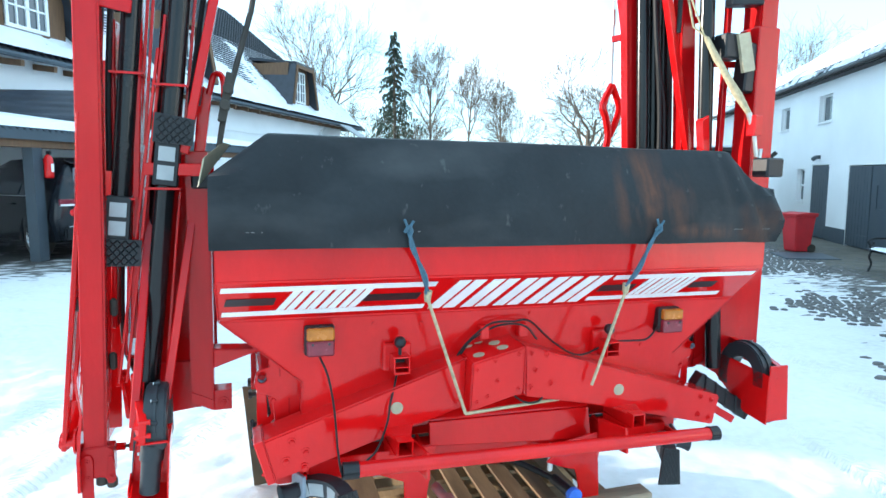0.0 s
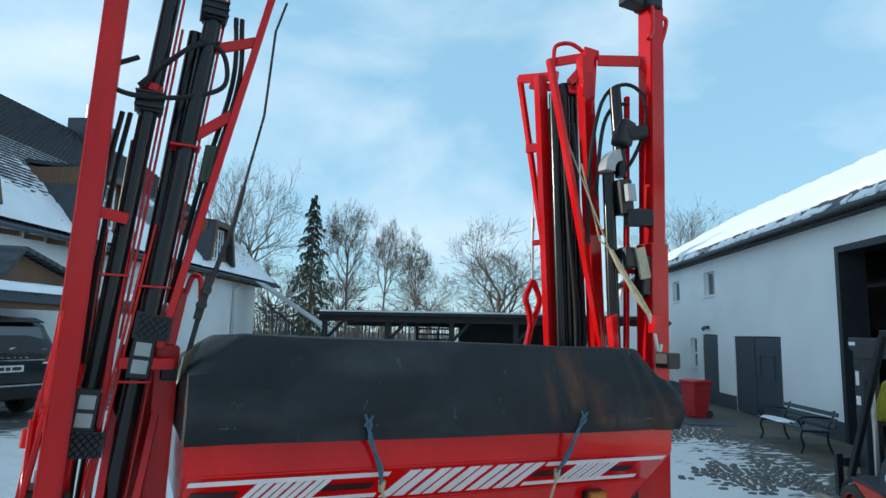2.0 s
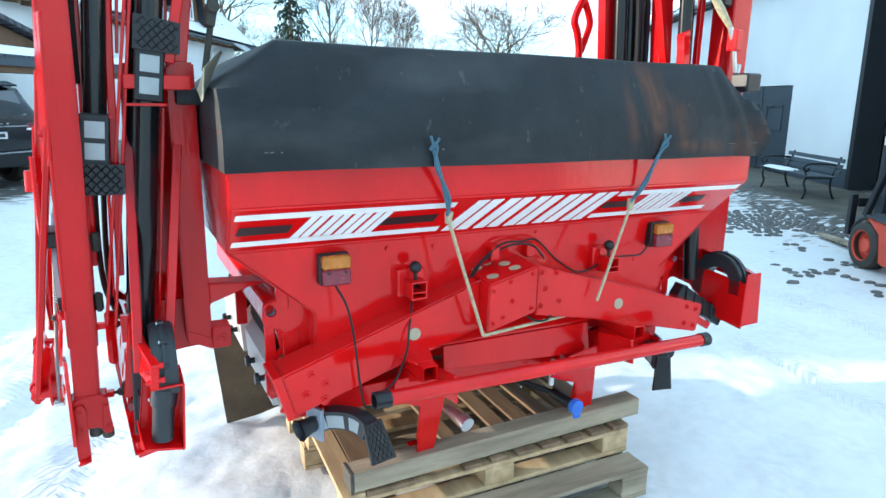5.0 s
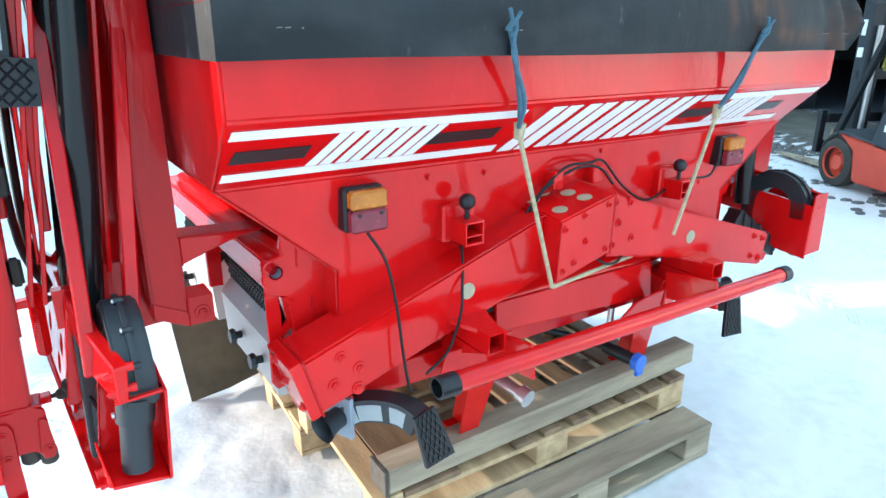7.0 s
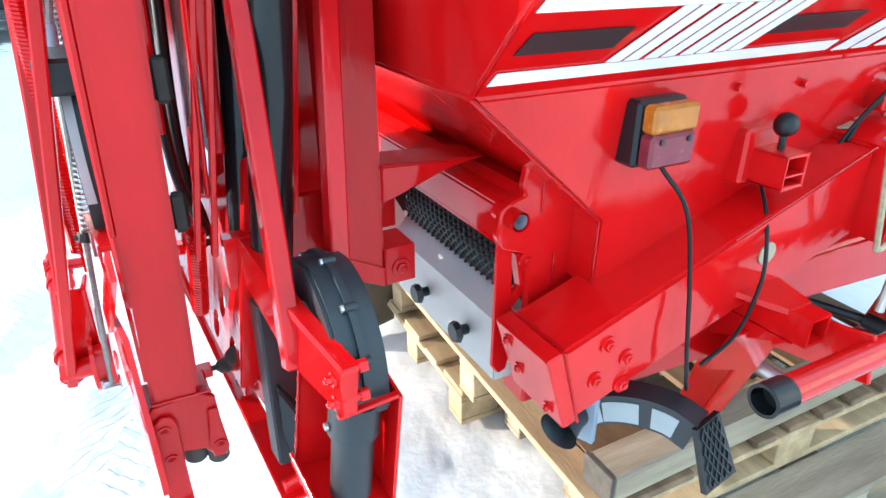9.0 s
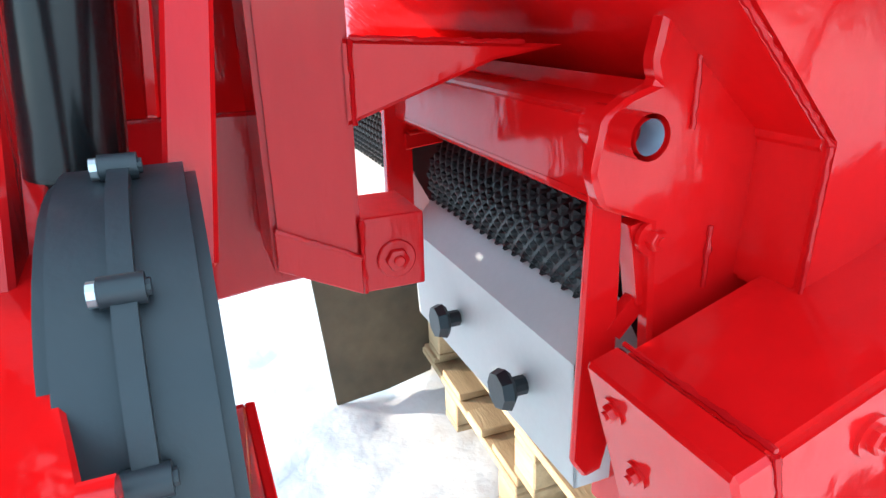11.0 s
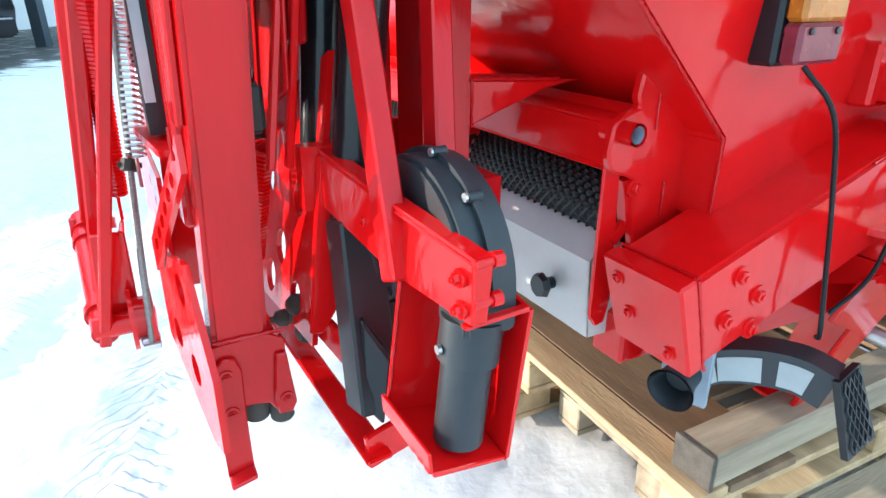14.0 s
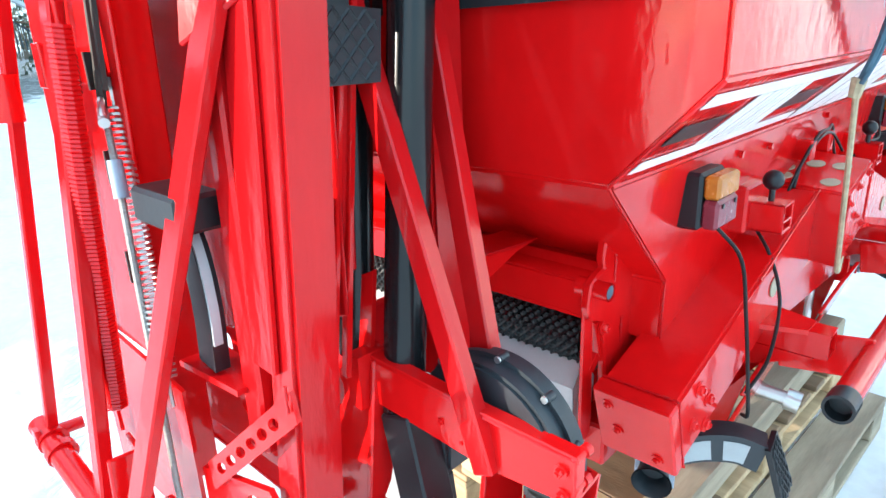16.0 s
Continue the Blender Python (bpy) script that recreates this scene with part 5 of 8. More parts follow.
# spreading nozzles below the arms
def nozzle(sgn):
    def q(x, y, z):
        return (x if sgn < 0 else mx(x), y + 0.034, z + 0.002)

    bm = bmesh.new()
    ax = [q(-0.940, -0.045, 0.648), q(-0.925, -0.040, 0.650), q(-0.900, -0.030, 0.652), q(-0.865, -0.018, 0.655)]
    pipe(bm, ax, [0.042, 0.035, 0.030, 0.030], 20, False)
    pipe(bm, ax, [0.038, 0.031, 0.026, 0.026], 20, False)
    pipe(bm, [ax[2], ax[3]], 0.0255, 16)
    nz = P("nozzle", bm, MOULD, label="black plastic outlet nozzle with trumpet mouth")
    P("flange", beams((q(-0.880, -0.024, 0.656), q(-0.866, -0.018, 0.656), 0.085, 0.125)), SLATEB, nz, "blue-grey flange", bevel=0.002)
    P("holder", beams((q(-0.850, -0.012, 0.59), q(-0.850, -0.012, 0.72), 0.07, 0.01)), RED, nz)
    path = smooth_line([q(-0.858, -0.016, 0.656), q(-0.82, -0.034, 0.670), q(-0.775, -0.080, 0.680), q(-0.742, -0.140, 0.685), q(-0.722, -0.190, 0.672)], 5)
    bm = bmesh.new()
    ribbon(bm, path, 0.058, 0.068)
    el = P("elbow", bm, MOULD, nz, "black elbow with grey wear strips", smooth=60)
    for i, j in ((1, 4), (5, 11), (13, 17)):
        bm = bmesh.new()
        ribbon(bm, [V(*a) - V(0, 0, 0.004) for a in path[i:j + 1]], 0.061, 0.048)
        P("wear_strip", bm, GREYP, el)
    bm = bmesh.new()
    c = [q(-0.755, -0.215, 0.705), q(-0.685, -0.205, 0.715), q(-0.641, -0.240, 0.573), q(-0.738, -0.252, 0.568)]
    n = (V(*c[1]) - V(*c[0])).cross(V(*c[3]) - V(*c[0])).normalized() * (0.012 if sgn < 0 else -0.012)
    slab(bm, c, n)
    for k in range(-3, 6):
        for d in (1, -1):
            u0, u1 = (k / 5, (k + 4) / 5) if d > 0 else ((k + 4) / 5, k / 5)
            pts = []
            for s in range(9):
                f = s / 8
                u = u0 + (u1 - u0) * f
                if 0.02 <= u <= 0.98:
                    e0 = V(*c[0]).lerp(V(*c[1]), u)
                    e1 = V(*c[3]).lerp(V(*c[2]), u)
                    pts.append(e0.lerp(e1, 0.03 + 0.94 * f) + (n if n.y < 0 else -n) * (1.1 if n.y < 0 else 0.1))
            if len(pts) > 1:
                pipe(bm, pts, 0.003, 4)
    P("deflector", bm, BLACK, nz, "black deflector with diamond ribs")


nozzle(-1)
nozzle(1)

# ---- folded left boom ----
TOPZ = 4.3
C1A, C1M, C1B = V(-1.597, 0.240, 0.80), V(-1.569, 0.186, 1.65), V(-1.530, 0.186, TOPZ)


def on(a, b, z):
    return a + (b - a) * ((z - a.z) / (b.z - a.z))


col = P("boom_column", made(ribbon, [C1A, C1M, C1B], 0.078, 0.066, (0, 1, 0)), RED2, label="long red square boom tube, folded upright", bevel=0.007, seg=2)
bm = bmesh.new()
box(bm, -1.648, -1.540, 0.215, 0.300, 0.700, 0.812)
P("column_foot", bm, RED2, col, bevel=0.004)
bm = bmesh.new()
slab(bm, [(-1.650, 0.204, 0.800), (-1.636, 0.204, 0.822), (-1.560, 0.204, 0.826), (-1.536, 0.204, 0.812), (-1.530, 0.204, 0.700), (-1.556, 0.204, 0.688), (-1.568, 0.204, 0.706), (-1.600, 0.204, 0.712), (-1.640, 0.204, 0.690)], (0, 0.010, 0))
slab(bm, [(-1.552, 0.196, 0.790), (-1.536, 0.196, 0.790), (-1.527, 0.196, 0.700), (-1.535, 0.196, 0.684), (-1.556, 0.196, 0.686), (-1.560, 0.196, 0.715)], (0, 0.007, 0))
P("foot_plate", bm, RED2, col, bevel=0.002)
bm = bmesh.new()
slab(bm, [(-1.646, 0.195, 0.770), (-1.641, 0.195, 0.792), (-1.627, 0.195, 0.803), (-1.610, 0.195, 0.800), (-1.602, 0.195, 0.780), (-1.604, 0.195, 0.690), (-1.603, 0.195, 0.606), (-1.642, 0.195, 0.598)], (0, 0.008, 0))
slab(bm, [(-1.642, 0.195, 0.598), (-1.603, 0.195, 0.606), (-1.603, 0.174, 0.598), (-1.642, 0.174, 0.590)], (0, 0, 0.007))
P("hanging_tab", bm, RED2, col, "flat red tab below the boom tube", bevel=0.002)
bm = bmesh.new()
for x, y, z in ((-1.625, 0.195, 0.775), (-1.624, 0.195, 0.712), (-1.542, 0.196, 0.712)):
    bolt(bm, (x, y, z), (0, -1, 0), 0.007, 0.004)
P("bolt", bm, RED2, col)
bm = bmesh.new()
pipe(bm, [(-1.583, 0.235, 0.712), (-1.583, 0.235, 0.672), (-1.583, 0.235, 0.668)], [0.021, 0.021, 0.018], 16)
pipe(bm, [(-1.546, 0.225, 0.692), (-1.546, 0.225, 0.664), (-1.546, 0.225, 0.660)], [0.019, 0.019, 0.016], 16)
P("rubber_buffer", bm, RUBBER, col)
P("cover_strip", made(ribbon, [on(C1A, C1M, 1.13) + V(-0.045, 0.030, 0), C1M + V(-0.045, 0.035, 0), C1B + V(-0.045, 0.035, 0)], 0.012, 0.06, (0, 1, 0)), RED2, col, bevel=0.003)

# inner column, perforated latch plates and hinge plates
P("inner_column", beams(((-1.615, 0.29, 0.98), (-1.560, 0.29, TOPZ), 0.05, 0.05, (0, 1, 0))), RED2, bevel=0.005)
bm = bmesh.new()
pp = [V(-1.680, 0.385, 0.880), V(-1.645, 0.160, 1.085), V(-1.645, 0.170, 1.130), V(-1.680, 0.390, 0.932)]
hl = [((V(-1.680, 0.387, 0.906).lerp(V(-1.645, 0.165, 1.108), f)), 0.014, 0.009) for f in (0.14, 0.27, 0.40, 0.53, 0.66, 0.79)]
holed(bm, pp, (0.008, 0.0012, 0), hl)
P("perforated_strap", bm, RED, label="red strap with a row of holes")
bm = bmesh.new()
holed(bm, [V(-1.675, 0.43, 0.90), V(-1.655, 0.25, 0.935), V(-1.648, 0.15, 0.80), V(-1.648, 0.15, 0.68), V(-1.652, 0.22, 0.655), V(-1.675, 0.43, 0.745)], (0.010, 0.0011, 0), [(V(-1.6585, 0.293, 0.880), 0.024, 0.026), (V(-1.6665, 0.365, 0.775), 0.024, 0.026), (V(-1.6565, 0.274, 0.752), 0.024, 0.026)])
P("hinge_plate", bm, RED, label="red hinge plate with large round holes")


def slant(y, z):
    return V(-1.440 - 0.06 * (y - 0.25) + 0.13 * (z - 1.05), y, z)


bm = bmesh.new()
outline = ((0.26, 1.21), (0.26, 0.750), (0.50, 0.748), (0.92, 0.77), (0.92, 1.00), (0.56, 1.07))
holes = ((0.346, 0.976), (0.497, 0.976), (0.425, 0.868), (0.627, 0.862), (0.475, 0.795), (0.345, 0.80), (0.80, 0.87), (0.70, 0.955))
holed(bm, [slant(y, z) for y, z in outline], (0.010, 0.001, 0), [(slant(y, z), 0.032, 0.022) for y, z in holes])
P("hole_plate", bm, RED, label="red plate with oval holes")
P("cheek_plate", beams(((-1.566, 0.262, 0.98), (-1.540, 0.262, 1.70), 0.036, 0.010, (0, 1, 0))), RED2, bevel=0.002, label="red cheek plate beside the boom tube")
for zc in (1.14, 1.345):
    P("rubber_pad", made(box, -1.548 + (zc - 1.1) * 0.045, -1.520 + (zc - 1.1) * 0.045, 0.245, 0.258, zc - 0.035, zc + 0.035), RUBBER, label="black rubber pad", bevel=0.008, seg=3)
P("spring", pipes((spring((-1.508, 0.33, 1.07), (-1.513, 0.46, 0.845), 0.014, 30, 8), 0.0042, 5)), RED, label="red coil spring behind the boom tube")
P("boom_frame_side", beams(((-1.460, 0.31, 1.22), (-1.40, 0.30, 2.6), 0.025, 0.10, (0, 1, 0)), ((-1.535, 0.36, 1.25), (-1.50, 0.34, 2.4), 0.02, 0.10, (0, 1, 0))), RED2, bevel=0.004)
for pts in ([(-1.478, 0.43, 1.02), (-1.52, 0.41, 1.22), (-1.50, 0.42, 1.8), (-1.44, 0.40, 2.8)], [(-1.474, 0.47, 1.02), (-1.50, 0.44, 1.22), (-1.47, 0.44, 1.8), (-1.42, 0.42, 2.8)]):
    P("hose", pipes((smooth_line(pts), 0.010, 14)), CABLE)

P("carrier_plate", made(slab, [(-1.430, 0.60, 0.985), (-1.172, 0.60, 0.985), (-1.172, 0.60, 1.93), (-1.380, 0.60, 1.93)], (0, 0.010, 0)), RED2, bevel=0.003, label="red carrier plate between boom and hopper")
P("back_plate", made(slab, [(-1.49, 0.245, 1.16), (-1.49, 0.60, 1.03), (-1.49, 0.96, 0.95), (-1.47, 0.96, 1.6), (-1.44, 0.66, 2.4), (-1.43, 0.27, 2.4)], (0.008, 0, 0)), RED2, bevel=0.003)

# delivery pipes
T2A, T2B = V(-1.415, 0.215, 0.95), V(-1.115, 0.20, 3.95)
P("delivery_pipe", pipes(([T2A, on(T2A, T2B, 1.80)], 0.035, 20)), PIPE, label="glossy black delivery pipe")
P("delivery_pipe", pipes(([on(T2A, T2B, 1.93) + V(0.0, 0.0, 0), T2B], 0.037, 20)), PIPE, label="glossy black delivery pipe")
T1A, T1B = V(-1.425, 0.315, 1.05), V(-1.235, 0.30, 3.3)
P("delivery_pipe", pipes(([T1A, T1B], 0.031, 20)), PIPE, label="glossy black delivery pipe")
P1A, P1B = V(-1.487, 0.262, 1.75), V(-1.305, 0.24, 3.9)
P("delivery_pipe", pipes(([P1A, P1B], 0.035, 20)), PIPE, label="glossy black delivery pipe")


def outlet(c, d, side, flap_up):
    """A pipe end with two grey windows and a ribbed deflector flap."""
    c, d = Vector(c), Vector(d).normalized()
    s = Vector(side)
    o = P("outlet_box", beams((c, c + d * 0.165, 0.085, 0.082, side)), BLACK, label="black outlet with grey wear plates", bevel=0.004)
    f = -(s - d * s.dot(d)).normalized()
    for t in (0.022, 0.090):
        bm = bmesh.new()
        beam(bm, c + d * t + f * 0.0425, c + d * (t + 0.052) + f * 0.0425, 0.056, 0.006, f)
        P("wear_plate", bm, GREYP, o)
    e = c + d * (0.165 if flap_up else 0.0)
    up = 1 if flap_up else -1
    bm = bmesh.new()
    a = e + f * 0.035 - d * up * 0.01
    w = d.cross(f).normalized()
    if w.x < 0:
        w = -w
    cs = [a - w * 0.05, a + w * 0.085, a + w * 0.085 + d * up * 0.095, a - w * 0.05 + d * up * 0.105]
    slab(bm, cs, f * 0.016)
    for k in range(-2, 5):
        for q in (1, -1):
            pts = []
            for i in range(9):
                v = i / 8
                u = (k + 3 * v) / 5 if q > 0 else (k + 3 - 3 * v) / 5
                if 0.03 < u < 0.97:
                    pts.append(cs[0].lerp(cs[1], u).lerp(cs[3].lerp(cs[2], u), 0.04 + 0.92 * v) + f * 0.016)
            if len(pts) > 1:
                pipe(bm, pts, 0.0028, 4)
    P("deflector", bm, BLACK, o, "ribbed black deflector")
    return o


dT2 = (T2B - T2A).normalized()
outlet(on(T2A, T2B, 1.80), dT2, (0, 1, 0), True)
dP1 = (P1B - P1A).normalized()
outlet(P1A - dP1 * 0.155 + V(0, -0.01, 0), dP1, (0, 1, 0), False)
bm = bmesh.new()
for q in (P1A, on(P1A, P1B, 2.2)):
    box(bm, q.x - 0.055, q.x + 0.055, q.y - 0.05, q.y + 0.05, q.z - 0.004, q.z + 0.004)
for zz in (1.79, 2.16, 2.75):
    q = on(T2A, T2B, zz)
    box(bm, q.x - 0.065, q.x + 0.055, q.y - 0.05, q.y + 0.05, q.z - 0.004, q.z + 0.004)
P("pipe_clamp", bm, RED2, label="thin red pipe clamps")

# bracket arm with elbow and outlet at the foot of each boom


def boom_foot(sgn):
    def F(bm):
        if sgn > 0:
            for v in bm.verts:
                v.co = (-0.125 - v.co.x, v.co.y - 0.045, v.co.z)
        return bm

    ar = P("bracket_arm", F(made(slab, [(-1.452, 0.262, 1.072), (-1.432, 0.03, 1.046), (-1.402, -0.113, 1.020), (-1.404, -0.113, 0.946), (-1.436, 0.015, 0.968), (-1.452, 0.262, 0.992)], (0.012, 0.001, 0))), RED, label="red bracket arm with bolted flange", bevel=0.003)
    bm = bmesh.new()
    slab(bm, [(-1.452, 0.262, 1.073), (-1.432, 0.03, 1.047), (-1.402, -0.113, 1.021), (-1.375, -0.111, 1.021), (-1.405, 0.03, 1.047), (-1.425, 0.262, 1.073)], (0, 0, 0.005))
    slab(bm, [(-1.404, -0.113, 1.021), (-1.404, -0.113, 0.950), (-1.384, -0.113, 0.948), (-1.378, -0.113, 1.021)], (0, 0.006, 0))
    P("flange", F(bm), RED, ar, bevel=0.002)
    for z in (1.021, 0.974):
        P("clamp_rod", F(pipes(([(-1.402, -0.110, z), (-1.372, -0.108, z)], 0.0062, 12), ([(-1.378, -0.108, z), (-1.366, -0.108, z)], 0.0092, 12))), RED, ar)
    bm = bmesh.new()
    for y, z in ((-0.092, 1.0), (-0.095, 0.963), (0.10, 1.01), (0.06, 0.99)):
        bolt(bm, (-1.408 - (y + .095) * .13, y, z), (-1, 0, 0), 0.007, 0.009)
    P("bolt", F(bm), RED, ar)
    P("bracket_end", F(beams(((-1.445, 0.262, 0.985), (-1.445, 0.262, 1.08), 0.03, 0.06, (1, 0, 0)))), RED, ar)
    c = (-1.360, 0.058, 0.955)
    pth = [V(-1.360, 0.168, 0.87), V(-1.360, 0.167, 0.91)] + arc(c, 0.109, 0, 180, (0, 1, 0), (0, 0, 1), 22) + [V(-1.360, -0.051, 0.91)]
    bm = bmesh.new()
    ribbon(bm, pth, 0.070, 0.072, (1, 0, 0))
    el = P("elbow", F(bm), MOULD, label="large grey-black plastic elbow in two halves", bevel=0.006, seg=2)
    bm = bmesh.new()
    ribbon(bm, arc(c, 0.1455, 2, 178, (0, 1, 0), (0, 0, 1), 26), 0.012, 0.010, (1, 0, 0))
    P("seam", F(bm), MOULD, el)
    bm = bmesh.new()
    for ang in (45, 95, 130, 160):
        p = V(*c) + V(0, math.cos(radians(ang)), math.sin(radians(ang))) * 0.150
        pipe(bm, [p + V(-0.009, 0, 0), p + V(0.009, 0, 0)], 0.0070, 12)
        pipe(bm, [p + V(-0.011, 0, 0), p + V(0.011, 0, 0)], 0.0040, 10)
    P("screw_lug", F(bm), MOULD, el)
    bm = bmesh.new()
    for ang in (45, 95, 130, 160):
        p = V(*c) + V(0, math.cos(radians(ang)), math.sin(radians(ang))) * 0.150
        pipe(bm, [p + V(-0.0130, 0, 0), p + V(-0.0095, 0, 0)], 0.0056, 10)
    P("screw", F(bm), ZINC, el, "zinc screw")
    bm = bmesh.new()
    pipe(bm, [(-1.366, -0.052, 0.925), (-1.374, -0.054, 0.870)], 0.039, 24)
    pipe(bm, [(-1.372, -0.054, 0.89), (-1.384, -0.050, 0.752)], 0.0325, 24)
    P("outlet_pipe", F(bm), MOULD, el, "grey-black downpipe")
    P("screw", F(pipes(([(-1.4165, -0.053, 0.892), (-1.4115, -0.053, 0.892)], 0.006, 10))), ZINC, el)
    if sgn > 0:
        P("end_plate", F(made(slab, [(-1.43, -0.115, 1.03), (-1.33, -0.115, 1.03), (-1.33, -0.115, 0.77), (-1.45, -0.115, 0.77)], (0, 0.008, 0))), RED, ar, bevel=0.002)
        P("side_sheet", F(made(slab, [(-1.33, -0.115, 0.985), (-1.33, 0.48, 1.035), (-1.33, 0.48, 0.93), (-1.33, 0.22, 0.90), (-1.33, 0.02, 0.77), (-1.33, -0.115, 0.755)], (0.006, 0, 0))), RED, ar, bevel=0.002)


boom_foot(-1)
# tray-shaped holder under the elbow
hd = P("pipe_holder", made(slab, [(-1.448, 0.032, 0.762), (-1.440, -0.090, 0.745), (-1.328, -0.080, 0.720), (-1.330, 0.036, 0.735)], (0, 0, -0.008)), RED, label="red open sheet holder", bevel=0.002)
bm = bmesh.new()
slab(bm, [(-1.330, 0.036, 0.728), (-1.328, -0.080, 0.714), (-1.316, -0.098, 0.940), (-1.318, 0.032, 0.960)], (0.006, 0, 0))
slab(bm, [(-1.449, 0.030, 0.756), (-1.424, 0.030, 0.950), (-1.318, 0.034, 0.955), (-1.330, 0.036, 0.728)], (0, 0.006, 0))
slab(bm, [(-1.41, -0.110, 0.943), (-1.316, -0.098, 0.940), (-1.316, -0.086, 0.940), (-1.41, -0.098, 0.943)], (0, 0, 0.005))
slab(bm, [(-1.448, 0.032, 0.762), (-1.440, -0.090, 0.745), (-1.442, -0.088, 0.775), (-1.450, 0.032, 0.79)], (-0.005, 0, 0))
P("sheet", bm, RED, hd, bevel=0.002)
# fork that carries the pipe feet
P("foot_plate", made(slab, [(-1.452, 0.235, 1.07), (-1.400, 0.235, 1.05), (-1.404, 0.235, 0.98), (-1.416, 0.235, 0.894), (-1.434, 0.235, 0.83), (-1.464, 0.235, 0.782), (-1.488, 0.235, 0.786)], (0, 0.012, 0)), RED, label="red end plate of the boom foot", bevel=0.003)
P("fork", beams(((-1.510, 0.90, 0.745), (-1.448, 0.06, 0.655), 0.042, 0.010, (0, 0, 1)), ((-1.462, 0.08, 0.66), (-1.36, 0.10, 0.67), 0.012, 0.06, (0, 0, 1)), ((-1.47, 0.30, 0.80), (-1.40, 0.10, 0.70), 0.012, 0.05, (0, 0, 1))), RED, bevel=0.003)
bm = bmesh.new()
beam(bm, (-1.420, 0.20, 0.98), (-1.432, 0.12, 0.705), 0.062, 0.07, (0, 1, 0))
slab(bm, [(-1.447, 0.115, 0.86), (-1.415, 0.085, 0.80), (-1.435, 0.075, 0.70), (-1.452, 0.10, 0.72)], (0.010, 0.03, 0))
beam(bm, (-1.40, 0.17, 0.86), (-1.41, 0.14, 0.72), 0.05, 0.06, (0, 1, 0))
pipe(bm, [(-1.40, 0.19, 0.95), (-1.40, 0.17, 0.86)], 0.038, 14)
P("pipe_foot", bm, BLACK, label="black plastic pipe foot", bevel=0.004)
bm = bmesh.new()
for k in range(3):
    bmesh.ops.create_uvsphere(bm, u_segments=10, v_segments=6, radius=0.020, matrix=Matrix.Translation((-1.476 + 0.006 * k, 0.35 + 0.012 * (k % 2), 0.785 - 0.028 * k)))
P("rubber_stop", bm, RUBBER)
for yb, zb in ((0.47, 0.985), (0.377, 0.752)):
    P("stop_bracket", beams(((-1.562, yb, zb), (-1.520, yb, zb), 0.030, 0.022)), RED, bevel=0.003)
    P("buffer", pipes(([(-1.527, yb, zb), (-1.512, yb, zb), (-1.505, yb, zb), (-1.490, yb, zb), (-1.483, yb, zb), (-1.470, yb, zb)], [0.006, 0.006, 0.014, 0.016, 0.011, 0.005], 14)), RUBBER)

# diagonal struts
for a, b, w in (((-1.434, 0.012, 0.96), (-1.385, 0.42, 1.92), 0.030), ((-1.335, 0.085, 1.03), (-1.235, 0.32, 1.75), 0.030), ((-1.262, 0.20, 1.92), (-0.915, 0.20, 3.62), 0.032)):
    P("strut", beams((a, b, w, w * 1.3, (0, 1, 0))), RED2, label="slim red strut", bevel=0.003)
for a, b in (((-1.235, 0.2, 2.78), (-1.06, 0.2, 2.93)), ((-1.17, 0.2, 3.20), (-0.99, 0.2, 3.28)), ((-1.60, 0.18, 2.45), (-1.42, 0.18, 2.42)), ((-1.40, 0.18, 1.86), (-1.20, 0.18, 1.86))):
    P("cross_bar", beams((a, b, 0.014, 0.045, (0, 0, 1))), RED2, bevel=0.003)

for a, b, da, db, z0, z1 in ((P1A, P1B, 0.046, 0.046, 1.62, 3.7), (P1A, P1B, 0.064, 0.064, 1.95, 3.3), (T2A, T2B, -0.085, -0.050, 1.05, 2.42), (T2A, T2B, -0.112, -0.066, 1.05, 2.30), (T2A, T2B, 0.047, 0.047, 1.95, 3.6), (T2A, T2B, 0.052, 0.048, 1.10, 1.78)):
    P("boom_rail", beams((on(a, b, z0) + V(da, 0.045, 0), on(a, b, z1) + V(db, 0.045, 0), 0.011, 0.016, (0, 1, 0))), RED, label="thin red rail beside a pipe", bevel=0.002)

# outer frame behind the column: bars, springs, cables, pulley
P("frame_bar", beams(((-1.784, 0.930, 0.795), (-1.702, 0.815, 1.70), 0.022, 0.024, (0, 1, 0))), RED2, label="slim red frame bar", bevel=0.003)
P("frame_bar", beams(((-1.780, 0.667, 0.695), (-1.655, 0.643, 1.90), 0.026, 0.042, (0, 1, 0))), RED2, label="square red frame bar", bevel=0.004)
P("frame_bar", beams(((-1.780, 0.566, 0.692), (-1.612, 0.206, 1.730), 0.020, 0.050, (0, 1, 0))), RED2, label="flat red frame bar", bevel=0.003)
lk = P("link_plate", made(slab, [(-1.645, 0.305, 1.56), (-1.610, 0.180, 1.62), (-1.590, 0.150, 2.05), (-1.612, 0.235, 2.05)], (-0.010, 0, 0)), RED2, label="red link plate at the head of the flat bar", bevel=0.003)
P("bolt", made(bolt, (-1.628, 0.215, 1.70), (-1, 0, 0), 0.013, 0.012), RED2, lk)
P("pivot_tube", pipes(([(-1.793, 0.98, 0.800), (-1.776, 0.545, 0.712)], 0.024, 16)), RED2, label="red pivot tube")
for y, z in ((0.93, 0.790), (0.88, 0.780), (0.62, 0.727)):
    P("collar", pipes(([(-1.788 + (0.93 - y) * 0.03, y, z), (-1.787 + (0.93 - y) * 0.03, y - 0.018, z - 0.004)], 0.031, 16)), RED2)
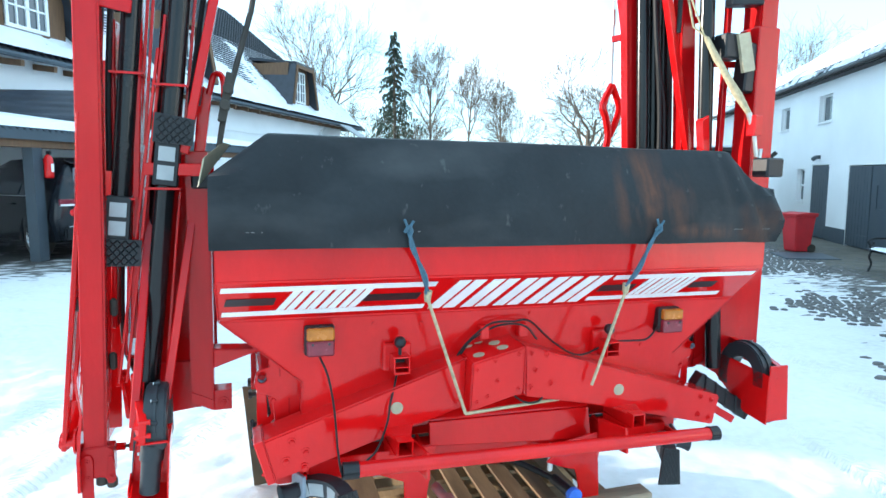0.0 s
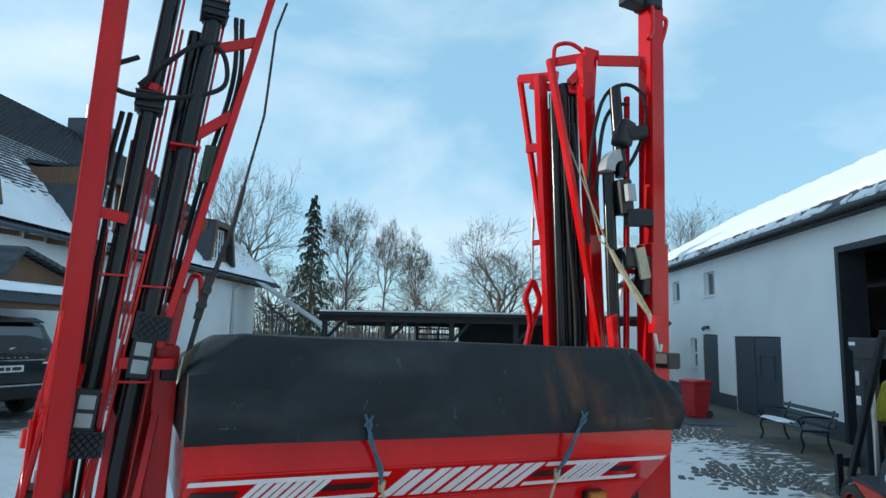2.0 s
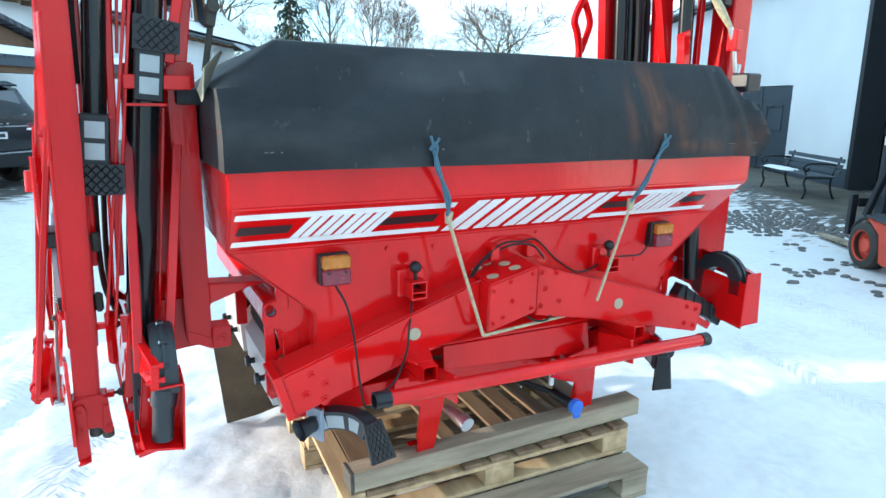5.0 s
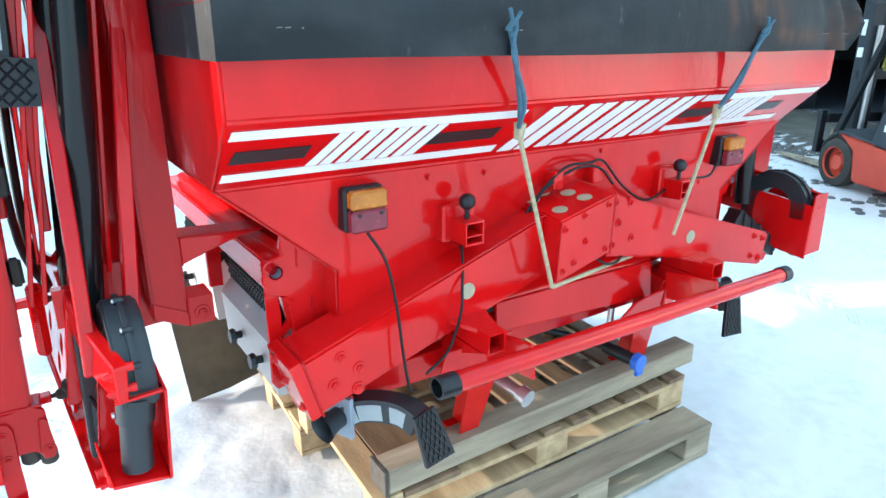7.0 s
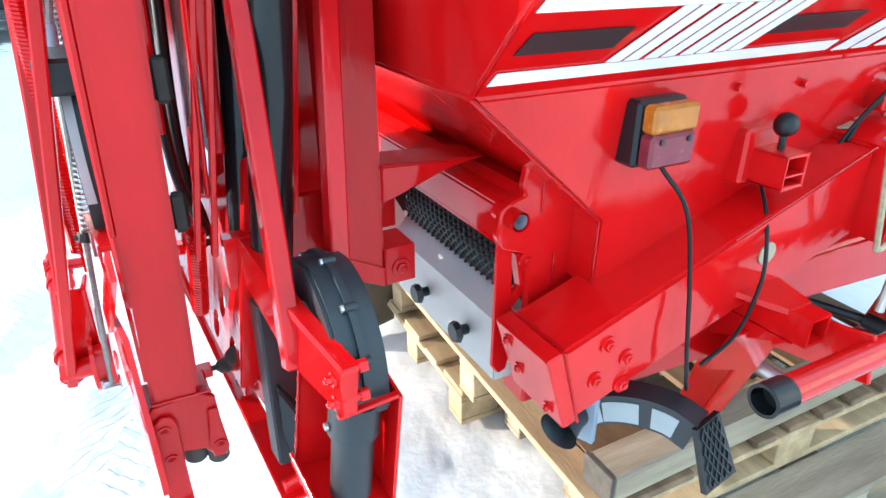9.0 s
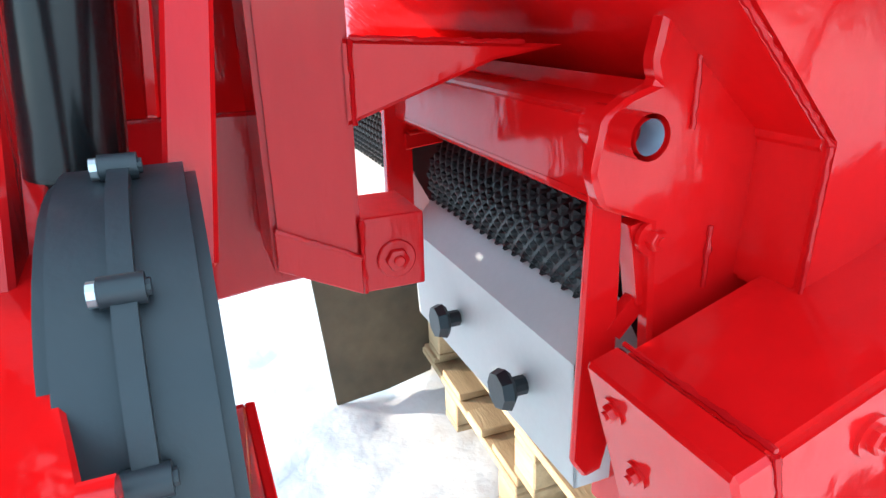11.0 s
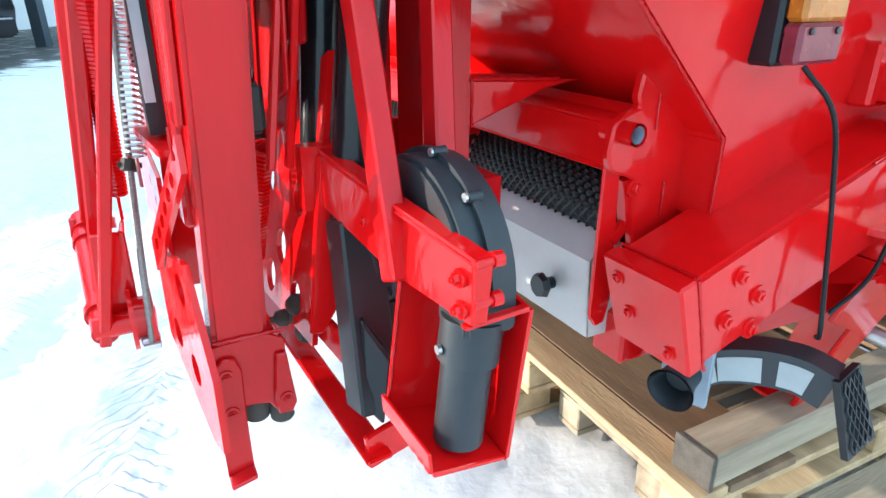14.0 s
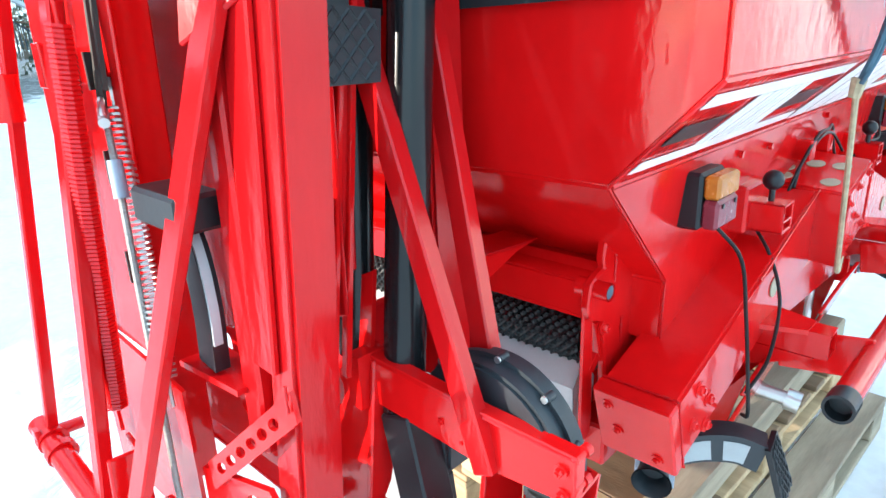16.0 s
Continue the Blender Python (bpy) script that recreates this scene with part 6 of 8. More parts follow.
P("spindle", pipes(([(-1.812, 0.930, 0.800), (-1.725, 0.920, 0.800)], 0.013, 12), ([(-1.816, 0.930, 0.800), (-1.806, 0.930, 0.800)], 0.021, 6)), RED2, label="red spindle with hexagon head")
P("pulley_axle", pipes(([(-1.792, 0.552, 0.722), (-1.690, 0.540, 0.728)], 0.021, 16)), RED, label="red axle tube of the pulley")
bm = bmesh.new()
slab(bm, [(-1.786, 0.578, 0.705), (-1.722, 0.572, 0.735), (-1.722, 0.585, 0.885), (-1.772, 0.590, 0.885)], (0, 0.010, 0))
slab(bm, [(-1.722, 0.572, 0.735), (-1.722, 0.66, 0.735), (-1.718, 0.66, 0.885), (-1.722, 0.585, 0.885)], (0.008, 0, 0))
P("pivot_plate", bm, RED, bevel=0.003, label="red pivot plate")
bm = bmesh.new()
for x in (-1.733, -1.700):
    pipe(bm, [(x, 0.537, 0.733), (x + 0.008, 0.537, 0.733)], 0.056, 26)
pipe(bm, [(-1.728, 0.537, 0.733), (-1.694, 0.537, 0.733)], 0.040, 20)
P("pulley", bm, RED, label="red pulley with grey wire rope")
rope_run = [(-1.712, 0.586, 0.720), (-1.710, 0.555, 0.688), (-1.707, 0.505, 0.690), (-1.703, 0.490, 0.735), (-1.697, 0.500, 0.86), (-1.687, 0.524, 1.018), (-1.676, 0.552, 1.18), (-1.662, 0.584, 1.364), (-1.650, 0.620, 1.440)]
P("wire_rope", pipes((smooth_line(rope_run), 0.0062, 8)), WIRE, label="grey wire rope")
bm = bmesh.new()
for y, z in ((0.503, 0.700), (0.520, 0.686)):
    box(bm, -1.722, -1.690, y - 0.012, y + 0.012, z - 0.010, z + 0.010)
    pipe(bm, [(-1.722, y - 0.018, z), (-1.690, y - 0.018, z)], 0.004, 6)
P("rope_clamp", bm, ZINC, label="zinc rope clamp", bevel=0.002)
P("rope_tie", pipes(([(-1.690, 0.520, 1.010), (-1.685, 0.527, 1.028)], 0.013, 8), ([(-1.705, 0.524, 1.022), (-1.668, 0.522, 1.016)], 0.005, 6)), RUBBER, label="dark tie on the rope")
P("rope_sleeve", pipes(([(-1.664, 0.578, 1.335), (-1.660, 0.590, 1.395)], 0.012, 12)), SLATEB, label="grey sleeve on the rope")
bm = bmesh.new()
ring = arc((-1.648, 0.632, 1.464), 0.022, 0, 360, (0.35, 0.93, 0), (0, 0, 1), 16)
pipe(bm, ring, 0.006, 8)
pipe(bm, [(-1.660, 0.600, 1.452), (-1.640, 0.655, 1.470)], 0.009, 10)
P("shackle", bm, STEEL, label="worn steel shackle")
bm = bmesh.new()
for dy in (-0.014, 0.014):
    beam(bm, (-1.640, 0.640 + dy, 1.50), (-1.620, 0.665 + dy, 1.68), 0.007, 0.010, (0, 1, 0))
pipe(bm, [(-1.646, 0.634, 1.476), (-1.638, 0.642, 1.53)], 0.008, 8)
pipe(bm, [(-1.622, 0.662, 1.66), (-1.612, 0.672, 1.78)], 0.008, 8)
P("turnbuckle", bm, RUBBER, label="dark turnbuckle")
for a, b, r, n in (((-1.712, 0.690, 0.925), (-1.694, 0.600, 1.60), 0.0165, 92), ((-1.675, 0.506, 1.034), (-1.626, 0.640, 1.47), 0.0145, 46)):
    P("spring", pipes((spring(a, b, r, n, 8), 0.0040 if r > 0.016 else 0.0024, 5), ([Vector(a) - V(0, 0, 0.05), Vector(a)], 0.0035, 6), ([Vector(b), Vector(b) + V(0, 0, 0.05)], 0.0035, 6)), STEEL if n == 46 else RED, label="coil spring")
bm = bmesh.new()
holed(bm, [V(-1.650, 0.53, 0.66), V(-1.650, 0.98, 0.64), V(-1.650, 0.98, 1.02), V(-1.650, 0.53, 0.99)], (0.008, 0, 0), [(V(-1.650, y, z), 0.010, 0.010) for y, z in ((0.637, 0.919), (0.640, 0.865), (0.700, 0.945), (0.720, 0.87), (0.66, 0.76), (0.80, 0.78))])
P("low_sheet", bm, RED, label="red sheet with small holes")
P("back_sheet", made(slab, [(-1.640, 0.60, 1.01), (-1.640, 1.00, 1.01), (-1.600, 1.06, 2.3), (-1.600, 0.60, 2.3)], (0.008, 0, 0)), RED, label="red folded sheet behind the column", bevel=0.003)
for z in (1.16, 1.34, 1.50):
    P("slot", made(box, -1.648, -1.630, 0.668, 0.676, z, z + 0.06), BLACKD, label="dark slot in the sheet")
P("cross_sheet", made(slab, [(-1.640, 0.62, 0.74), (-1.572, 0.62, 0.74), (-1.530, 0.62, 2.3), (-1.595, 0.62, 2.3)], (0, 0.008, 0)), RED, label="red cross sheet between the boom plates", bevel=0.003)
bm = bmesh.new()
slab(bm, [(-1.675, 0.44, 1.085), (-1.655, 0.30, 1.075), (-1.60, 0.30, 1.075), (-1.60, 0.44, 1.085)], (0, 0, 0.01))
P("ledge", bm, RED2)
fo = P("folded_outlet", made(box, -1.685, -1.612, 0.33, 0.48, 1.318, 1.372), BLACK, label="black outlet with grey window, folded in", bevel=0.006)
cur = smooth_line([(-1.645, 0.43, 1.345), (-1.647, 0.395, 1.315), (-1.648, 0.372, 1.26), (-1.648, 0.366, 1.19), (-1.646, 0.378, 1.10)], 4)
bm = bmesh.new()
ribbon(bm, cur, 0.050, 0.024, (1, 0, 0))
P("curved_duct", bm, BLACK, fo, smooth=60)
bm = bmesh.new()
ribbon(bm, [a + V(-0.004, -0.013, 0) for a in cur[2:15]], 0.034, 0.014, (1, 0, 0))
P("wear_plate", bm, GREYP, fo, smooth=60)

# top hoses and fittings of the left boom
q1, q2 = on(P1A, P1B, 2.93), on(T2A, T2B, 3.37)
for c0 in (q1, q2):
    bm = bmesh.new()
    box(bm, c0.x - 0.058, c0.x + 0.052, c0.y - 0.055, c0.y + 0.05, c0.z - 0.045, c0.z + 0.04)
    cp = P("pipe_coupler", bm, BLACK, bevel=0.010, seg=2, label="black pipe coupler")
    P("rib", beams(*[((c0.x - 0.06, c0.y - 0.058, c0.z + dz), (c0.x + 0.054, c0.y - 0.058, c0.z + dz), 0.008, 0.010, (0, 1, 0)) for dz in (-0.03, 0.0, 0.03)]), BLACK, cp)
    P("clamp_ring", pipes(([c0 + V(-0.005, 0, 0.045), c0 + V(-0.002, 0, 0.075)], 0.047, 18)), RED2, cp, "red clamp ring")
P("hose", pipes((smooth_line([q1 + V(-0.05, -0.05, 0.05), q1 + V(0.05, -0.08, 0.16), q1 + V(0.16, -0.08, 0.27), q1 + V(0.26, -0.06, 0.26), q1 + V(0.28, -0.06, 0.12), q1 + V(0.16, -0.07, 0.04), q1 + V(-0.02, -0.07, 0.0), q1 + V(-0.14, -0.06, 0.02), q1 + V(-0.16, -0.05, 0.10), q1 + V(-0.06, -0.05, 0.17)]), 0.0105, 8), (smooth_line([q1 + V(-0.03, -0.05, 0.05), q1 + V(0.03, -0.09, 0.14), q1 + V(0.13, -0.09, 0.24), q1 + V(0.24, -0.07, 0.30)]), 0.008, 8)), CABLE)
for dx in (-0.10, -0.07):
    P("hose", pipes((smooth_line([q1 + V(dx, 0.02, -0.05), q1 + V(dx - 0.03, 0.03, -0.3), on(P1A, P1B, 2.2) + V(dx, 0.03, 0), on(P1A, P1B, 1.85) + V(dx + 0.02, 0.03, 0)]), 0.011, 7)), CABLE)
for dx in (0.09, 0.115):
    P("hose", pipes((smooth_line([q2 + V(dx, 0.0, 0.0), q2 + V(dx + .01, 0.02, -0.3), on(T2A, T2B, 2.55) + V(dx - .01, 0.03, 0), on(T2A, T2B, 2.1) + V(dx - 0.03, 0.03, 0)]), 0.011, 7)), CABLE)
    P("hose_sleeve", pipes(([on(T2A, T2B, 2.78) + V(dx, 0.02, 0), on(T2A, T2B, 2.62) + V(dx, 0.025, 0)], 0.017, 8)), FIR)
# chain link rod and red hook at the left mast head
P("rod", pipes(([(-1.15, 0.22, 1.90), (-1.115, 0.20, 2.10), (-1.02, 0.20, 2.45), (-0.99, 0.2, 2.62)], 0.011, 8), ([(-0.99, 0.2, 2.62), (-0.93, 0.2, 2.95), (-0.91, 0.2, 3.35), (-0.87, 0.2, 3.5)], 0.006, 6)), RUBBER, label="rusty rod with chain links")
bm = bmesh.new()
for z, x in ((2.10, -1.118), (2.16, -1.105)):
    pipe(bm, [(x, 0.16, z), (x, 0.24, z)], 0.020, 12)
beam(bm, (-1.13, 0.2, 2.04), (-1.095, 0.2, 2.22), 0.03, 0.05, (0, 1, 0))
P("link_plate", bm, RUBBER, bevel=0.003)
P("hook", pipes((smooth_line([(-1.175, 0.29, 2.15), (-1.155, 0.28, 2.22), (-1.125, 0.26, 2.21), (-1.118, 0.24, 2.13)]), 0.012, 8)), RED)
P("lug", pipes(([(-1.738, 0.83, 1.45), (-1.734, 0.83, 1.53)], 0.026, 14)), RED, label="short red lug on the frame bar")
P("wedge_bracket", made(slab, [(-1.672, 0.815, 1.50), (-1.672, 0.815, 1.58), (-1.60, 0.815, 1.56), (-1.60, 0.815, 1.52)], (0, 0.04, 0)), RED, bevel=0.003)
# ---- folded right boom ----
P("boom_column", made(box, 1.372, 1.480, 0.22, 0.34, 0.95, 4.15), RED2, label="long red square boom tube, folded upright", bevel=0.007, seg=2)
P("column_sleeve", made(box, 1.362, 1.492, 0.212, 0.35, 0.95, 2.62), RED2, bevel=0.006)


def tower_bar(name, a, b, w, h, material=None, label=""):
    P(name, beams((a, b, w, h, (0, 1, 0))), material or RED, label=label, bevel=0.003)


tower_bar("strut", (0.83, 0.88, 3.78), (1.29, 0.88, 1.4), 0.030, 0.04, RED, "slim red strut")
tower_bar("strut", (0.77, 0.45, 3.72), (1.20, 0.45, 1.90), 0.034, 0.045, RED, "slim red strut")
tower_bar("boom_rail", (0.887, 0.72, 3.74), (1.03, 0.72, 1.6), 0.068, 0.06, RED2)
tower_bar("boom_rail", (1.073, 0.50, 3.82), (1.23, 0.50, 1.3), 0.085, 0.07, RED2)
for x0, x1, z0 in ((0.975, 1.09, 3.3), (1.00, 1.115, 3.1), (1.05, 1.15, 3.4)):
    P("hose", pipes((smooth_line([(x0, 0.58, z0), (x0 + 0.03, 0.55, z0 - 0.6), (x1 - 0.02, 0.56, 2.2), (x1, 0.56, 1.5)]), 0.014, 8)), CABLE)
P("sheet", made(slab, [(1.03, 0.76, 3.55), (0.93, 0.76, 3.55), (1.06, 0.76, 1.6), (1.18, 0.76, 1.6)], (0, 0.006, 0)), RUBBER, label="dark sheet behind the pipes")
tower_bar("boom_rail", (1.30, 0.36, 3.56), (1.29, 0.36, 1.3), 0.028, 0.03, RED2)
for x0, z0, x1 in ((0.945, 3.60, 1.06), (1.02, 3.68, 1.12), (1.085, 3.73, 1.17)):
    P("delivery_pipe", pipes(([(x0, 0.64, z0), (x1, 0.64, 1.5)], 0.036, 16)), PIPE, label="glossy black delivery pipe")
P("delivery_pipe", pipes(([(1.13, 0.34, 3.12), (1.22, 0.34, 1.3)], 0.036, 16)), PIPE, label="glossy black delivery pipe")
P("delivery_pipe", pipes(([(1.175, 0.33, 3.58), (1.225, 0.33, 3.02)], 0.036, 16)), PIPE, label="glossy black delivery pipe")
for a, b, w in (((0.82, 0.88, 3.76), (0.96, 0.62, 3.72), 0.06), ((0.86, 0.80, 3.70), (1.10, 0.55, 3.62), 0.05), ((0.93, 0.70, 3.83), (1.18, 0.48, 3.86), 0.06), ((1.0, 0.55, 3.66), (1.10, 0.50, 3.80), 0.05), ((1.14, 0.45, 3.80), (1.42, 0.30, 3.80), 0.07), ((1.09, 0.48, 3.55), (1.10, 0.47, 3.88), 0.10), ((0.88, 0.86, 3.28), (1.02, 0.70, 3.28), 0.06), ((0.96, 0.88, 2.65), (1.30, 0.50, 2.72), 0.035), ((1.20, 0.36, 2.45), (1.36, 0.33, 2.45), 0.03), ((1.10, 0.38, 3.04), (1.26, 0.34, 3.06), 0.02), ((1.26, 0.36, 2.80), (1.40, 0.30, 2.84), 0.03)):
    P("cross_bar", beams((a, b, 0.02, w, (0, 0, 1))), RED, bevel=0.003)
P("handle_bow", pipes((smooth_line([(0.92, 0.62, 3.82), (0.94, 0.62, 3.92), (1.03, 0.58, 3.94), (1.13, 0.55, 3.88)]), 0.014, 8)), RED)
P("hose", pipes((smooth_line([(1.05, 0.42, 2.6), (1.06, 0.42, 3.1), (1.12, 0.38, 3.5), (1.25, 0.33, 3.62), (1.36, 0.28, 3.55), (1.37, 0.27, 3.35), (1.30, 0.30, 3.15), (1.24, 0.32, 3.05)]), 0.012, 8), (smooth_line([(1.09, 0.40, 2.9), (1.12, 0.38, 3.3), (1.18, 0.36, 3.46), (1.27, 0.33, 3.5)]), 0.012, 8)), CABLE)
bm = bmesh.new()
beam(bm, (1.19, 0.29, 3.20), (1.23, 0.29, 3.36), 0.10, 0.10, (0, 1, 0))
beam(bm, (1.21, 0.27, 3.27), (1.35, 0.25, 3.31), 0.07, 0.08)
P("pipe_coupler", bm, BLACK, bevel=0.012, label="black pipe coupler")
bm = bmesh.new()
ribbon(bm, arc((1.19, 0.30, 3.04), 0.10, 100, 185, (1, 0, 0), (0, 0, 1), 6), 0.07, 0.07, (0, 1, 0))
P("outlet_box", bm, GREYP, smooth=60, label="grey curved outlet")
bm = bmesh.new()
beam(bm, (1.225, 0.30, 2.78), (1.20, 0.30, 2.99), 0.09, 0.09, (0, 1, 0))
beam(bm, (1.22, 0.28, 2.76), (1.38, 0.24, 2.77), 0.07, 0.10, (0, 0, 1))
P("outlet_box", bm, BLACK, bevel=0.006, label="black outlet box")
bm = bmesh.new()
beam(bm, (1.205, 0.22, 2.85), (1.193, 0.22, 2.95), 0.06, 0.03, (0, 1, 0))
P("wear_plate", bm, GREYP)
bm = bmesh.new()
box(bm, 1.19, 1.29, 0.24, 0.33, 2.46, 2.58)
beam(bm, (1.33, 0.27, 2.30), (1.35, 0.27, 2.54), 0.06, 0.09, (0, 1, 0))
P("outlet_box", bm, BLACK, bevel=0.008)
P("wear_plate", beams(((1.28, 0.235, 2.58), (1.325, 0.23, 2.40), 0.07, 0.02, (0, 1, 0))), DISC)
P("tower_head", made(box, 1.33, 1.46, 0.20, 0.34, 4.12, 4.26), BLACK, bevel=0.012)
P("tower_head", made(box, 1.17, 1.30, 0.20, 0.30, 4.10, 4.22), BLACK, bevel=0.012)
P("handle_bow", pipes((smooth_line([(1.10, 0.24, 4.30), (1.25, 0.24, 4.24), (1.36, 0.22, 4.18), (1.38, 0.22, 3.98), (1.35, 0.22, 3.90)]), 0.016, 8), (smooth_line([(1.52, 0.28, 4.12), (1.56, 0.28, 4.10), (1.53, 0.28, 3.98), (1.49, 0.28, 3.90)]), 0.014, 8)), RED)
# wire tie across the tower, with its bandaged tensioner
P("tie_wire", pipes(([(1.02, 0.45, 3.1), (1.09, 0.36, 2.62), (1.14, 0.30, 2.55)], 0.006, 6), ([(0.88, 0.46, 3.3), (1.13, 0.32, 2.56)], 0.005, 6)), ROPE_S)
P("tensioner", pipes(([(1.13, 0.31, 2.56), (1.16, 0.26, 2.45), (1.20, 0.22, 2.36)], [0.013, 0.018, 0.012], 10), ([(1.18, 0.24, 2.40), (1.23, 0.18, 2.27), (1.27, 0.15, 2.19)], [0.016, 0.021, 0.013], 10)), ROPE_S, label="tensioner wrapped in cloth")
P("shackle", pipes(([(1.27, 0.15, 2.19), (1.30, 0.14, 2.10)], 0.014, 8), ([(1.30, 0.14, 2.10), (1.315, 0.13, 1.98)], 0.010, 8), ([(1.34, 0.13, 2.02), (1.325, 0.13, 1.92)], 0.010, 8)), STEEL)
P("clevis", made(box, 1.275, 1.325, 0.11, 0.17, 2.08, 2.18), RED, bevel=0.006)
bm = bmesh.new()
box(bm, 1.30, 1.40, 0.04, 0.14, 1.885, 1.975)
P("deflector", bm, BLACK, bevel=0.008, label="black ribbed deflector")
P("hanging_wire", pipes(([(1.03, 1.0, 3.4), (1.04, 1.0, 2.85)], 0.004, 6), ([(1.04, 1.0, 2.85), (1.042, 1.0, 2.76)], 0.014, 8), ([(1.042, 1.0, 2.76), (1.045, 1.0, 2.42)], 0.008, 6)), STEEL)
P("hook", pipes((smooth_line([(1.05, 1.0, 2.42), (0.995, 1.0, 2.30), (1.02, 1.0, 2.22), (1.04, 1.0, 2.12), (1.02, 1.0, 2.02), (0.98, 1.0, 1.9)]), 0.022, 8), (smooth_line([(1.05, 1.0, 2.42), (1.105, 1.0, 2.30), (1.09, 1.0, 2.22), (1.05, 1.0, 2.12)]), 0.020, 8)), RED, label="red forged hook")
# lower end of the right boom: bracket with elbow
boom_foot(1)
P("bracket_foot", beams(((0.99, 0.04, 0.83), (1.15, 0.02, 0.735), 0.09, 0.035)), RED, bevel=0.003)
bm = bmesh.new()
beam(bm, (0.98, 0.06, 0.93), (1.25, 0.02, 0.75), 0.07, 0.07)
for f in (0.1, 0.3, 0.5, 0.7, 0.9):
    p = V(0.98, 0.06, 0.93).lerp(V(1.25, 0.02, 0.75), f)
    beam(bm, p - V(.004, 0, 0), p + V(.004, 0, 0), 0.085, 0.085)
P("pipe_foot", bm, BLACK, bevel=0.004)
P("delivery_pipe", pipes(([(1.10, 0.12, 1.35), (1.115, 0.10, 0.96)], 0.036, 16), ([(1.02, 0.2, 1.30), (1.03, 0.2, 1.05)], 0.036, 14)), PIPE)
P("boom_plate", made(box, 1.19, 1.36, 0.20, 0.22, 0.95, 1.62), RED2, bevel=0.004)

# weld beads along the joints


def weld(a, b, r=0.0030, seed=0):
    a, b = Vector(a), Vector(b)
    n = max(3, int((b - a).length / 0.006))
    pts = [a.lerp(b, k / n) + Vector((noise.noise((k * 1.3, seed, 1)), noise.noise((k * 1.1, seed, 5)), noise.noise((k * 1.7, seed, 9)))) * 0.0012 for k in range(n + 1)]
    rr = [r * (0.85 + 0.18 * math.sin(k * 2.1) + 0.5 * noise.noise((k * 0.35, seed, 3))) for k in range(n + 1)]
    P("weld_bead", pipes((pts, rr, 6)), RED2)


for k, (a, b) in enumerate((((-1.006, -0.0825, 0.903), (-0.960, -0.0825, 0.739)), ((-1.004, -0.080, 0.9045), (-1.004, 0.076, 0.9045)),
                            ((-0.935, 0.098, 1.16), (-0.935, 0.098, 1.08)), ((-0.90, 0.098, 0.99), (-0.90, 0.098, 0.93)), ((-0.86, 0.028, 1.07), (-0.862, 0.028, 0.94)),
                            ((-1.178, 0.269, 1.155), (-1.178, 0.269, 1.078)), ((-1.178, 0.269, 1.156), (-1.00, 0.269, 1.146)), ((-1.262, 0.267, 0.986), (-1.180, 0.267, 0.946)), ((-1.178, 0.269, 0.985), (-1.178, 0.269, 0.906)),
                            ((-1.636, 0.203, 0.828), (-1.540, 0.203, 0.826)), ((-1.453, 0.258, 1.07), (-1.453, 0.258, 0.995)),
                            ((-1.150, 0.0, 1.325), (-0.857, 0.03, 1.07)), ((-1.156, -0.166, 1.49), (-1.151, 0.0, 1.326)), ((1.110, 0.0, 1.325), (0.817, 0.03, 1.07)),
                            ((-0.243, -0.147, 0.958), (-0.236, -0.147, 1.147)), ((-0.014, -0.146, 1.20), (-0.018, -0.146, 1.012)), ((-0.236, -0.08, 1.152), (-0.62, -0.08, 1.026)),
                            ((-1.424, 0.028, 0.95), (-1.449, 0.028, 0.757)), ((-1.330, 0.034, 0.728), (-1.328, -0.08, 0.714)), ((-1.445, -0.088, 0.748), (-1.449, 0.03, 0.764)),
                            ((-1.436, 0.0, 0.972), (-1.436, 0.034, 0.99)), ((-1.650, 0.17, 1.10), (-1.650, 0.17, 1.14)))):
    weld(a, b, seed=k)

# ---- tarpaulin and ropes ----


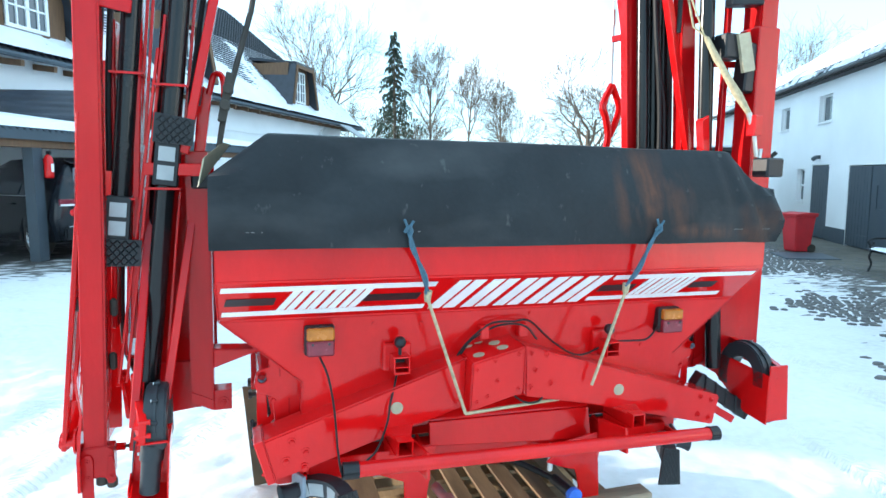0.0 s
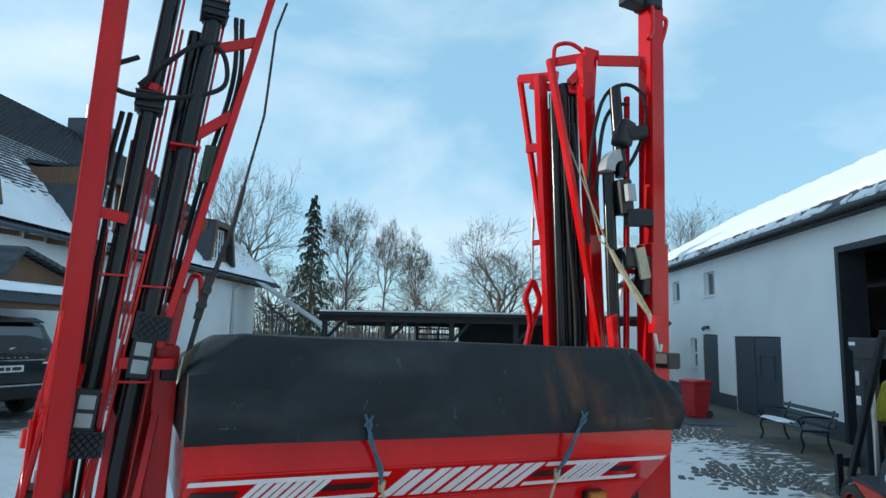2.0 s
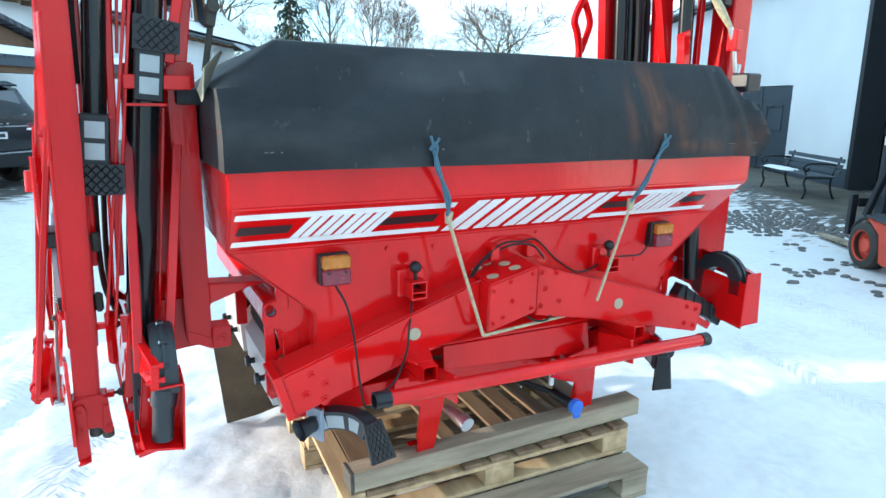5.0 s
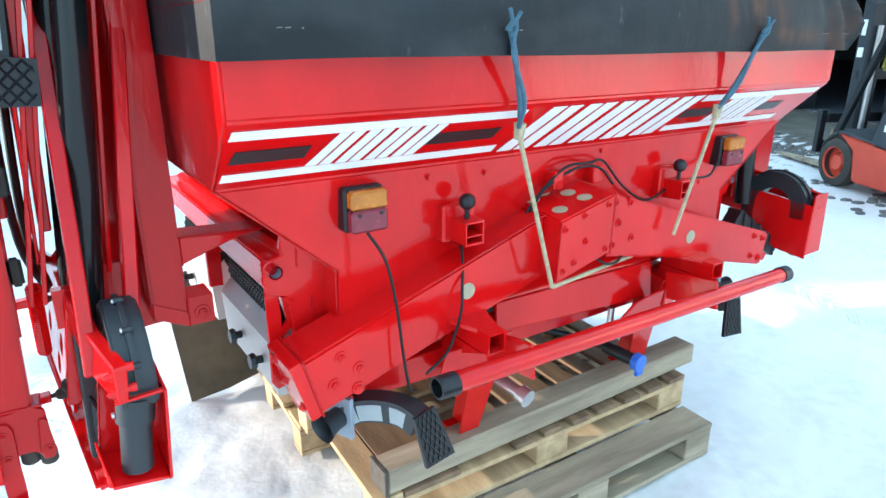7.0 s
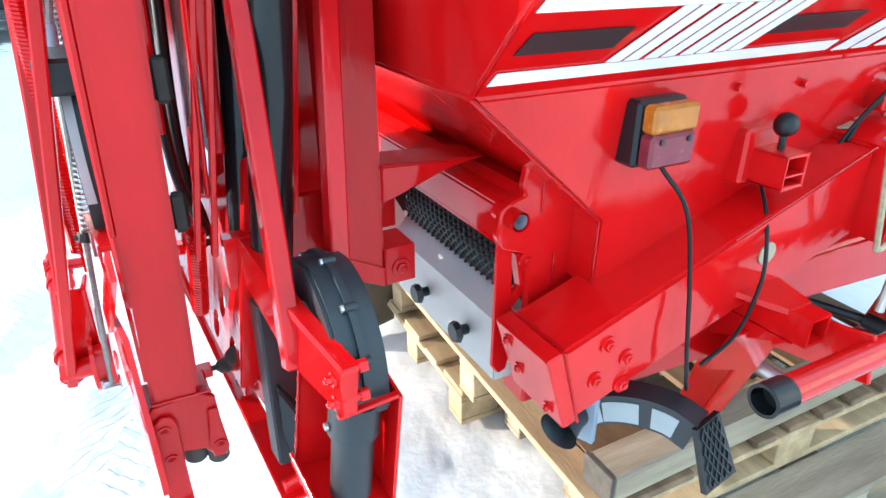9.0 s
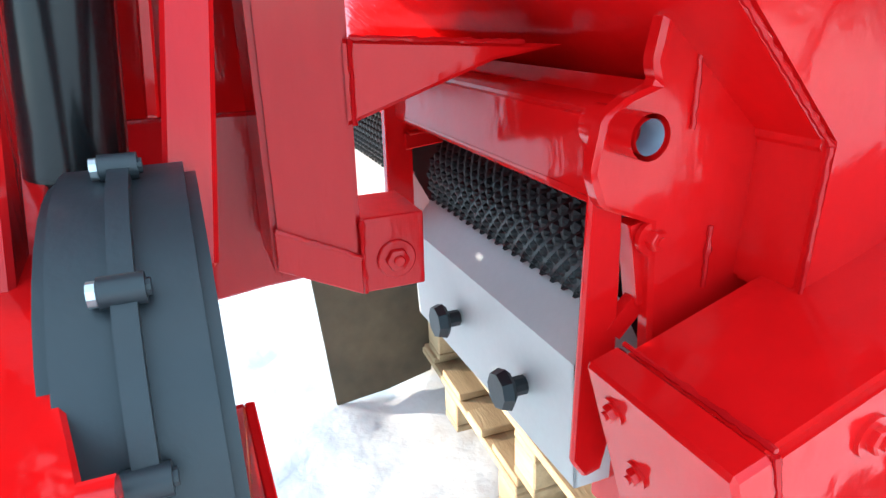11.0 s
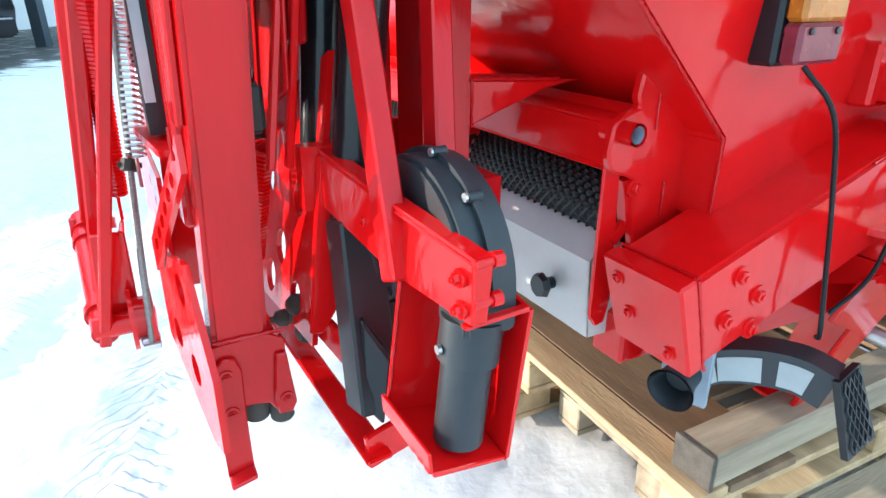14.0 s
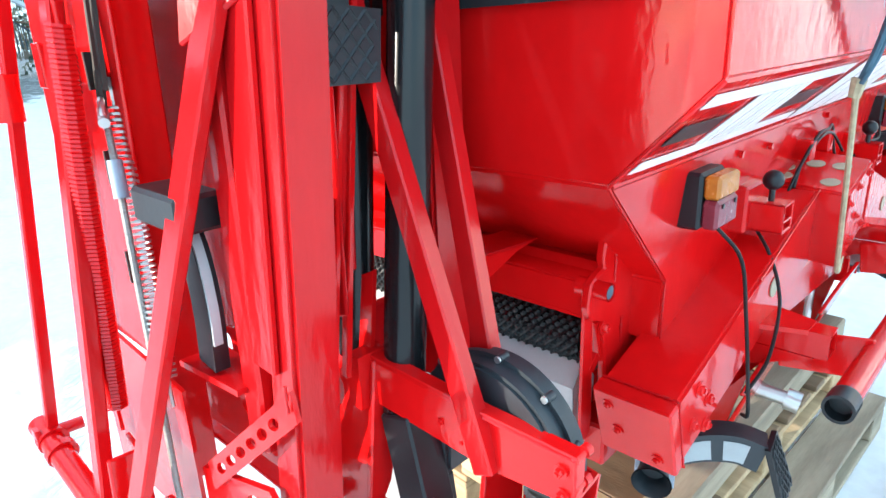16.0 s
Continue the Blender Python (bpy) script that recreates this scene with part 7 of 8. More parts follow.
def cover():
    """A heavy tarp over the hopper: gabled top, front flap with a sewn hem, bunched at the ends."""
    bm = bmesh.new()
    nxx, rows = 190, []
    rs = random.Random(5)
    prof = [(-0.212, 1.605, 0), (-0.214, 1.635, 0), (-0.212, 1.668, 0), (-0.213, 1.70, 0), (-0.203, 1.74, 0), (-0.184, 1.80, 0), (-0.155, 1.86, 0.15), (-0.120, 1.92, 0.55), (-0.085, 1.973, 0.92), (-0.072, 1.985, 1), (-0.050, 1.990, 1), (0.0, 1.991, 1), (0.25, 1.985, 1), (0.62, 1.98, 1), (1.0, 1.975, 1), (1.35, 1.95, 1), (1.53, 1.88, .5), (1.56, 1.70, 0), (1.56, 1.60, 0)]
    x0, x1 = -1.170, 1.140
    for i in range(nxx + 1):
        u = i / nxx
        x = x0 + (x1 - x0) * u
        edge = min(x - x0, x1 - x)
        drop = max(0.0, 1 - edge / (0.19 if u < 0.5 else 0.17))
        ring = []
        for y, z, k in prof:
            zz = z - k * (0.145 if u < 0.5 else 0.20) * drop
            zz += 0.004 * noise.noise((x * 3, y * 5, z * 3))
            yy = y + (0.010 * noise.noise((x * 2.6, z * 4, 1.3)) + 0.004 * noise.noise((x * 9, z * 7, 4.0)) + 0.0016 * noise.noise((x * 26, z * 20, 2.0))) * (1 if y < 0.05 else 0.4)
            right = max(0.0, (u - 0.86) / 0.14)
            yy -= 0.020 * right * math.sin(x * 62 + (z - 1.9) * 30 * right) * (1 - k * 0.5)
            ring.append(bm.verts.new((x, yy, zz)))
        rows.append(ring)
    for a, b in zip(rows, rows[1:]):
        for k in range(len(prof) - 1):
            bm.faces.new((a[k], b[k], b[k + 1], a[k + 1]))
    for ring in (rows[0], rows[-1]):
        bm.faces.new(ring)
    return bm


def tarp_material():
    """Faded canvas: pale dust, scuffs, and rust that has run down in streaks."""
    m = CANVAS.copy()
    m.name = "black_tarp_rust"
    nt = m.node_tree
    b = nt.nodes["Principled BSDF"]
    co = nt.nodes.new("ShaderNodeTexCoord")

    def mapped(scale, loc=(0, 0, 0)):
        mp = nt.nodes.new("ShaderNodeMapping")
        mp.inputs["Scale"].default_value, mp.inputs["Location"].default_value = scale, loc
        nt.links.new(co.outputs["Object"], mp.inputs["Vector"])
        return mp.outputs["Vector"]

    def grain(scale, detail, stretch):
        n = nt.nodes.new("ShaderNodeTexNoise")
        n.inputs["Scale"].default_value, n.inputs["Detail"].default_value = scale, detail
        nt.links.new(mapped(stretch), n.inputs["Vector"])
        return n.outputs["Fac"]

    def spread(v, lo, hi, top=1.0):
        r = nt.nodes.new("ShaderNodeMapRange")
        r.inputs["From Min"].default_value, r.inputs["From Max"].default_value, r.inputs["To Max"].default_value = lo, hi, top
        nt.links.new(v, r.inputs["Value"])
        return r.outputs["Result"]

    def both(op, p, q):
        n = nt.nodes.new("ShaderNodeMath")
        n.operation = op
        nt.links.new(p, n.inputs[0])
        nt.links.new(q, n.inputs[1])
        return n.outputs[0]

    def blend(f, p, colour):
        n = nt.nodes.new("ShaderNodeMix")
        n.data_type = "RGBA"
        n.inputs[7].default_value = (*colour, 1)
        nt.links.new(f, n.inputs[0])
        nt.links.new(p, n.inputs[6])
        return n.outputs[2]

    stain = None
    for centre, radius in (((0.50, -0.15, 1.80), (0.24, 3.0, 0.22)), ((1.02, -0.2, 1.69), (0.15, 3.0, 0.11)), ((0.80, -0.2, 1.655), (0.42, 3.0, 0.045))):
        sc = tuple(1 / r for r in radius)
        g = nt.nodes.new("ShaderNodeTexGradient")
        g.gradient_type = "SPHERICAL"
        nt.links.new(mapped(sc, tuple(-c * k for c, k in zip(centre, sc))), g.inputs["Vector"])
        stain = g.outputs["Fac"] if stain is None else both("MAXIMUM", stain, g.outputs["Fac"])
    streaks = both("MULTIPLY", spread(grain(1.0, 6, (16, 2, 3.5)), 0.36, 0.68), spread(grain(7.0, 5, (1, 1, 1)), 0.25, 0.75))
    rust = spread(both("MULTIPLY", stain, streaks), 0.02, 0.36, 0.62)
    col = b.inputs["Base Color"].links[0].from_socket
    col = blend(spread(grain(2.2, 7, (1, 1, 1.8)), 0.50, 0.78, 0.75), col, (0.050, 0.055, 0.058))
    col = blend(spread(grain(26, 4, (1, 1, 0.5)), 0.66, 0.74, 0.5), col, (0.085, 0.088, 0.088))
    col = blend(rust, col, (0.135, 0.050, 0.024))
    nt.links.new(col, b.inputs["Base Color"])
    return m


tp = thing("tarpaulin", "black canvas tarpaulin with rusty stains tied over the hopper", "tarpaulin", m=MACHINE)
part("sheet", cover(), tarp_material(), tp, smooth=24)
part("lining", made(slab, [(-1.205, -0.10, 1.80), (-1.190, -0.04, 1.895), (-1.130, 0.02, 1.950), (-1.105, 0.16, 1.950), (-1.185, 0.18, 1.84)], (0.006, 0, 0.008)), DISC, tp, "pale folded lining at the open end", bevel=0.004)
bm = bmesh.new()
k = -1.12
rs = random.Random(8)
while k < 1.10:
    if rs.random() < 0.62:
        beam(bm, (k, -0.210 + 0.012 * noise.noise((k * 2.6, 6.6, 1.3)), 1.660), (k + 0.011, -0.210 + 0.012 * noise.noise((k * 2.6, 6.6, 1.3)), 1.661), 0.002, 0.0022)
    k += 0.016
part("hem_stitching", bm, STITCH, tp, "pale hem stitching", kind="stuff")


def rope(x_top, x_knot, x_low, z_low, label):
    r = thing("rope", label, "rope", "ropes tying the tarpaulin", MACHINE)
    top = [(x_top, -0.225, 1.665), (x_top + 0.25 * (x_knot - x_top), -0.218, 1.605), (x_top + 0.7 * (x_knot - x_top), -0.192, 1.50), (x_knot, -0.165, 1.43)]
    part("blue_cord", pipes((smooth_line(top), 0.007, 7), (smooth_line([(p[0] + 0.010 * (-1) ** i, p[1] - 0.006, p[2]) for i, p in enumerate(top)]), 0.006, 7)), ROPE_B, r, "blue twisted cord")
    bm = bmesh.new()
    pipe(bm, smooth_line([(x_top - 0.012, -0.23, 1.66), (x_top, -0.24, 1.68), (x_top + 0.012, -0.23, 1.66), (x_top, -0.225, 1.65)]), 0.007, 6)
    pipe(bm, [(x_top, -0.235, 1.67), (x_top - 0.018, -0.245, 1.705)], 0.005, 6)
    pipe(bm, [(x_top, -0.235, 1.67), (x_top + 0.014, -0.245, 1.70)], 0.005, 6)
    part("knot", bm, ROPE_B, r)
    bm = bmesh.new()
    pipe(bm, [(x_knot, -0.165, 1.44), (x_knot, -0.160, 1.40)], [0.016, 0.012], 8)
    pipe(bm, [(x_knot, -0.163, 1.41), (x_low, -0.150, z_low)], 0.0065, 7)
    part("sisal_cord", bm, ROPE_S, r, "pale sisal cord")
    return r


ra = rope(-0.520, -0.425, -0.262, 0.955, "blue and sisal rope tying down the tarpaulin")
part("sisal_cord", pipes(([(-0.262, -0.152, 0.955), (0.28, -0.06, 0.945)], 0.0065, 7)), ROPE_S, ra)
rope(0.505, 0.415, 0.285, 1.02, "blue and sisal rope tying down the tarpaulin")

# ---- car under the carport ----
CHROME = mat("chrome", (0.75, 0.76, 0.78), 0.15, metal=1.0, var=0.05, bump=0.0)
PLATE = mat("plate_white", (0.62, 0.65, 0.68), 0.4, var=0.05, bump=0.0)
FORKRED = mat("truck_red", (0.62, 0.045, 0.02), 0.42, var=0.15, scale=3, fine=30, bump=0.06, second=(0.66, 0.07, 0.03))
SLATE = mat("slate_plastic", (0.030, 0.037, 0.047), 0.5, var=0.2, scale=5, fine=60, bump=0.08)
BINRED = mat("bin_red", (0.50, 0.018, 0.025), 0.5, var=0.12, scale=4, fine=60, bump=0.06)
COBBLE = mat("cobble_stone", (0.10, 0.10, 0.105), 0.7, var=0.35, scale=6, fine=50, bump=0.3, second=(0.17, 0.16, 0.15))
MOSS = mat("mossy_paving", (0.085, 0.078, 0.060), 0.8, var=0.4, scale=2.2, fine=22, bump=0.5, second=(0.17, 0.155, 0.125))


def ring_pipe(bm, c, r, tube, ax1, ax2, n=28, m=8):
    pts = arc(c, r, 0, 360, ax1, ax2, n)
    cs = Vector(c)
    rings = []
    nrm = Vector(ax1).cross(Vector(ax2))
    for p in pts[:-1]:
        d = (p - cs).normalized()
        rings.append([bm.verts.new(p + d * (tube * math.cos(2 * math.pi * k / m)) + nrm * (tube * math.sin(2 * math.pi * k / m))) for k in range(m)])
    for i in range(len(rings)):
        a, b = rings[i], rings[(i + 1) % len(rings)]
        for k in range(m):
            bm.faces.new((a[k], b[k], b[(k + 1) % m], a[(k + 1) % m]))


def wheel(parent, c, r, width, side, rim_mat, spokes):
    """A tyre with its rim; side points outwards along x."""
    cx, cy, cz = c
    bm = bmesh.new()
    prof = ((-0.5, 0.66), (-0.5, 0.86), (-0.42, 0.97), (-0.25, 1.0), (0.25, 1.0), (0.42, 0.97), (0.5, 0.86), (0.5, 0.66))
    n = 40
    rings = []
    for k in range(n):
        a = 2 * math.pi * k / n
        rings.append([bm.verts.new((cx + w * width, cy + r * f * math.cos(a), cz + r * f * math.sin(a))) for w, f in prof])
    for k in range(n):
        a, b = rings[k], rings[(k + 1) % n]
        for j in range(len(prof)):
            bm.faces.new((a[j], b[j], b[(j + 1) % len(prof)], a[(j + 1) % len(prof)]))
    ty = part("wheel", bm, RUBBER, parent, "black tyre with its rim")
    bm = bmesh.new()
    xo = cx + side * width * 0.42
    ring_pipe(bm, (xo, cy, cz), r * 0.66, r * 0.05, (0, 1, 0), (0, 0, 1))
    pipe(bm, [(xo - side * 0.10, cy, cz), (xo - side * 0.06, cy, cz)], r * 0.64, 28)
    if spokes:
        for k in range(spokes):
            for o in (-9, 9):
                a = radians(360 * k / spokes + o)
                beam(bm, (xo - side * 0.01, cy + 0.06 * math.cos(a), cz + 0.06 * math.sin(a)), (xo, cy + r * 0.66 * math.cos(a + o * 0.012), cz + r * 0.66 * math.sin(a + o * 0.012)), 0.03, 0.035, (1, 0, 0))
        pipe(bm, [(xo - side * 0.04, cy, cz), (xo + side * 0.012, cy, cz)], 0.07, 16)
    else:
        pipe(bm, [(xo - side * 0.06, cy, cz), (xo - side * 0.02, cy, cz)], [r * 0.42, r * 0.30], 20)
        for k in range(6):
            a = radians(60 * k)
            bolt(bm, (xo - side * 0.04, cy + r * 0.36 * math.cos(a), cz + r * 0.36 * math.sin(a)), (side, 0, 0), 0.012, 0.012)
    part("rim", bm, rim_mat, ty, "light alloy rim" if spokes else "red steel rim")
    return ty


def car():
    h = (-YA * math.cos(radians(22)) + YB * math.sin(radians(22)))
    side = Vector((h.y, -h.x, 0))
    o = YA * -7.84 + YB * 7.55 + V(0, 0, 0.40)
    m = Matrix(((side.x, h.x, 0, o.x), (side.y, h.y, 0, o.y), (0, 0, 1, o.z), (0, 0, 0, 1)))
    c = thing("car", "black estate car with silver trim, parked under the carport", "car", m=m)
    # cross sections along the length: half widths at sill, waist, shoulder and roof, with their heights
    secs = ((0.0, .80, .42, .90, .72, .84, 1.00, .70, 1.06), (0.06, .88, .36, .96, .70, .92, 1.04, .72, 1.30), (0.22, .92, .30, .98, .70, .94, 1.07, .68, 1.60), (0.55, .93, .28, .985, .72, .95, 1.08, .67, 1.70), (1.2, .93, .27, .985, .72, .95, 1.08, .67, 1.74), (2.2, .93, .27, .985, .72, .95, 1.07, .66, 1.73),
            (2.75, .93, .27, .985, .72, .95, 1.06, .64, 1.62), (3.25, .93, .27, .98, .72, .93, 1.04, .74, 1.14), (3.9, .92, .28, .96, .72, .88, .98, .70, 1.04), (4.45, .86, .32, .90, .66, .80, .84, .60, .90), (4.62, .70, .40, .76, .62, .68, .76, .5, .78))
    rings = []
    bm = bmesh.new()
    for y, w0, z0, w1, z1, w2, z2, w3, z3 in secs:
        half = [(w0, z0), (w1, z1), (w2, z2), ((w2 + w3) / 2 + .02, z2 + (z3 - z2) * .55), (w3, z3), (w3 * .5, z3 + .035)]
        ring = [(x, y, z) for x, z in half] + [(-x, y, z) for x, z in reversed(half)]
        rings.append([bm.verts.new(p) for p in ring])
    for a, b in zip(rings, rings[1:]):
        n = len(a)
        for k in range(n):
            bm.faces.new((a[k], b[k], b[(k + 1) % n], a[(k + 1) % n]))
    bm.faces.new(rings[0])
    bm.faces.new(list(reversed(rings[-1])))
    part("body", bm, CARP, c, "glossy black bodywork", smooth=50)
    part("rear_window", made(slab, [(-.66, 0.045, 1.16), (.66, 0.045, 1.16), (.58, 0.175, 1.56), (-.58, 0.175, 1.56)], (0, -.022, .008)), GLASS, c, "dark rear window")
    for s in (-1, 1):
        bm = bmesh.new()
        for y0, y1, q0, q1 in ((0.62, 1.30, 0.62, 1.30), (1.36, 2.16, 1.36, 2.14), (2.22, 3.05, 2.22, 2.66)):
            slab(bm, [(s * .957, y0, 1.10), (s * .957, y1, 1.10), (s * .735, q1, 1.58), (s * .735, q0, 1.58)], (s * .012, 0, .004))
        part("side_window", bm, GLASS, c)
        part("window_trim", beams(((s * .962, 0.55, 1.085), (s * .962, 3.15, 1.085), .02, .018)), CHROME, c, "thin silver trim")
        bm = bmesh.new()
        box(bm, *sorted((s * .62, s * .905)), -.012, .05, .93, 1.04)
        tl = part("tail_light", bm, REDLENS, c, "pale and red tail light", bevel=.008)
        part("clear_lens", made(box, *sorted((s * .60, s * .90)), -.02, .02, .925, .955), WHITE, tl)
        part("door_handle", made(box, *sorted((s * .975, s * 1.0)), 1.50, 1.70, .93, .955), CARP, c, bevel=.006)
        for y in (0.92, 3.75):
            wheel(c, (s * .84, y, .36), .36, .24, s, CHROME, 5)
        for y in (0.92, 3.75):
            part("wheel_arch", pipes((arc((s * .955, y, .36), .42, -10, 190, (0, 1, 0), (0, 0, 1), 18), .03, 8)), BLACK, c)
    part("tailgate_trim", made(box, -.62, .62, -.018, .02, .985, 1.005), CHROME, c, "silver strip across the tailgate")
    np_ = part("number_plate", made(box, -.26, .26, -.024, .0, .80, .91), PLATE, c, "pale plate with dark bars", bevel=.003)
    bm = bmesh.new()
    for x0, x1 in ((-.22, -.06), (-.04, .04), (.07, .22)):
        box(bm, x0, x1, -.027, -.023, .825, .885)
    part("plate_bar", bm, BLACKD, np_)
    for k in range(7):
        part("badge_bar", made(box, -.33 + k * .10, -.28 + k * .10, -.012, .0, 1.03, 1.05), CHROME, c, "small silver bar")
    part("bumper", made(box, -.86, .86, -.05, .10, .34, .58), BLACK, c, "matt black bumper", bevel=.03, seg=2)
    part("bumper_strip", made(box, -.80, .80, -.058, -.04, .56, .585), CHROME, c)
    part("rear_wiper", beams(((.02, .03, 1.19), (.36, .06, 1.235), .02, .02)), PLATE, c, "wiper with snow on it")
    part("roof_spoiler", made(slab, [(-.62, .10, 1.635), (.62, .10, 1.635), (.62, .36, 1.70), (-.62, .36, 1.70)], (0, 0, .03)), CARP, c, bevel=.008)
    part("mirror", made(box, -1.12, -.95, 2.85, 2.95, 1.06, 1.20), CARP, c, bevel=.02)


car()

# ---- bench by the barn ----


def bench():
    ang = math.atan2(YB.y, YB.x)
    b = thing("bench", "dark garden bench with cast arms and snow on its seat", "bench", m=YARD @ Matrix.Translation((6.06, 9.75, 0.0)))
    for k, (a, z) in enumerate(((-.20, .425), (-.08, .42), (.04, .415), (.16, .41))):
        part("seat_slat", made(box, a - .05, a + .05, -.97, .97, z, z + .025), DARKP, b, bevel=.004)
    for a, z in ((.262, .50), (.29, .60), (.318, .70)):
        part("back_slat", beams(((a, -.97, z), (a, .97, z), .022, .075, (.25, 0, 1))), DARKP, b, bevel=.004)
    for y in (-.80, .80):
        bm = bmesh.new()
        pipe(bm, smooth_line([(-.26, y, .0), (-.21, y, .16), (-.25, y, .30), (-.22, y, .40)]), .02, 8)
        pipe(bm, smooth_line([(.30, y, .0), (.22, y, .20), (.22, y, .40), (.30, y, .60), (.35, y, .76)]), .02, 8)
        pipe(bm, [(-.22, y, .40), (.22, y, .39)], .018, 8)
        lg = part("end_frame", bm, BLACK, b, "cast iron end frame")
        bm = bmesh.new()
        pipe(bm, smooth_line([(.27, y, .62), (.0, y, .645), (-.20, y, .635), (-.28, y, .58), (-.25, y, .52), (-.19, y, .53), (-.20, y, .58)]), .018, 8)
        pipe(bm, smooth_line([(-.20, y, .42), (-.25, y, .50), (-.20, y, .54)]), .015, 8)
        part("arm_rest", bm, BLACK, lg)
    bm = bmesh.new()
    n = 24
    rows = []
    for i in range(n + 1):
        y = -.15 + 1.08 * i / n
        w = .17 * min(1, (1.0 - abs(2 * i / n - 1)) * 3 + .15)
        rows.append([bm.verts.new((-.10 + f * w, y, .447 + hh * (1 + .5 * noise.noise((y * 5, f, 3))))) for f, hh in ((-1, 0), (-.8, .018), (0, .03), (.8, .018), (1, 0))])
    for p, q in zip(rows, rows[1:]):
        for k in range(4):
            bm.faces.new((p[k], q[k], q[k + 1], p[k + 1]))
    tagged(part("snow_patch", bm, SNOW), "thin snow lying on the bench seat", "snow").matrix_world = YARD @ Matrix.Translation((6.06, 9.75, 0.0))


bench()

# ---- wheelie bin ----


def wheelie_bin():
    b = thing("wheelie_bin", "red plastic wheelie bin beside the barn door", "bin", m=YARD @ Matrix.Translation((5.62, 13.75, 0.0)) @ pose(0, 0, 0, 0, 0, 18))
    bm = bmesh.new()
    lo = [bm.verts.new(p) for p in ((-.19, -.21, .03), (.19, -.21, .03), (.19, .21, .03), (-.19, .21, .03))]
    hi = [bm.verts.new(p) for p in ((-.25, -.28, .86), (.25, -.28, .86), (.25, .28, .86), (-.25, .28, .86))]
    for k in range(4):
        bm.faces.new((lo[k], lo[(k + 1) % 4], hi[(k + 1) % 4], hi[k]))
    bm.faces.new(list(reversed(lo)))
    bm.faces.new(hi)
    part("body", bm, BINRED, b, bevel=.02, seg=2)
    part("rim", made(box, -.275, .275, -.30, .30, .845, .885), BINRED, b, bevel=.008)
    part("lid", made(slab, [(-.28, -.31, .886), (.29, -.31, .886), (.29, -.31, .93), (0, -.31, .95), (-.28, -.31, .92)], (0, .62, 0)), BINRED, b, bevel=.010)
    for y in (-.20, .20):
        part("wheel", pipes(([(.21, y - .03, .10), (.21, y + .03, .10)], .10, 20)), RUBBER, b)
    part("handle", pipes(([(.30, -.22, .88), (.33, -.22, .90), (.33, .22, .90), (.30, .22, .88)], .016, 8)), BINRED, b)


wheelie_bin()

# ---- forklift in front of the tall gate ----


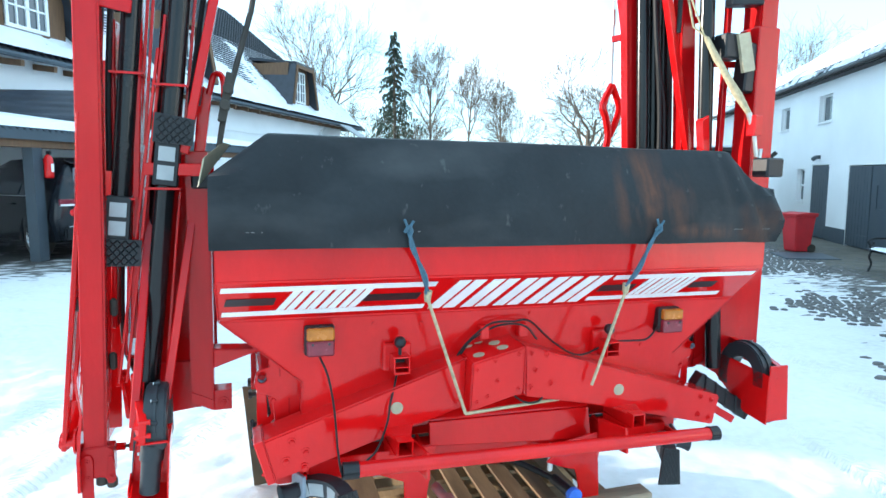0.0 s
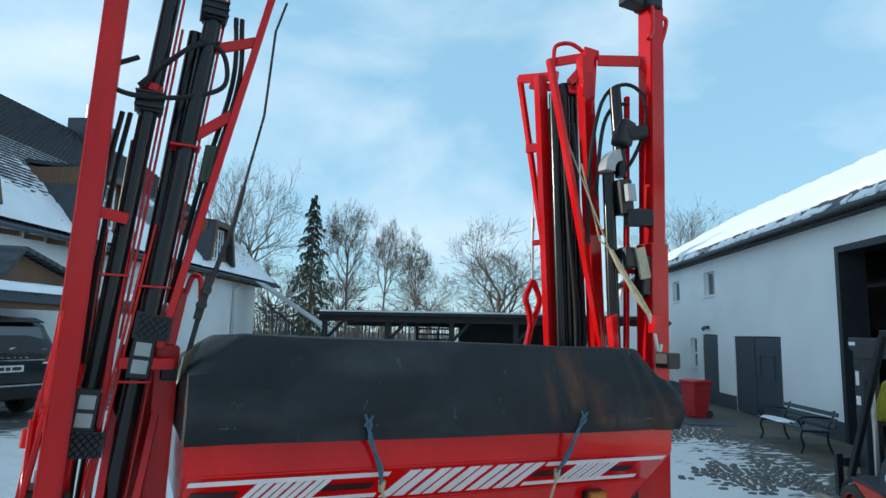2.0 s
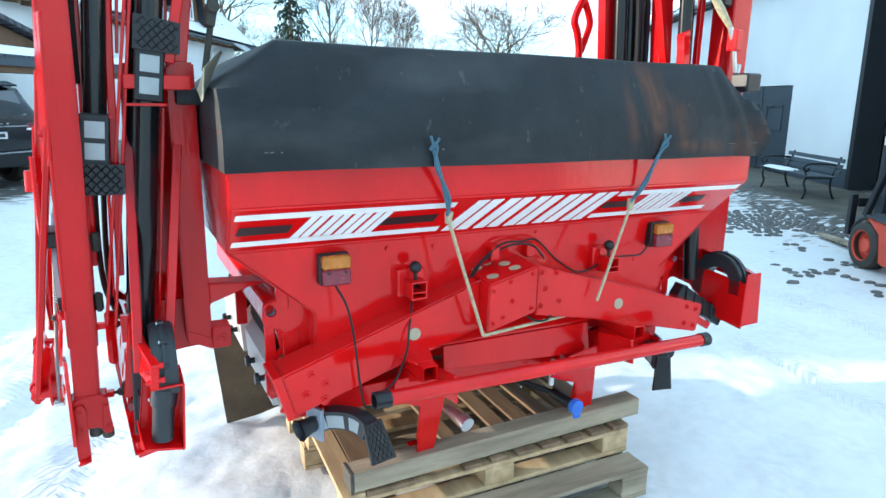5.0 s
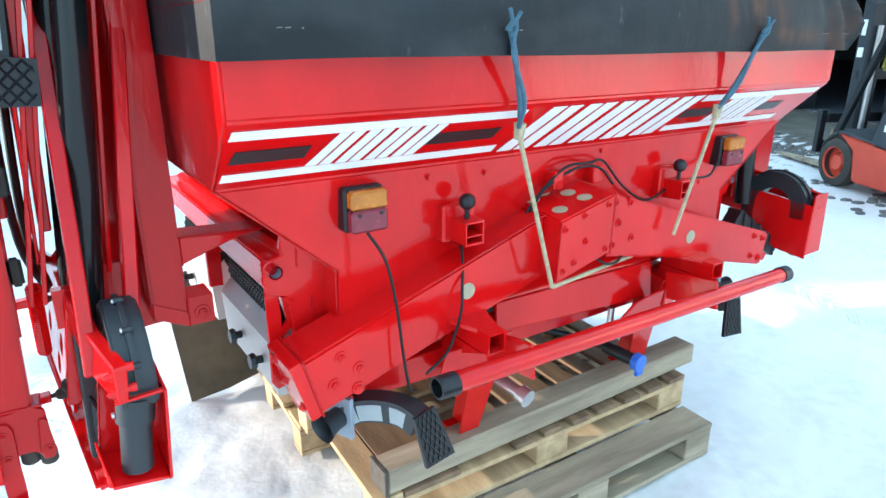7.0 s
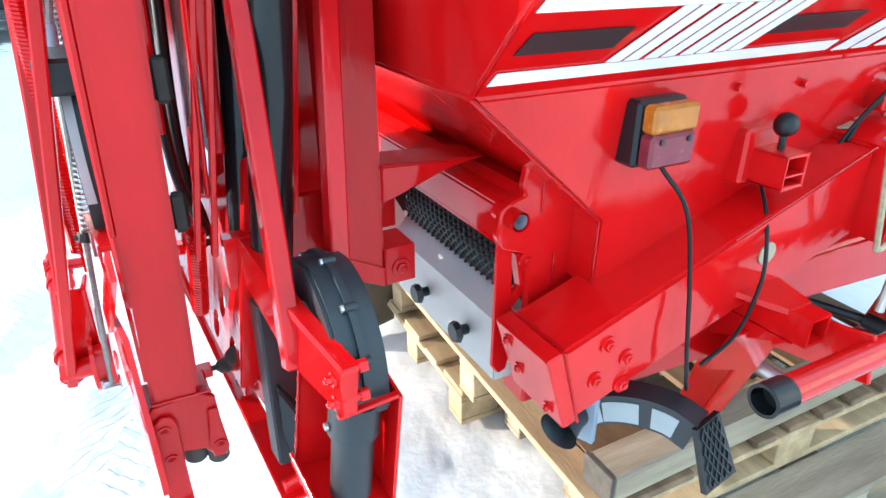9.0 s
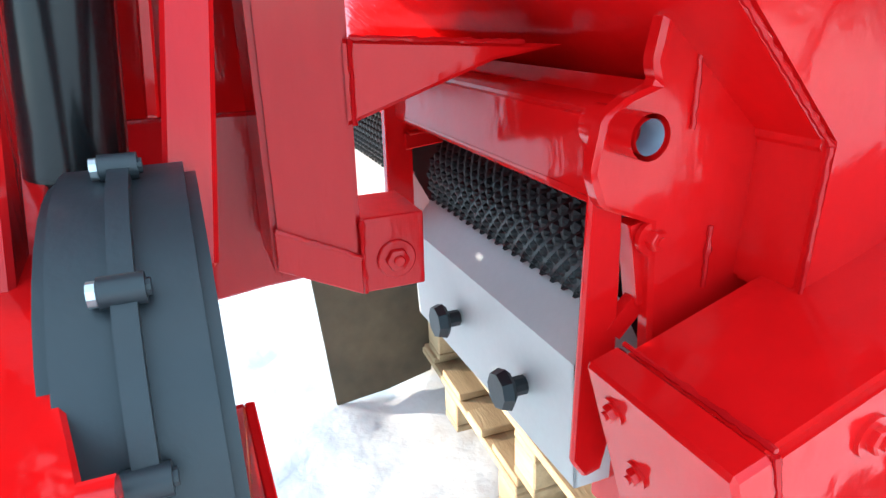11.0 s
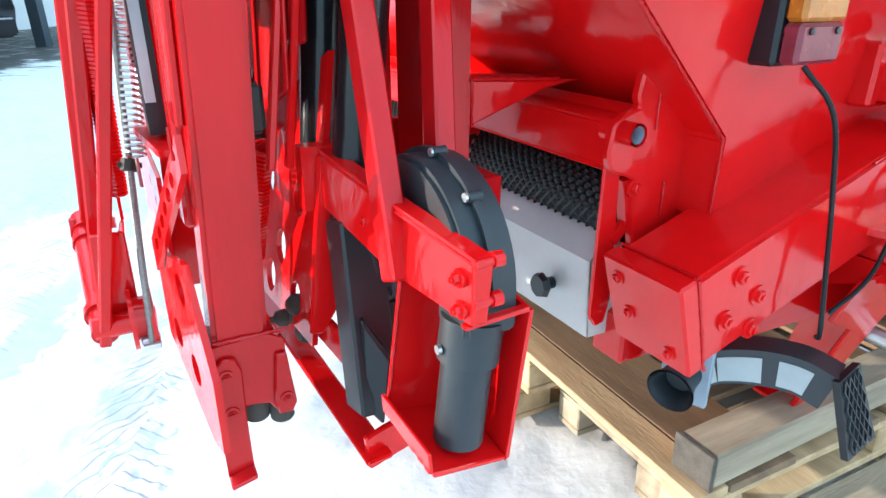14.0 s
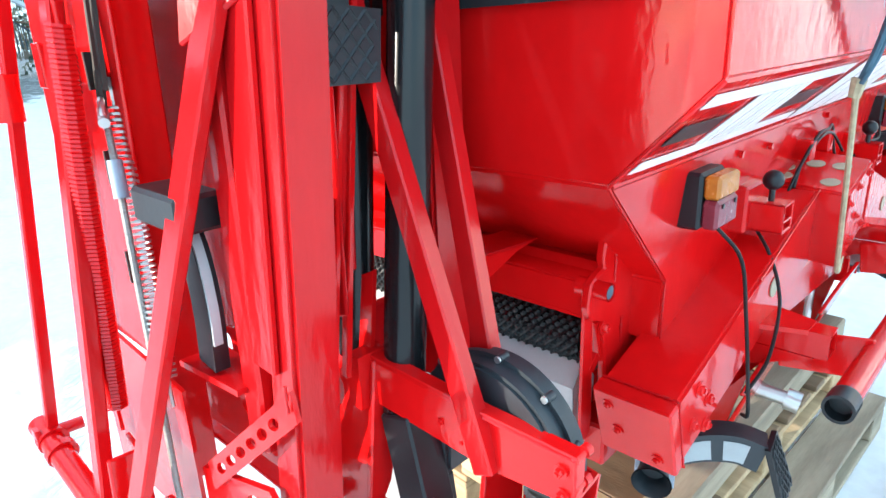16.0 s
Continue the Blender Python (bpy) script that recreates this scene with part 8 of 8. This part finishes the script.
def forklift():
    f = thing("forklift", "red and slate grey forklift truck with lowered forks", "forklift", m=YARD @ Matrix.Translation((4.74, 4.28, 0.0)))
    # x across, y forwards along the yard; the front axle lies at y 0
    for s in (-1, 1):
        wheel(f, (s * .63, .0, .25), .25, .20, s, FORKRED, 0)
        wheel(f, (s * .55, -1.35, .22), .22, .18, s, FORKRED, 0)
        part("mudguard", pipes((arc((s * .66, 0, .25), .30, 20, 165, (0, 1, 0), (0, 0, 1), 14), .022, 6)), BLACK, f)
    bm = bmesh.new()
    slab(bm, [(-.70, -.26, .10), (-.70, -.20, .40), (-.70, .05, .56), (-.70, -.30, .53), (-.70, -1.0, .48), (-.70, -1.75, .55), (-.70, -1.85, .30), (-.70, -1.62, .12)], (1.40, 0, 0))
    part("chassis", bm, FORKRED, f, "red chassis", bevel=.02, seg=2)
    part("floor_plate", made(slab, [(-.68, .10, .55), (.68, .10, .55), (.68, -.45, .50), (-.68, -.45, .50)], (0, 0, .03)), SLATE, f, bevel=.006)
    part("seat_box", made(slab, [(-.71, -.42, .50), (-.71, -.50, .84), (-.71, -.60, .90), (-.71, -1.70, .93), (-.71, -1.80, .55), (-.71, -.9, .47)], (1.42, 0, 0)), SLATE, f, "slate grey engine cover", bevel=.03, seg=2)
    bm = bmesh.new()
    for k in range(4):
        box(bm, -.716, -.71, -.76 + k * .05, -.73 + k * .05, .66, .72)
    for b in pieces(bm, 0.001):
        part("mark", b, WHITE, f, "white plain mark")
    st = part("seat", made(box, -.26, .26, -1.15, -.68, .93, 1.05), BLACK, f, "black seat", bevel=.03, seg=2)
    part("backrest", beams(((0, -1.12, 1.02), (0, -1.22, 1.48), .48, .10, (0, 1, 0))), BLACK, st, bevel=.03, seg=2)
    part("bag", made(slab, [(-.48, -.34, 1.62), (-.32, -.34, 1.62), (-.29, -.22, 1.34), (-.33, -.12, 1.16), (-.47, -.14, 1.18), (-.51, -.24, 1.36)], (0, .10, 0)), YELLOW, f, "yellow bag hung on the guard", bevel=.03, seg=3)
    for s in (-1, 1):
        part("guard_post", beams(((s * .66, .10, .55), (s * .52, -.38, 2.06), .06, .07, (0, 1, 0))), BLACK, f, bevel=.008)
        part("guard_post", beams(((s * .60, -1.60, .92), (s * .52, -1.45, 2.06), .06, .07, (0, 1, 0))), BLACK, f, bevel=.008)
        part("mast_rail", made(box, *sorted((s * .20, s * .32)), .36, .52, .08, 2.04), GATEP, f, "dark mast rail", bevel=.008)
        part("inner_rail", made(box, *sorted((s * .11, s * .19)), .39, .50, .10, 1.98), BLACK, f, bevel=.006)
        part("fork", made(slab, [(s * .28 - .06, .60, .50), (s * .28 - .06, .65, .50), (s * .28 - .06, .65, .09), (s * .28 - .06, 1.62, .05), (s * .28 - .06, 1.62, .035), (s * .28 - .06, .60, .035)], (.12, 0, 0)), WOODG if s < 0 else BLACK, f, "worn steel fork", bevel=.004)
        part("lift_cylinder", pipes(([(s * .24, .33, .15), (s * .24, .33, 1.6)], .03, 12)), STEEL, f)
        part("carriage_upright", made(box, *sorted((s * .48, s * .55)), .55, .62, .25, .72), BLACK, f, bevel=.006)
    for z in (.28, .58, 1.05, 1.88):
        part("mast_crossbar", made(box, -.48 if z < .7 else -.32, .48 if z < .7 else .32, .53 if z < .7 else .40, .59 if z < .7 else .46, z, z + .10), BLACK, f, bevel=.006)
    part("mast_head", made(slab, [(-.34, .34, 1.80), (-.34, .34, 2.04), (-.34, .56, 2.04), (-.34, .56, 1.92)], (.68, 0, 0)), SLATE, f, bevel=.008)
    bm = bmesh.new()
    box(bm, -.346, -.340, .42, .54, 1.95, 1.99)
    box(bm, -.326, -.320, .42, .48, 1.50, 1.66)
    box(bm, -.326, -.320, .41, .49, 1.28, 1.38)
    for b in pieces(bm, 0.001):
        part("mark", b, WHITE, f, "white plain mark")
    part("roof_guard", beams(((-.52, -.36, 2.08), (-.52, -1.48, 2.08), .06, .07), ((.52, -.36, 2.08), (.52, -1.48, 2.08), .06, .07), ((-.52, -.38, 2.08), (.52, -.38, 2.08), .06, .07), ((-.52, -1.46, 2.08), (.52, -1.46, 2.08), .06, .07)), BLACK, f, bevel=.008)
    for k in range(5):
        part("roof_bar", beams(((-.40 + k * .20, -.38, 2.09), (-.40 + k * .20, -1.46, 2.09), .04, .03)), BLACK, f)
    part("steering_column", pipes(([(0, .05, .58), (0, -.22, 1.02)], .035, 10)), BLACK, f)
    bm = bmesh.new()
    ring_pipe(bm, (0, -.24, 1.05), .16, .014, (1, 0, 0), (0, .86, .51))
    part("steering_wheel", bm, BLACK, f)
    part("exhaust", pipes(([(-.30, -1.55, .9), (-.30, -1.55, 2.42)], .028, 12)), STEEL, f, "pale upright exhaust pipe")


forklift()

# ---- wet paving and cobbles along the barn ----


def paving():
    bm = bmesh.new()
    prev = None
    for i in range(81):
        b = 2.0 + i * 0.25
        a0 = 5.55 + 0.35 * noise.noise((b * 0.8, 3.1, 0)) + 0.12 * noise.noise((b * 3.1, 7.7, 0)) - max(0, b - 9) * 0.045
        row = []
        for k in range(9):
            a = a0 + (7.29 - a0) * k / 8
            row.append(bm.verts.new((a, b, 0.004 + 0.010 * min(1, k) + 0.006 * noise.noise((a * 3, b * 3, 0)) * min(1, k))))
        if prev:
            for k in range(8):
                bm.faces.new((prev[k], row[k], row[k + 1], prev[k + 1]))
        prev = row
    ob = part("pavement", bm, MOSS)
    tagged(ob, "wet mossy paving along the barn wall", "pavement", kind="structure")
    ob.matrix_world = YARD
    t = part("doormat", made(box, 4.9, 6.0, 12.2, 13.3, 0.0, 0.035), DARKP, bevel=.006)
    tagged(t, "dark flat slab in front of the barn door", "slab")
    t.matrix_world = YARD
    rs = random.Random(12)
    vs, fs = [], []
    b = 2.5
    while b < 17:
        w = 0.098 + rs.uniform(-.01, .012)
        a = 3.0 + rs.uniform(0, .12)
        while a < 6.9:
            ln = 0.115 + rs.uniform(-.025, .03)
            cover = noise.noise((a * 0.55, b * 0.5, 2.0)) * 0.9 + noise.noise((a * 2.0, b * 1.6, 5.0)) * 0.6 + noise.noise((a * 6, b * 6, 9.0)) * 0.5
            near = min(1.0, max(0.0, (a - 3.15 + 0.25 * noise.noise((b * .7, 1, 4))) / 0.8))
            if cover + near * 0.45 - 0.42 - (0.25 if 5.0 < a < 5.7 and 6 < b < 10 else 0) > rs.uniform(-.12, .12):
                z = 0.006 + rs.uniform(0, .010)
                j = lambda s: rs.uniform(-s, s)
                i0 = len(vs)
                n = 8
                for r, zz in ((1.0, -0.01), (0.9, z), (0.55, z + .005)):
                    for k in range(n):
                        an = 2 * math.pi * (k + .5) / n
                        ex = 1.08 / max(abs(math.cos(an)), abs(math.sin(an))) * 0.5 + 0.46
                        vs.append((a + ln * .46 * r * math.cos(an) * ex + j(.006), b + w * .46 * r * math.sin(an) * ex + j(.005), zz))
                for q in range(2):
                    for k in range(n):
                        fs.append((i0 + q * n + k, i0 + q * n + (k + 1) % n, i0 + q * n + n + (k + 1) % n, i0 + q * n + n + k))
                fs.append(tuple(i0 + 2 * n + k for k in range(n)))
            a += ln + 0.012
        b += w + 0.012
    me = bpy.data.meshes.new("cobbles")
    me.from_pydata(vs, [], fs)
    me.materials.append(COBBLE)
    me.polygons.foreach_set("use_smooth", [True] * len(me.polygons))
    ob = tagged(new("cobbles", me), "dark cobble tops showing through thin snow", "cobbles", kind="stuff")
    ob.matrix_world = YARD


paving()
